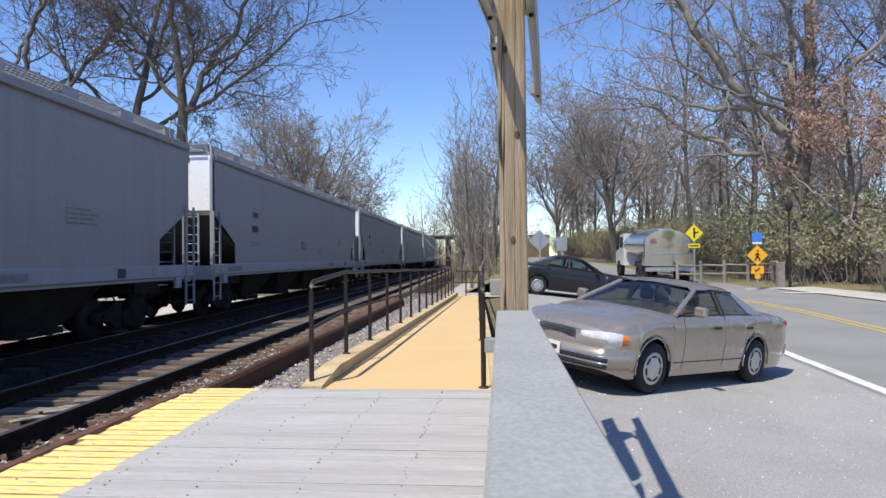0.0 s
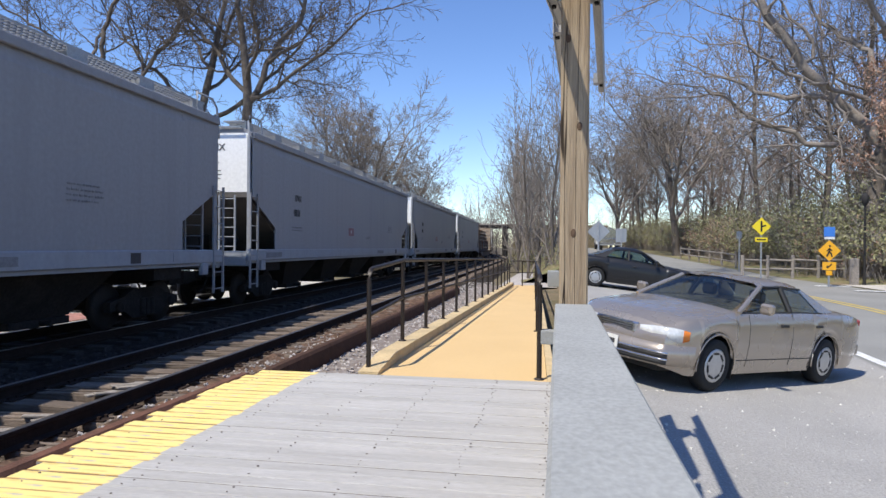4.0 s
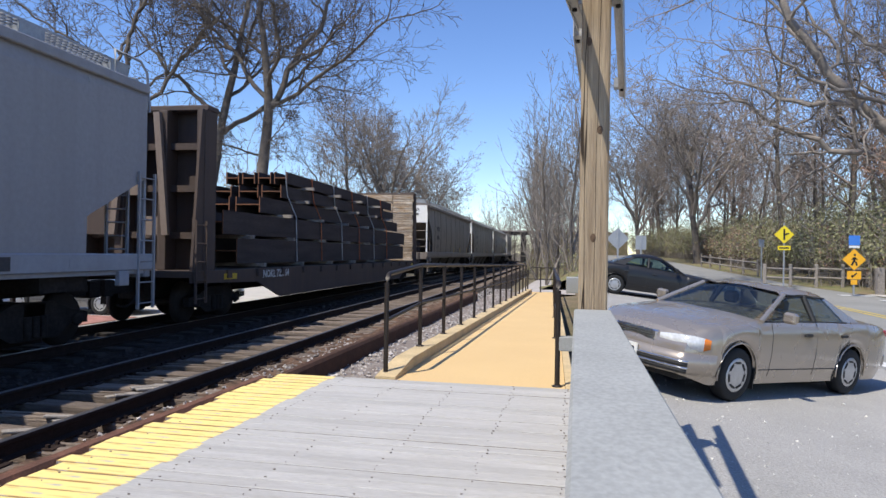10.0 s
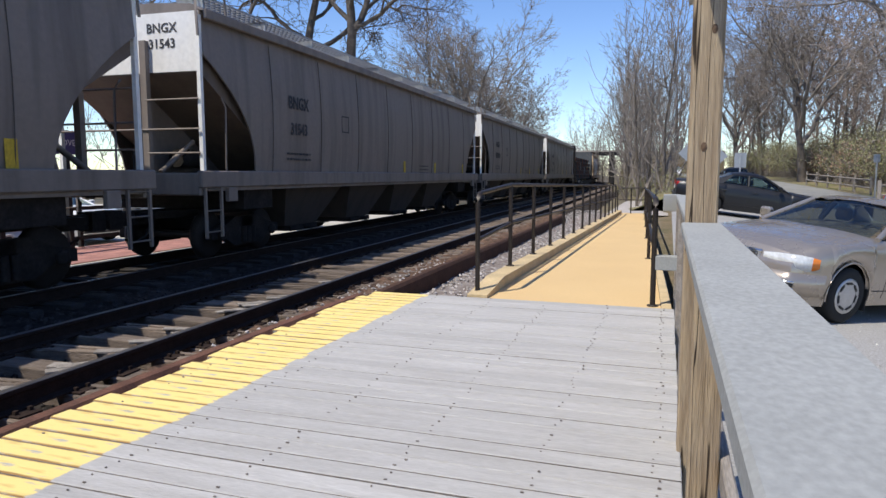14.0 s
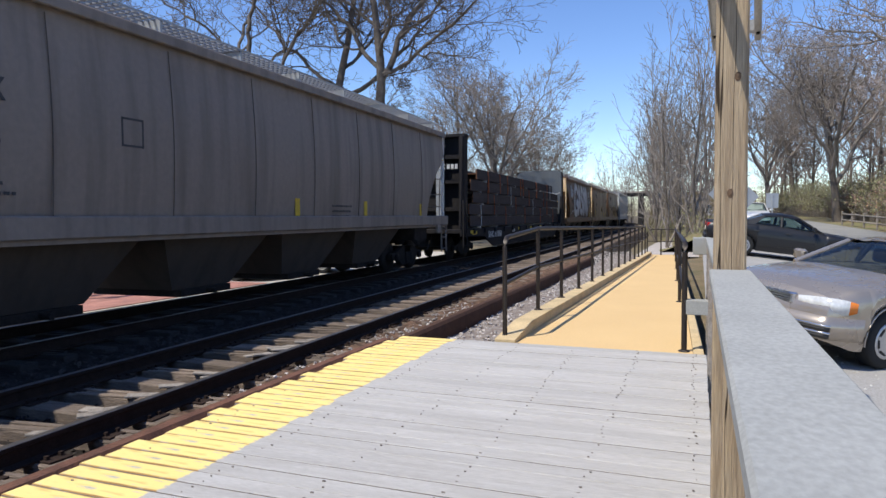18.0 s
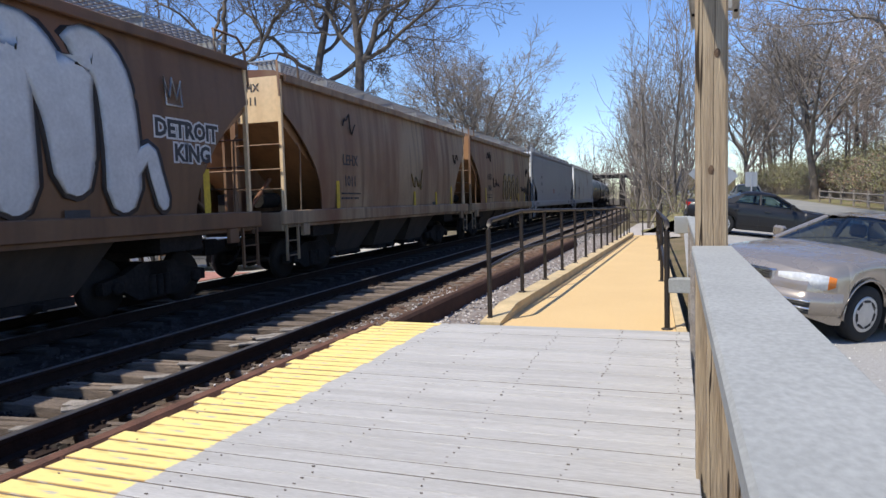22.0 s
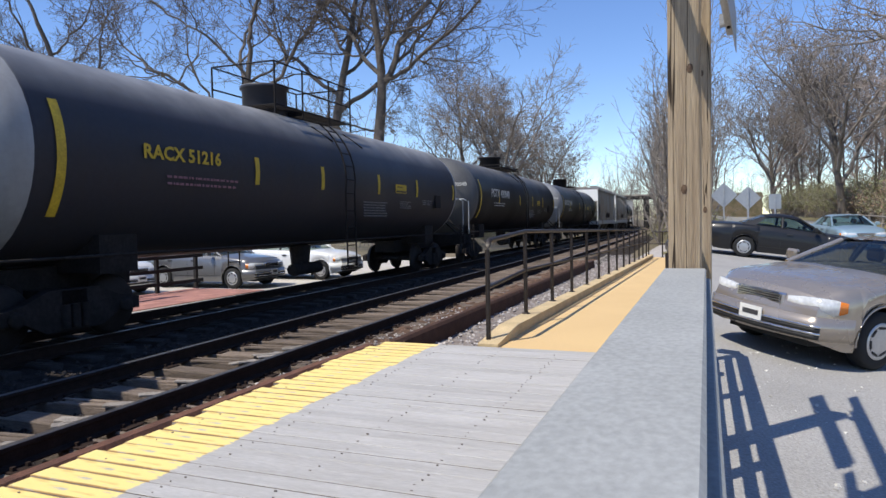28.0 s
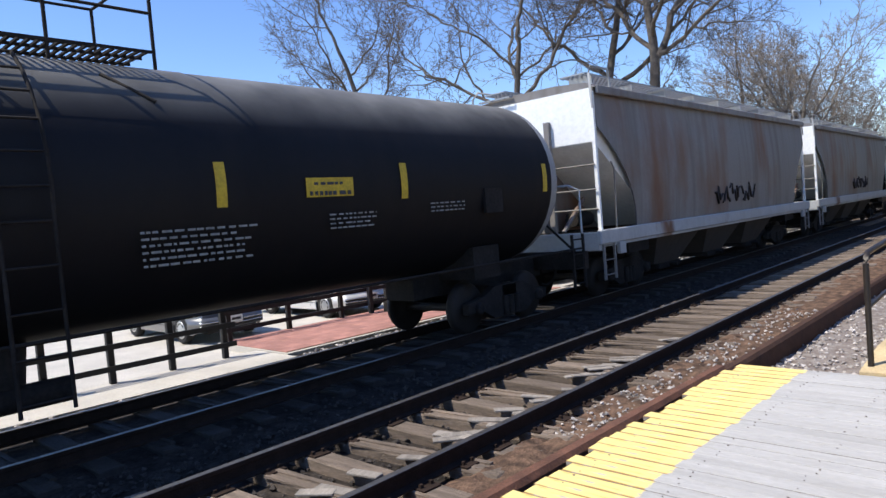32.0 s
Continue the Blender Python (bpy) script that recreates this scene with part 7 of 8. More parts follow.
# oaks beyond the railway
for o, x, y, sc, a in ((oaks[0], -20.6, 42, 1.06, 0), (oaks[1], -26.2, 43, 1.12, 0), (oaks[2], -31.8, 41, 1.3, 0), (oaks[1], -42, 38, 0.95, 150), (vase, -19.6, 70, 1.1, 40), (oaks[1], -27, 80, 0.8, 200), (vase, -20.8, 92, 0.9, 140)):
    plant(o, x, y, -0.8, sc, a)
for k in range(34):
    y = rng.uniform(66, 180)
    x = -17 - 0.029 * y - rng.uniform(0, 30) - (0 if y < 92 else (y - 92) ** 2 / 840)
    plant(thin[k % 4], x, y, -0.8, rng.uniform(0.6, 0.95), rng.uniform(0, 360))
for k in range(10):
    plant(sap[k % 3], -17.5 - 0.029 * 60 - rng.uniform(0, 9), rng.uniform(50, 100), -0.8, rng.uniform(0.7, 1.0), rng.uniform(0, 360))
# saplings between the railway and the road
for k, (x, y, sc) in enumerate(((-1.2, 38, 1.0), (-0.6, 40, 0.9), (0.3, 37, 1.05), (-2.2, 45, 1.0), (-1.0, 49, 1.1), (0.6, 44, 1.0), (-2.8, 56, 1.1), (-1.4, 60, 1.2), (0.9, 52, 1.1), (-3.6, 68, 1.3), (-2.0, 74, 1.3), (-4.5, 86, 1.5), (-3.0, 95, 1.5), (-0.5, 66, 1.2), (-5.5, 105, 1.5), (-7, 122, 1.6), (-4, 115, 1.6))):
    plant(sap[k % 3], x, y, -0.5, sc * 1.22, rng.uniform(0, 360))
# woods across the road
plant(arch, 15.6, 37, ground_z(15.6, 37) - 0.1, 1.0, 0)
for o, x, y, sc, a in ((vase, 11.5, 66, 1.05, 10), (oaks[1], 23, 54, 0.85, 180), (vase, 8.5, 92, 1.0, 330), (oaks[0], 13, 108, 0.85, 120), (oaks[0], 30, 48, 0.9, 60)):
    plant(o, x, y, ground_z(x, y) - 0.1, sc, a)
for k in range(88):
    y = rng.uniform(50, 150)
    x = road_mid(min(y, 120)) + 9 + 54 * rng.random() ** 1.3
    plant(thin[k % 4], x, y, ground_z(x, y) - 0.1, rng.uniform(0.65, 1.15), rng.uniform(0, 360))
for k in range(95):
    y = rng.uniform(60, 170)
    x = road_mid(min(y, 120)) + 22 + rng.uniform(0, 50)
    WOODS.append((x, y))
for k in range(9):
    x, y = rng.uniform(26, 60), rng.uniform(0, 34)
    plant(thin[k % 4], x, y, ground_z(x, y) - 0.1, rng.uniform(0.65, 0.95), rng.uniform(0, 360))
for k in range(40):
    y = rng.uniform(120, 260)
    x = rng.uniform(-45, 40) - (y - 92) ** 2 / 840
    plant(thin[k % 4], x, y, 0.0, rng.uniform(0.55, 0.8), rng.uniform(0, 360))

# brush along the wood's edge
def bush_rows(seed, h, count=38):
    r = random.Random(seed)
    rows = []
    for k in range(count):
        p = Vector((r.gauss(0, 1.0), r.gauss(0, 0.7), 0))
        d = Vector((r.gauss(0, 0.35), r.gauss(0, 0.35), 1)).normalized()
        rad, n = 0.018, 6
        L = h * r.uniform(0.5, 1.1)
        for i in range(n):
            d = (d + Vector((r.gauss(0, 0.16), r.gauss(0, 0.16), -0.02))).normalized()
            q = p + d * L / n
            rows.append((p, q, rad, rad * 0.8, 2))
            if i > 1:
                for _ in range(3):
                    e = (d + Vector((r.gauss(0, 0.6), r.gauss(0, 0.6), r.gauss(0.1, 0.3)))).normalized()
                    rows.append((q, q + e * r.uniform(0.25, 0.7), 0.009, 0.006, 3))
            p, rad = q, rad * 0.8
    return rows


bushes = []
for s, h, lv in ((1, 3.0, BUSH), (2, 3.8, BUSH), (3, 2.6, BUSH), (4, 3.4, BUSH), (5, 2.6, LEAFB)):
    rows = bush_rows(s, h)
    b = empty("bush", Matrix.Identity(4), "tangled budding roadside bush" if lv is BUSH else "tangled bush with dry brown leaves", "bush", "brush along the wood")
    tagged(part("brushwood", bars_mesh("brushwood", rows, TWIG, lambda l: 2 if l == 3 else 3), None, b), kind="stuff")
    rr = random.Random(s)
    tagged(part("leaves", leaves_mesh("leaves", [r[1] + Vector((rr.gauss(0, 0.12), rr.gauss(0, 0.12), rr.gauss(0, 0.12))) for r in rows if r[4] == 3 for _ in range(3)], 0.07, lv, s), None, b, "small budding leaves"), kind="stuff")
    bushes.append(b)
for k in range(120):
    y = rng.uniform(27, 122)
    x = road_mid(y) + 7.4 + abs(rng.gauss(0, 3.0))
    plant(bushes[k % 4 if k % 9 else 4], x, y, ground_z(x, y) - 0.1, rng.uniform(0.8, 1.25), rng.uniform(0, 360))
for k in range(60):
    y = rng.uniform(24, 130)
    x = road_mid(min(y, 120)) + 13 + rng.uniform(0, 32)
    plant(bushes[k % 4 if k % 9 else 4], x, y, ground_z(x, y) - 0.1, rng.uniform(1.2, 2.1), rng.uniform(0, 360))
for k in range(26):
    x, y = rng.uniform(17.5, 30), rng.uniform(12, 30)
    plant(bushes[k % 4 if k % 9 else 4], x, y, ground_z(x, y) - 0.1, rng.uniform(0.7, 1.1), rng.uniform(0, 360))
for k in range(26):
    y = rng.uniform(32, 120)
    x = rng.uniform(-2.4, 1.4) - 0.03 * (y - 32)
    plant(bushes[k % 4 if k % 9 else 4], x, y, -0.55, rng.uniform(0.3, 0.65), rng.uniform(0, 360))
for k in range(30):
    y = rng.uniform(30, 130)
    x = -15 - 0.03 * y - rng.uniform(0, 8)
    plant(bushes[k % 4 if k % 9 else 4], x, y, -0.75, rng.uniform(0.5, 1.0), rng.uniform(0, 360))

# far brush, past counting
for k in range(34):
    y = rng.uniform(45, 190)
    WOODS.append((-22 - 0.03 * y - rng.uniform(0, 26) - (0 if y < 92 else (y - 92) ** 2 / 840), y))
for k in range(80):
    y = rng.uniform(165, 240)
    WOODS.append((rng.uniform(-46, 14) - 0.12 * (y - 168), y))
far_rows, far_spots = [], []
for k, (x, y) in enumerate(WOODS):
    at = Vector((x, y, ground_z(x, y) - 0.3 if x > 0 else -0.9))
    sc = rng.uniform(1.6, 3.0)
    for p, q, a, b, lev in bush_rows(100 + k, 3.2, 16):
        far_rows.append((at + p * sc, at + q * sc, a * sc, b * sc, lev))
        if lev == 3:
            far_spots += [at + (q + Vector((rng.gauss(0, 0.15), rng.gauss(0, 0.15), rng.gauss(0, 0.15)))) * sc for _ in range(3)]
fb = tagged(part("far_brushwood", bars_mesh("far_brushwood", far_rows, TWIG, lambda l: 2 if l == 3 else 3), None), "distant tangle of bare brush in the woods", "brush", kind="stuff")
tagged(part("far_leaves", leaves_mesh("far_leaves", far_spots, 0.10, BUSH, 6), None, fb, "small budding leaves of the far brush"), kind="stuff")

# an oak that keeps its dry leaves
rows = grow(77, 9, 0.20, whorl(77, 2.2, 8.6, 10, 4.6, 0.7, 0.6), 3, 0.14, 0.02, kids=(0, 7, 6, 5))
dry = tree("oak that keeps its dry russet leaves", rows, pose(17.0, 33, ground_z(17.0, 33) - 0.1))
rr = random.Random(9)
part("leaves", leaves_mesh("leaves", [r[1] + Vector((rr.gauss(0, 0.25), rr.gauss(0, 0.25), rr.gauss(0, 0.2))) for r in rows if r[4] == 3 and rr.random() < 0.45 for _ in range(5)], 0.085, LEAFB, 4), None, dry, "dry russet leaves")

# ---- signs, fences and the road bridge ----
YSIGN = mat("yellow_sign_face", (0.80, 0.62, 0.02), 0.4, var=0.08, scale=3, fine=30, bump=0)
OSIGN = mat("amber_sign_face", (0.85, 0.42, 0.02), 0.4, var=0.08, scale=3, fine=30, bump=0)
BLUES = mat("blue_sign_face", (0.05, 0.20, 0.62), 0.4, var=0.08, scale=3, fine=30, bump=0)
SIGNB = mat("grey_sign_back", (0.36, 0.38, 0.40), 0.5, var=0.15, scale=3, fine=30, bump=0, metal=0.4)
PURPLE = mat("dark_violet_sign_face", (0.06, 0.05, 0.16), 0.5, var=0.1, scale=3, fine=30, bump=0)
BLACKW = mat("black_stained_timber", (0.02, 0.018, 0.017), 0.8, var=0.3, scale=4, fine=30, bump=0.3)
SIGNBLK = mat("black_sign_symbol", (0.015, 0.015, 0.015), 0.5, var=0.1, scale=3, fine=30, bump=0)


def diamond(s, y0, y1, z):
    return Sh().prism([(0, z - s), (s, z), (0, z + s), (-s, z)], y0, y1, "y")


def sign(name, label, x, y, zg, turn=0):
    return empty(name, pose(x, y, zg, 0, 0, turn), label, "road sign")


def strip(sh, pts, w, y):
    for (a, b), (c, d) in zip(pts, pts[1:]):
        n = Vector((-(d - b), c - a)).normalized() * w
        sh.add([(a + n.x, y, b + n.y), (c + n.x, y, d + n.y), (c - n.x, y, d - n.y), (a - n.x, y, b - n.y)], [(0, 1, 2, 3)])
        sh.add([(a + n.x, y + 0.004, b + n.y), (c + n.x, y + 0.004, d + n.y), (c - n.x, y + 0.004, d - n.y), (a - n.x, y + 0.004, b - n.y)], [(3, 2, 1, 0)])
    return sh


g = ground_z(9.7, 33)
s1 = sign("warning_sign", "yellow diamond side-road warning sign on a post", 9.7, 33, g)
part("post", Sh().box(-0.03, 0.03, 0.012, 0.06, -0.2, 2.95 - g), GALV, s1)
face = part("sign_face", diamond(0.42, -0.004, 0.004, 2.41 - g), YSIGN, s1)
part("symbol", strip(strip(Sh(), [(0.0, 2.16 - g), (0.0, 2.66 - g)], 0.04, -0.010), [(0.0, 2.40 - g), (0.2, 2.46 - g)], 0.035, -0.010), SIGNBLK, face)
part("plate", Sh().box(-0.27, 0.27, -0.004, 0.004, 1.70 - g, 1.90 - g), YSIGN, s1)
part("plate_lettering", Sh().box(-0.2, 0.2, -0.010, -0.006, 1.77 - g, 1.83 - g), SIGNBLK, s1)

g = ground_z(11.5, 30)
s2 = sign("crossing_sign", "amber walking-crossing sign with a blue panel above", 11.5, 30, g)
part("post", Sh().box(-0.03, 0.03, 0.012, 0.06, -0.2, 2.35 - g), GALV, s2)
part("sign_face", diamond(0.44, -0.004, 0.004, 1.32 - g), OSIGN, s2)
sy = Sh()
z = 1.32 - g
strip(sy, [(0.02, z + 0.10), (0.0, z - 0.04), (-0.10, z - 0.24)], 0.035, -0.010)
strip(sy, [(0.0, z - 0.04), (0.08, z - 0.14), (0.10, z - 0.25)], 0.030, -0.010)
strip(sy, [(-0.10, z - 0.02), (0.0, z + 0.09), (0.11, z - 0.01)], 0.022, -0.010)
sy.add([(0.02 + 0.045 * math.cos(a), -0.010, z + 0.19 + 0.045 * math.sin(a)) for a in span(0, 5.7, 0.7)], [tuple(range(len(span(0, 5.7, 0.7))))])
part("symbol", sy, SIGNBLK, s2)
part("arrow_plate", Sh().box(-0.26, 0.26, -0.004, 0.004, 0.52 - g, 0.85 - g), OSIGN, s2)
part("arrow", strip(Sh(), [(0.1, 0.77 - g), (-0.08, 0.60 - g), (-0.08, 0.70 - g)], 0.025, -0.010), SIGNBLK, s2)
part("blue_panel", Sh().box(-0.21, 0.21, -0.004, 0.004, 1.90 - g, 2.30 - g), BLUES, s2)
part("panel_foot", Sh().box(-0.20, 0.20, -0.004, 0.004, 1.80 - g, 1.885 - g), PLATE, s2)
part("small_plate", Sh().box(-0.12, 0.12, -0.004, 0.004, 0.30 - g, 0.50 - g), OSIGN, s2)

for x, y, zc, s, shape, lab in ((2.23, 31.0, 2.09, 0.50, "d", "diamond road sign seen from its grey back"), (3.68, 36.0, 2.02, 0.36, "s", "square road sign seen from its grey back"), (1.41, 36.0, 2.39, 0.62, "d", "large diamond road sign seen from its grey back"), (10.5, 40, 2.15, 0.2, "s", "small road sign on a thin post")):
    g = ground_z(x, y)
    e = sign("road_sign", lab, x, y, g)
    part("post", Sh().box(-0.035, 0.035, -0.05, -0.006, -0.2, zc + s * 0.8 - g), GALV, e)
    part("sign_panel", diamond(s, -0.004, 0.004, zc - g) if shape == "d" else Sh().box(-s * 0.75, s * 0.75, -0.004, 0.004, zc - s - g, zc + s - g, None, 0.001), SIGNB, e)

g = ground_z(13.25, 31)
lp = empty("lamp_post", pose(13.25, 31, g), "slim black lamp post by the pavement", "lamp post")
part("pole", Sh().tube([(0, 0, -0.1), (0, 0, 0.5), (0, 0, 3.3 - g)], [0.09, 0.055, 0.045], 8), BLACKW, lp)
part("lantern", Sh().turn([(3.25 - g, 0.06), (3.35 - g, 0.13), (3.65 - g, 0.17), (3.72 - g, 0.10), (3.8 - g, 0.02)], (0, 0, 0), "z", 8), BLACKW, lp)
pb = empty("timber_bollard", pose(12.86, 31, ground_z(12.86, 31)), "stout weathered timber bollard", "bollard")
part("bollard", Sh().box(-0.14, 0.14, -0.14, 0.14, -0.1, 1.15, None, 0.02), OLDWOOD, pb)

fence = empty("split_rail_fence", pose(9.5, 34.6, 0), "weathered split-rail timber fence along the verge", "fence")
pts = [(9.3 + 1.25 * i, 34.6 + 0.35 * i - 0.12 * max(0, i - 2) ** 1.4) for i in range(5)]
for i, (x, y) in enumerate(pts):
    g = ground_z(x, y)
    part("post", Sh().box(x - 9.5 - 0.07, x - 9.5 + 0.07, y - 34.6 - 0.07, y - 34.6 + 0.07, g - 0.2, g + 1.12, None, 0.02), OLDWOOD, fence)
    if i:
        a, b = pts[i - 1]
        for h in (0.45, 0.88):
            part("rail", Sh().tube([(a - 9.5, b - 34.6, ground_z(a, b) + h + 0.03), ((a + x) / 2 - 9.5, (b + y) / 2 - 34.6, (ground_z(a, b) + g) / 2 + h), (x - 9.5, y - 34.6, g + h - 0.03)], 0.055, 5), OLDWOOD, fence)
fb = empty("split_rail_fence", pose(6, 44, 0), "weathered split-rail timber fence at the wood's edge", "fence")
for i in range(6):
    x, y = road_mid(44 + 3 * i) + 4.6, 44 + 3 * i
    g = ground_z(x, y)
    part("post", Sh().box(x - 6 - 0.06, x - 6 + 0.06, y - 44 - 0.06, y - 44 + 0.06, g - 0.2, g + 1.05, None, 0.02), OLDWOOD, fb)
    if i:
        for h in (0.4, 0.85):
            part("rail", Sh().tube([(px - 6, py - 44, pg + h), (x - 6, y - 44, g + h)], 0.05, 5), OLDWOOD, fb)
    px, py, pg = x, y, g

# bridge that carries a road over the railway
bridge = empty("road_bridge", pose(-15, 150, 0), "dark steel road bridge over the railway", "bridge")
part("deck_beam", Sh().box(-16, 5.2, -2.5, 2.5, 5.55, 6.25), STEELD, bridge, "dark steel girder")
part("deck", Sh().box(-17, 6.0, -3.0, 3.0, 6.26, 6.55), CONC, bridge)
for i in range(19):
    part("railing_post", Sh().box(-16 + i * 1.2, -15.9 + i * 1.2, -2.95, -2.85, 6.56, 7.5), GALV, bridge)
for z in (7.0, 7.45):
    part("railing_bar", Sh().box(-16.5, 5.8, -2.93, -2.87, z, z + 0.07), GALV, bridge)
for x in (3.7, -14.5):
    part("pier", Sh().box(x - 0.45, x + 0.45, -2.2, -1.4, -0.9, 5.55), STEELD, bridge)
    part("pier", Sh().box(x - 0.45, x + 0.45, 1.4, 2.2, -0.9, 5.55), STEELD, bridge)
part("abutment", Sh().prism([(5.6, -0.9), (26, -0.9), (26, 6.2), (9, 6.2), (5.6, 2.0)], -3.2, 3.2, "y"), SOIL, bridge, "earth bank at the bridge end")
part("abutment", Sh().prism([(-17, -0.9), (-17, 2.0), (-20, 6.2), (-40, 6.2), (-40, -0.9)], -3.2, 3.2, "y"), SOIL, bridge, "earth bank at the bridge end")

# platform and yard beyond the railway
low = tagged(part("far_platform", Sh().box(-11.5, -10.15, -20, 6.4, -0.75, -0.46), CONC), "low cream concrete platform beyond the railway", "platform", kind="structure")
fp = tagged(part("far_platform", Sh().box(-13.05, -10.45, 6.404, 15.5, -0.75, -0.44), CONC), "brick-paved platform beyond the railway", "platform", kind="structure")
yard = sheet("far_yard", span(-40, -11.2, 4), span(-20, 34, 3), lambda x, y: -0.56, CONC)
tagged(yard, "sunlit pale yard beyond the railway", "yard")
for fx, y0, n, gap, zf, lab in ((-11.42, -8.0, 15, 0.98, -0.46, "black timber post and rail fence behind the low platform"), (-12.9, 6.6, 7, 1.45, -0.44, "black timber post and rail fence behind the paved platform")):
    ff = empty("black_rail_fence", pose(fx, y0, zf), lab, "fence")
    for i in range(n):
        part("post", Sh().box(-0.05, 0.05, gap * i - 0.05, gap * i + 0.05, 0.0, 1.12, None, 0.01), BLACKW, ff)
    for z in (0.25, 0.6, 0.95):
        part("rail", Sh().box(0.055, 0.09, -0.2, gap * (n - 1) + 0.2, z - 0.045, z + 0.045), BLACKW, ff)
st = empty("station_sign", pose(-12.7, 11.1, -0.44), "dark violet station name board on two posts", "sign")
for y in (-0.85, 0.85):
    part("post", Sh().box(-0.05, 0.05, y - 0.05, y + 0.05, 0, 2.75), BLACKW, st)
part("board", Sh().box(0.055, 0.09, -1.15, 1.15, 2.2, 2.72, None, 0.005), PURPLE, st)
words("WASHINGTON GROVE", 0.20, PLATE, st, Matrix.Translation((0.094, 0, 2.40)) @ TXT)
brk = Sh().box(0, 0.30, 0, 0.30, 0, 0.02, None, 0.004).mesh("paver", BRICK)
for i in range(29):
    for j in range(8):
        p = part("paver", brk, None, fp)
        p.location = (-12.98 + 0.303 * j, 6.45 + 0.304 * i, -0.44)

# ---- planks, sleepers and stones ----
def plank_paint():
    """Weathered plank with the yellow edge paint, worn ragged where it ends."""
    m = DECK.copy()
    m.name = "plank_with_yellow_edge"
    n, l = m.node_tree.nodes, m.node_tree.links
    b = n["Principled BSDF"]
    old = b.inputs["Base Color"].links[0].from_socket
    tc, sx, oi = n.new("ShaderNodeTexCoord"), n.new("ShaderNodeSeparateXYZ"), n.new("ShaderNodeObjectInfo")
    l.new(tc.outputs["Object"], sx.inputs[0])
    nz = n.new("ShaderNodeTexNoise")
    nz.inputs["Scale"].default_value, nz.inputs["Detail"].default_value = 14, 6
    l.new(tc.outputs["Object"], nz.inputs["Vector"])
    mr = n.new("ShaderNodeMapRange")
    mr.inputs[3].default_value, mr.inputs[4].default_value = -0.022, 0.022
    l.new(oi.outputs["Random"], mr.inputs[0])
    a1, a2, lt = n.new("ShaderNodeMath"), n.new("ShaderNodeMath"), n.new("ShaderNodeMapRange")
    l.new(sx.outputs[0], a1.inputs[0])
    l.new(mr.outputs[0], a1.inputs[1])
    a2.operation = "MULTIPLY_ADD"
    l.new(nz.outputs["Fac"], a2.inputs[0])
    a2.inputs[1].default_value = 0.07
    l.new(a1.outputs[0], a2.inputs[2])
    lt.inputs[1].default_value, lt.inputs[2].default_value = 0.640, 0.625
    l.new(a2.outputs[0], lt.inputs[0])
    wear, wr, mul = n.new("ShaderNodeTexNoise"), n.new("ShaderNodeMapRange"), n.new("ShaderNodeMath")
    wear.inputs["Scale"].default_value, wear.inputs["Detail"].default_value = 9, 8
    mp = n.new("ShaderNodeMapping")
    mp.inputs["Scale"].default_value = (0.5, 2.5, 1)
    l.new(tc.outputs["Object"], mp.inputs["Vector"])
    l.new(mp.outputs[0], wear.inputs["Vector"])
    wr.inputs[1].default_value, wr.inputs[2].default_value = 0.34, 0.42
    l.new(wear.outputs["Fac"], wr.inputs[0])
    mul.operation = "MULTIPLY"
    l.new(lt.outputs[0], mul.inputs[0])
    l.new(wr.outputs[0], mul.inputs[1])
    mx = n.new("ShaderNodeMix")
    mx.data_type = "RGBA"
    mx.inputs[7].default_value = (0.74, 0.56, 0.16, 1)
    l.new(mul.outputs[0], mx.inputs[0])
    st, sr, sm = n.new("ShaderNodeTexNoise"), n.new("ShaderNodeMapRange"), n.new("ShaderNodeMix")
    st.inputs["Scale"].default_value, st.inputs["Detail"].default_value = 5, 8
    l.new(mp.outputs[0], st.inputs["Vector"])
    sr.inputs[1].default_value, sr.inputs[2].default_value = 0.53, 0.70
    sr.inputs[4].default_value = 0.8
    l.new(st.outputs["Fac"], sr.inputs[0])
    sm.data_type = "RGBA"
    sm.inputs[6].default_value, sm.inputs[7].default_value = (0.86, 0.66, 0.235, 1), (0.50, 0.28, 0.08, 1)
    l.new(sr.outputs[0], sm.inputs[0])
    # brown dirt along the edges of each plank
    rim_lo, rim, rim_n, rim_c, rim_m = n.new("ShaderNodeMath"), n.new("ShaderNodeMath"), n.new("ShaderNodeMath"), n.new("ShaderNodeMapRange"), n.new("ShaderNodeMix")
    rim_lo.operation, rim.operation, rim_n.operation = "SUBTRACT", "ABSOLUTE", "MULTIPLY_ADD"
    rim_lo.inputs[1].default_value = 0.0717
    l.new(sx.outputs[1], rim_lo.inputs[0])
    l.new(rim_lo.outputs[0], rim.inputs[0])
    rim_n.inputs[1].default_value = 0.022
    l.new(wear.outputs["Fac"], rim_n.inputs[0])
    l.new(rim.outputs[0], rim_n.inputs[2])
    rim_c.inputs[1].default_value, rim_c.inputs[2].default_value, rim_c.inputs[4].default_value = 0.0655, 0.0755, 0.9
    l.new(rim_n.outputs[0], rim_c.inputs[0])
    rim_m.data_type = "RGBA"
    rim_m.inputs[7].default_value = (0.27, 0.13, 0.04, 1)
    l.new(rim_c.outputs[0], rim_m.inputs[0])
    l.new(sm.outputs[2], rim_m.inputs[6])
    l.new(rim_m.outputs[2], mx.inputs[7])
    l.new(old, mx.inputs[6])
    l.new(mx.outputs[2], b.inputs["Base Color"])
    return m


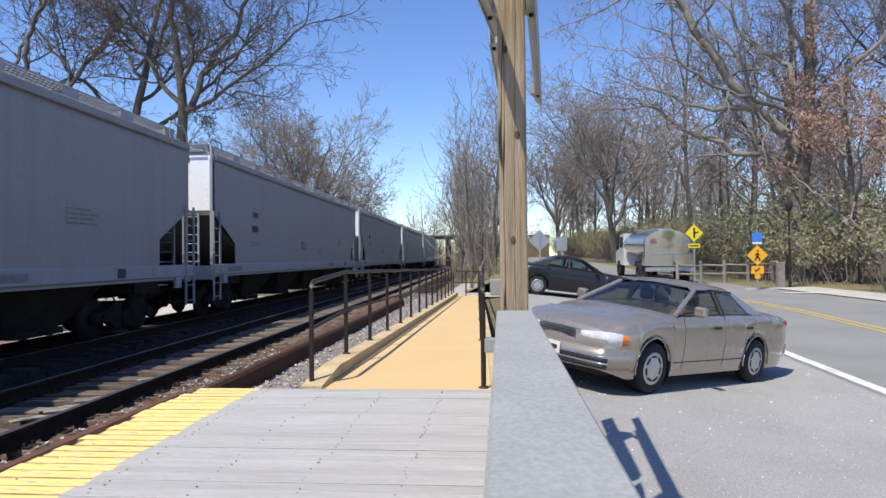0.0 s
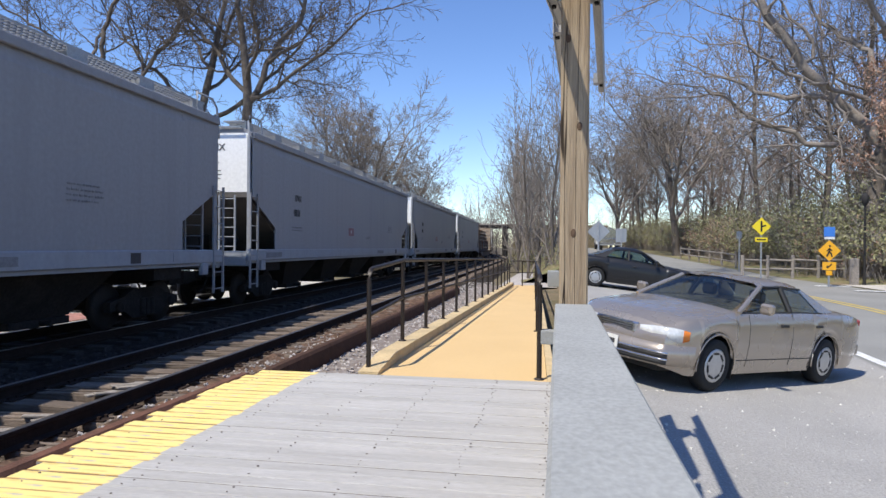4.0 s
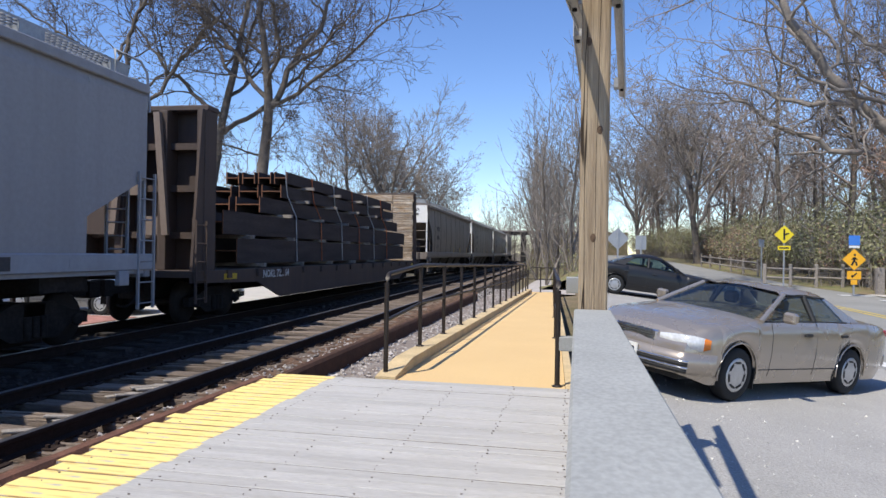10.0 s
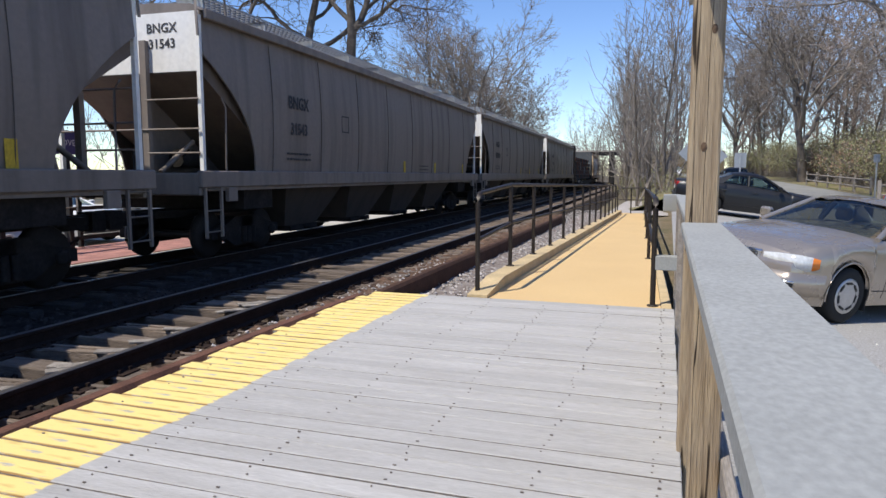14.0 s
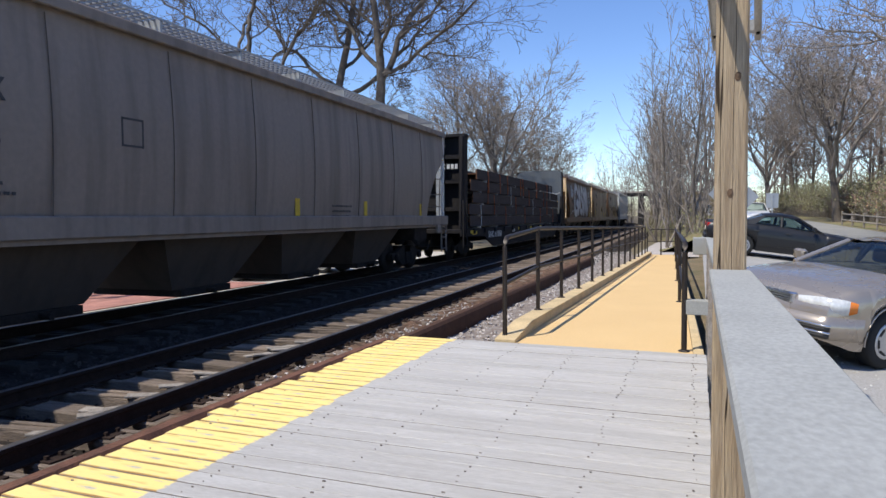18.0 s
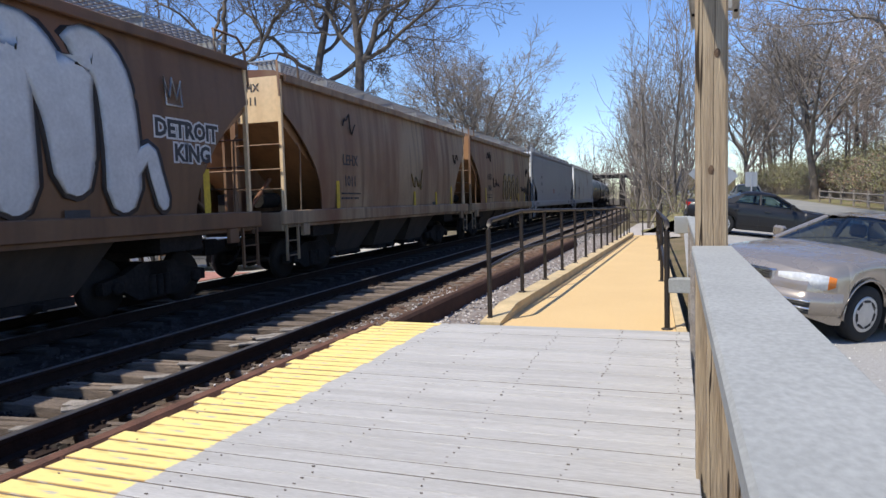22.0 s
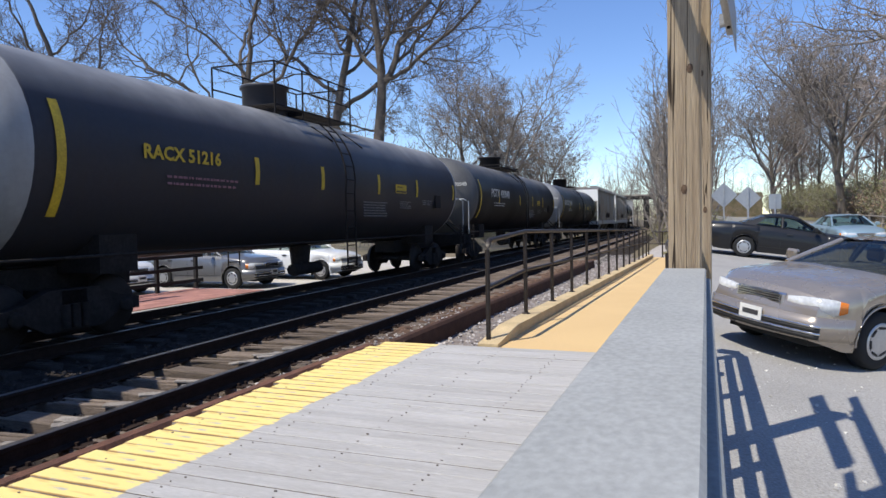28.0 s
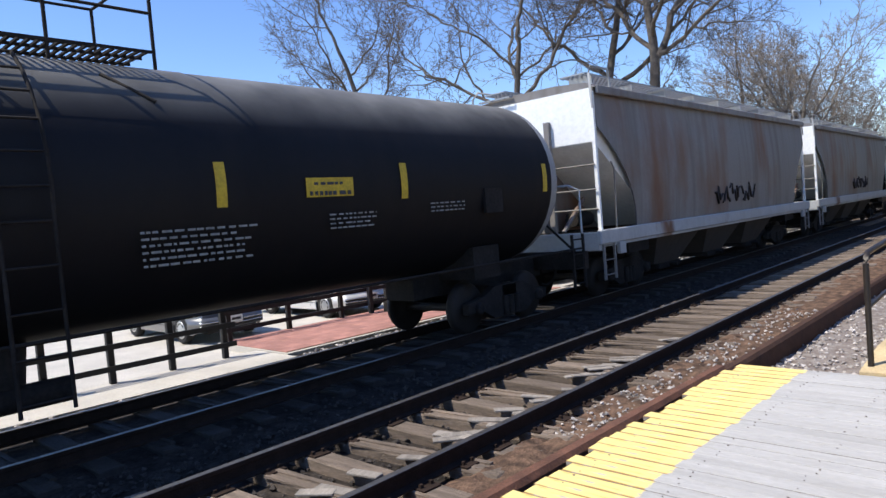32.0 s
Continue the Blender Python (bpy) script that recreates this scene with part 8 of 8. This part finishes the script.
PLANK = plank_paint()
NAIL = mat("rusty_nail", (0.17, 0.145, 0.125), 0.8, var=0.3, scale=20, fine=60, bump=0)
rng = random.Random(12)
pitch = 0.1435
cut = []
for k in range(9):
    x0, x1 = rng.uniform(-0.085, 0.03), PX1 - PX0 + rng.uniform(-0.004, 0.004)
    me = Sh().box(x0, x1, 0.0045, pitch - 0.0045, -0.042, 0.0, None, 0.004).mesh("plank", PLANK)
    me.materials.append(OLDWOOD)
    for f in me.polygons:
        if abs(f.normal.y) > 0.9:
            f.material_index = 1
    cut.append(me)
nails = Sh()
for i in range(int((PY1 - PY0) / pitch)):
    y = PY1 - (i + 1) * pitch
    p = part("plank", cut[(i * 4 + i // 7) % 9], None, deck)
    p.location = (PX0, y, rng.uniform(-0.004, 0.0))
    p.rotation_euler = (rng.uniform(-0.02, 0.02), rng.uniform(-0.001, 0.0015), rng.uniform(-0.0012, 0.0012))
    if y > 0:
        for x in (-2.56, -1.95, -1.35, -0.75, -0.15, 0.36):
            for d in (0.035, 0.105):
                if rng.random() < (0.8 if x < -2.2 else 0.3):
                    continue
                r = rng.uniform(0.0025, 0.0055)
                p = (x + rng.uniform(-0.025, 0.025), y + d)
                nails.box(p[0] - r * rng.uniform(1, 2.2), p[0] + r, p[1] - r * 0.7, p[1] + r * 0.7, -0.003, 0.0035)
tagged(part("nail_heads", nails, NAIL, deck, "rusty nail heads"), kind="stuff")

# sleepers of both tracks
rng = random.Random(4)
kinds = [Sh().box(-1.28, 1.28, -0.125, 0.125, -0.18, 0.0, None, 0.012).mesh("sleeper", TIE) for _ in range(1)]
sl2 = Sh().box(-1.30, 1.26, -0.11, 0.11, -0.18, 0.0, None, 0.02)
for a, b, h in ((-0.10, -0.03, 0.012), (0.02, 0.075, 0.02)):
    sl2.box(-0.62, 1.05, a, b, -0.02, h, Matrix.Rotation(0.05, 4, "Z"), 0.006)
kinds += [sl2.mesh("sleeper", TIE), Sh().box(-1.28, 1.28, -0.12, 0.12, -0.18, 0.0, None, 0.012).mesh("sleeper", SHADETIE), sl2.mesh("sleeper", SHADETIE)]
plate = Sh().box(-0.18, 0.18, -0.10, 0.10, 0.0, 0.016, None, 0.003)
for a in (-0.1, 0.1):
    for b in (-0.06, 0.06):
        plate.box(a - 0.015, a + 0.015, b - 0.015, b + 0.015, 0.016, 0.045)
plate = plate.mesh("tie_plate", RAILRUST)
slab = [Sh().box(-w / 2, w / 2, -0.055, 0.055, 0, 0.022, None, 0.004).mesh("loose_board", OLDWOOD) for w in (0.34, 0.5, 0.62)]
for c, s0, s1 in ((NEAR, 0.5, 60.0), (FAR, 1.0, 40.0)):
    s, k = s0, 0
    tr = [o for o in bpy.data.objects if o.name.startswith("railway_track")][0 if c == NEAR else 1]
    while s < s1:
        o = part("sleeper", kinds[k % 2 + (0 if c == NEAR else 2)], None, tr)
        o.matrix_world = on_track(c, s + rng.uniform(-0.03, 0.03), RAIL - 0.172) @ pose(rng.uniform(-0.04, 0.04), 0, rng.uniform(-0.012, 0.008), rng.uniform(-2, 2), rng.uniform(-0.8, 0.8), rng.uniform(-2.0, 2.0))
        if c == NEAR and s < 16:
            for off in (-0.75, 0.75):
                q = part("tie_plate", plate, None, o)
                q.location = (off, 0, 0.0)
            for i in range(rng.choice((1, 2, 3)) if s < 10 else 0):
                q = part("loose_board", slab[i], None, o, "grey split board")
                q.matrix_local = pose(rng.uniform(0.15, 0.5), 0.115 * (i - 1) + rng.uniform(-0.02, 0.02), 0.004, rng.uniform(-4, 4), rng.uniform(-3, 3), rng.choice((12, 28, 55)) + rng.uniform(-8, 8))
        s += 0.52 if c == NEAR else 0.6
        k += 1
# trodden dirt between the track and the edge rail, over the sleepers' ends
DIRT = mat("red_brown_track_dirt", (0.20, 0.125, 0.085), 0.97, var=0.5, scale=7, fine=45, bump=1.0, tint=(0.07, 0.047, 0.035), spec=0.1)
ss, xs = span(-3, 30, 0.14), span(0.86, 1.92, 0.1)
dr = random.Random(15)
heap = [[dr.gauss(0, 0.016) for _ in xs] for _ in ss]
v = [on_track(NEAR, q) @ Vector((x, 0, -0.463 + heap[j][i] + 0.02 * math.sin(q * 5.1 + x * 3) * math.sin(q * 1.7) - 0.05 * max(0, 0.98 - x) / 0.1)) for j, q in enumerate(ss) for i, x in enumerate(xs)]
n = len(xs)
dirt = Sh().add(v, [(j * n + i, j * n + i + 1, (j + 1) * n + i + 1, (j + 1) * n + i) for j in range(len(ss) - 1) for i in range(n - 1)])
tagged(part("track_dirt", dirt, DIRT), "red-brown dirt heaped over the sleeper ends", "dirt", kind="structure")
far_sl = Sh()
for c in (NEAR, FAR):
    s = 60.0 if c == NEAR else 40.0
    while s < 140:
        far_sl.box(-1.28, 1.28, -0.115, 0.115, -0.18, 0.0, on_track(c, s, RAIL - 0.172))
        s += 0.55
tagged(part("far_sleepers", far_sl, TIE), "distant worn timber sleepers", "sleepers", kind="stuff")


def stones(n, place, size, seed):
    """Broken stones as one mesh."""
    r = random.Random(seed)
    v, f = [], []
    base = [(1, 0, 0), (-1, 0, 0), (0, 1, 0), (0, -1, 0), (0, 0, 1), (0, 0, -1)]
    tri = [(0, 2, 4), (2, 1, 4), (1, 3, 4), (3, 0, 4), (2, 0, 5), (1, 2, 5), (3, 1, 5), (0, 3, 5)]
    for _ in range(n):
        x, y, z = place(r)
        s = size * r.uniform(0.5, 1.35)
        rot = Euler((r.uniform(0, 6), r.uniform(0, 6), r.uniform(0, 6))).to_matrix()
        k = len(v)
        for b in base:
            p = rot @ (Vector(b) * s * r.uniform(0.6, 1.15))
            v.append((p.x + x, p.y + y, p.z * 0.8 + z))
        f += [tuple(i + k for i in t) for t in tri]
    me = bpy.data.meshes.new("stones")
    me.from_pydata(v, [], f)
    me.materials.append(STONE if size > 0.02 else LITTER)
    return me


def by_track(c, a, b, s0, s1, z):
    def place(r):
        s = s0 + (s1 - s0) * r.random() ** 1.3
        m = on_track(c, s, 0)
        p = m @ Vector((r.uniform(a, b), 0, 0))
        return p.x, p.y, z + r.uniform(-0.02, 0.02)
    return place


LITTER = mat("pale_grit", (0.56, 0.54, 0.50), 0.9, var=0.3, scale=6, fine=30, bump=0, island=0.4)
# Stones of the track bed, their colour darkened to carry the train's shade.
DARKST = mat("shaded_ballast_stone", (0.052, 0.042, 0.036), 0.95, var=0.4, scale=6, fine=30, bump=0.3, island=0.5)
for n, pl, s, sd in ((2600, by_track(NEAR, 0.95, 1.75, 6.9, 30, -0.53), 0.035, 1), (2600, by_track(NEAR, 2.02, 3.3, 7.0, 32, -0.36), 0.035, 2), (700, by_track(NEAR, 1.0, 1.9, 5.2, 13, -0.455), 0.028, 12), (1200, by_track(FAR, -1.85, -1.45, 1.5, 45, -0.50), 0.045, 3)):
    tagged(part("ballast_stones", stones(n, pl, s, sd), None), "loose pale crushed stone beside the track", "ballast", kind="stuff")
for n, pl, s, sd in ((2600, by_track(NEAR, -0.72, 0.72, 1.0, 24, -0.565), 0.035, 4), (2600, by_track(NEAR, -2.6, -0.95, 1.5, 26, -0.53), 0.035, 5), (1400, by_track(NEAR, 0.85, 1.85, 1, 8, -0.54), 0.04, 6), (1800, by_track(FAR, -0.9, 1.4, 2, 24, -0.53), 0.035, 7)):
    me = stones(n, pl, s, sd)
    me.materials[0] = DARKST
    tagged(part("ballast_stones", me, None), "rust-dusted crushed stone of the track bed, darkened for shade", "ballast", kind="stuff")


def on_lot(r):
    x, y = r.uniform(1.0, 6.2), r.uniform(1.5, 14)
    return x, y, ground_z(x, y) + 0.002


tagged(part("grit", stones(1300, on_lot, 0.008, 8), None), "pale grit and leaf scraps on the asphalt", "grit", kind="stuff")
tagged(part("grit", stones(260, on_lot, 0.0199, 9), None), "pale leaf scraps on the asphalt", "grit", kind="stuff")


def motions():
    for ob, rows in MOVING:
        walk(ob, rows)


motions()
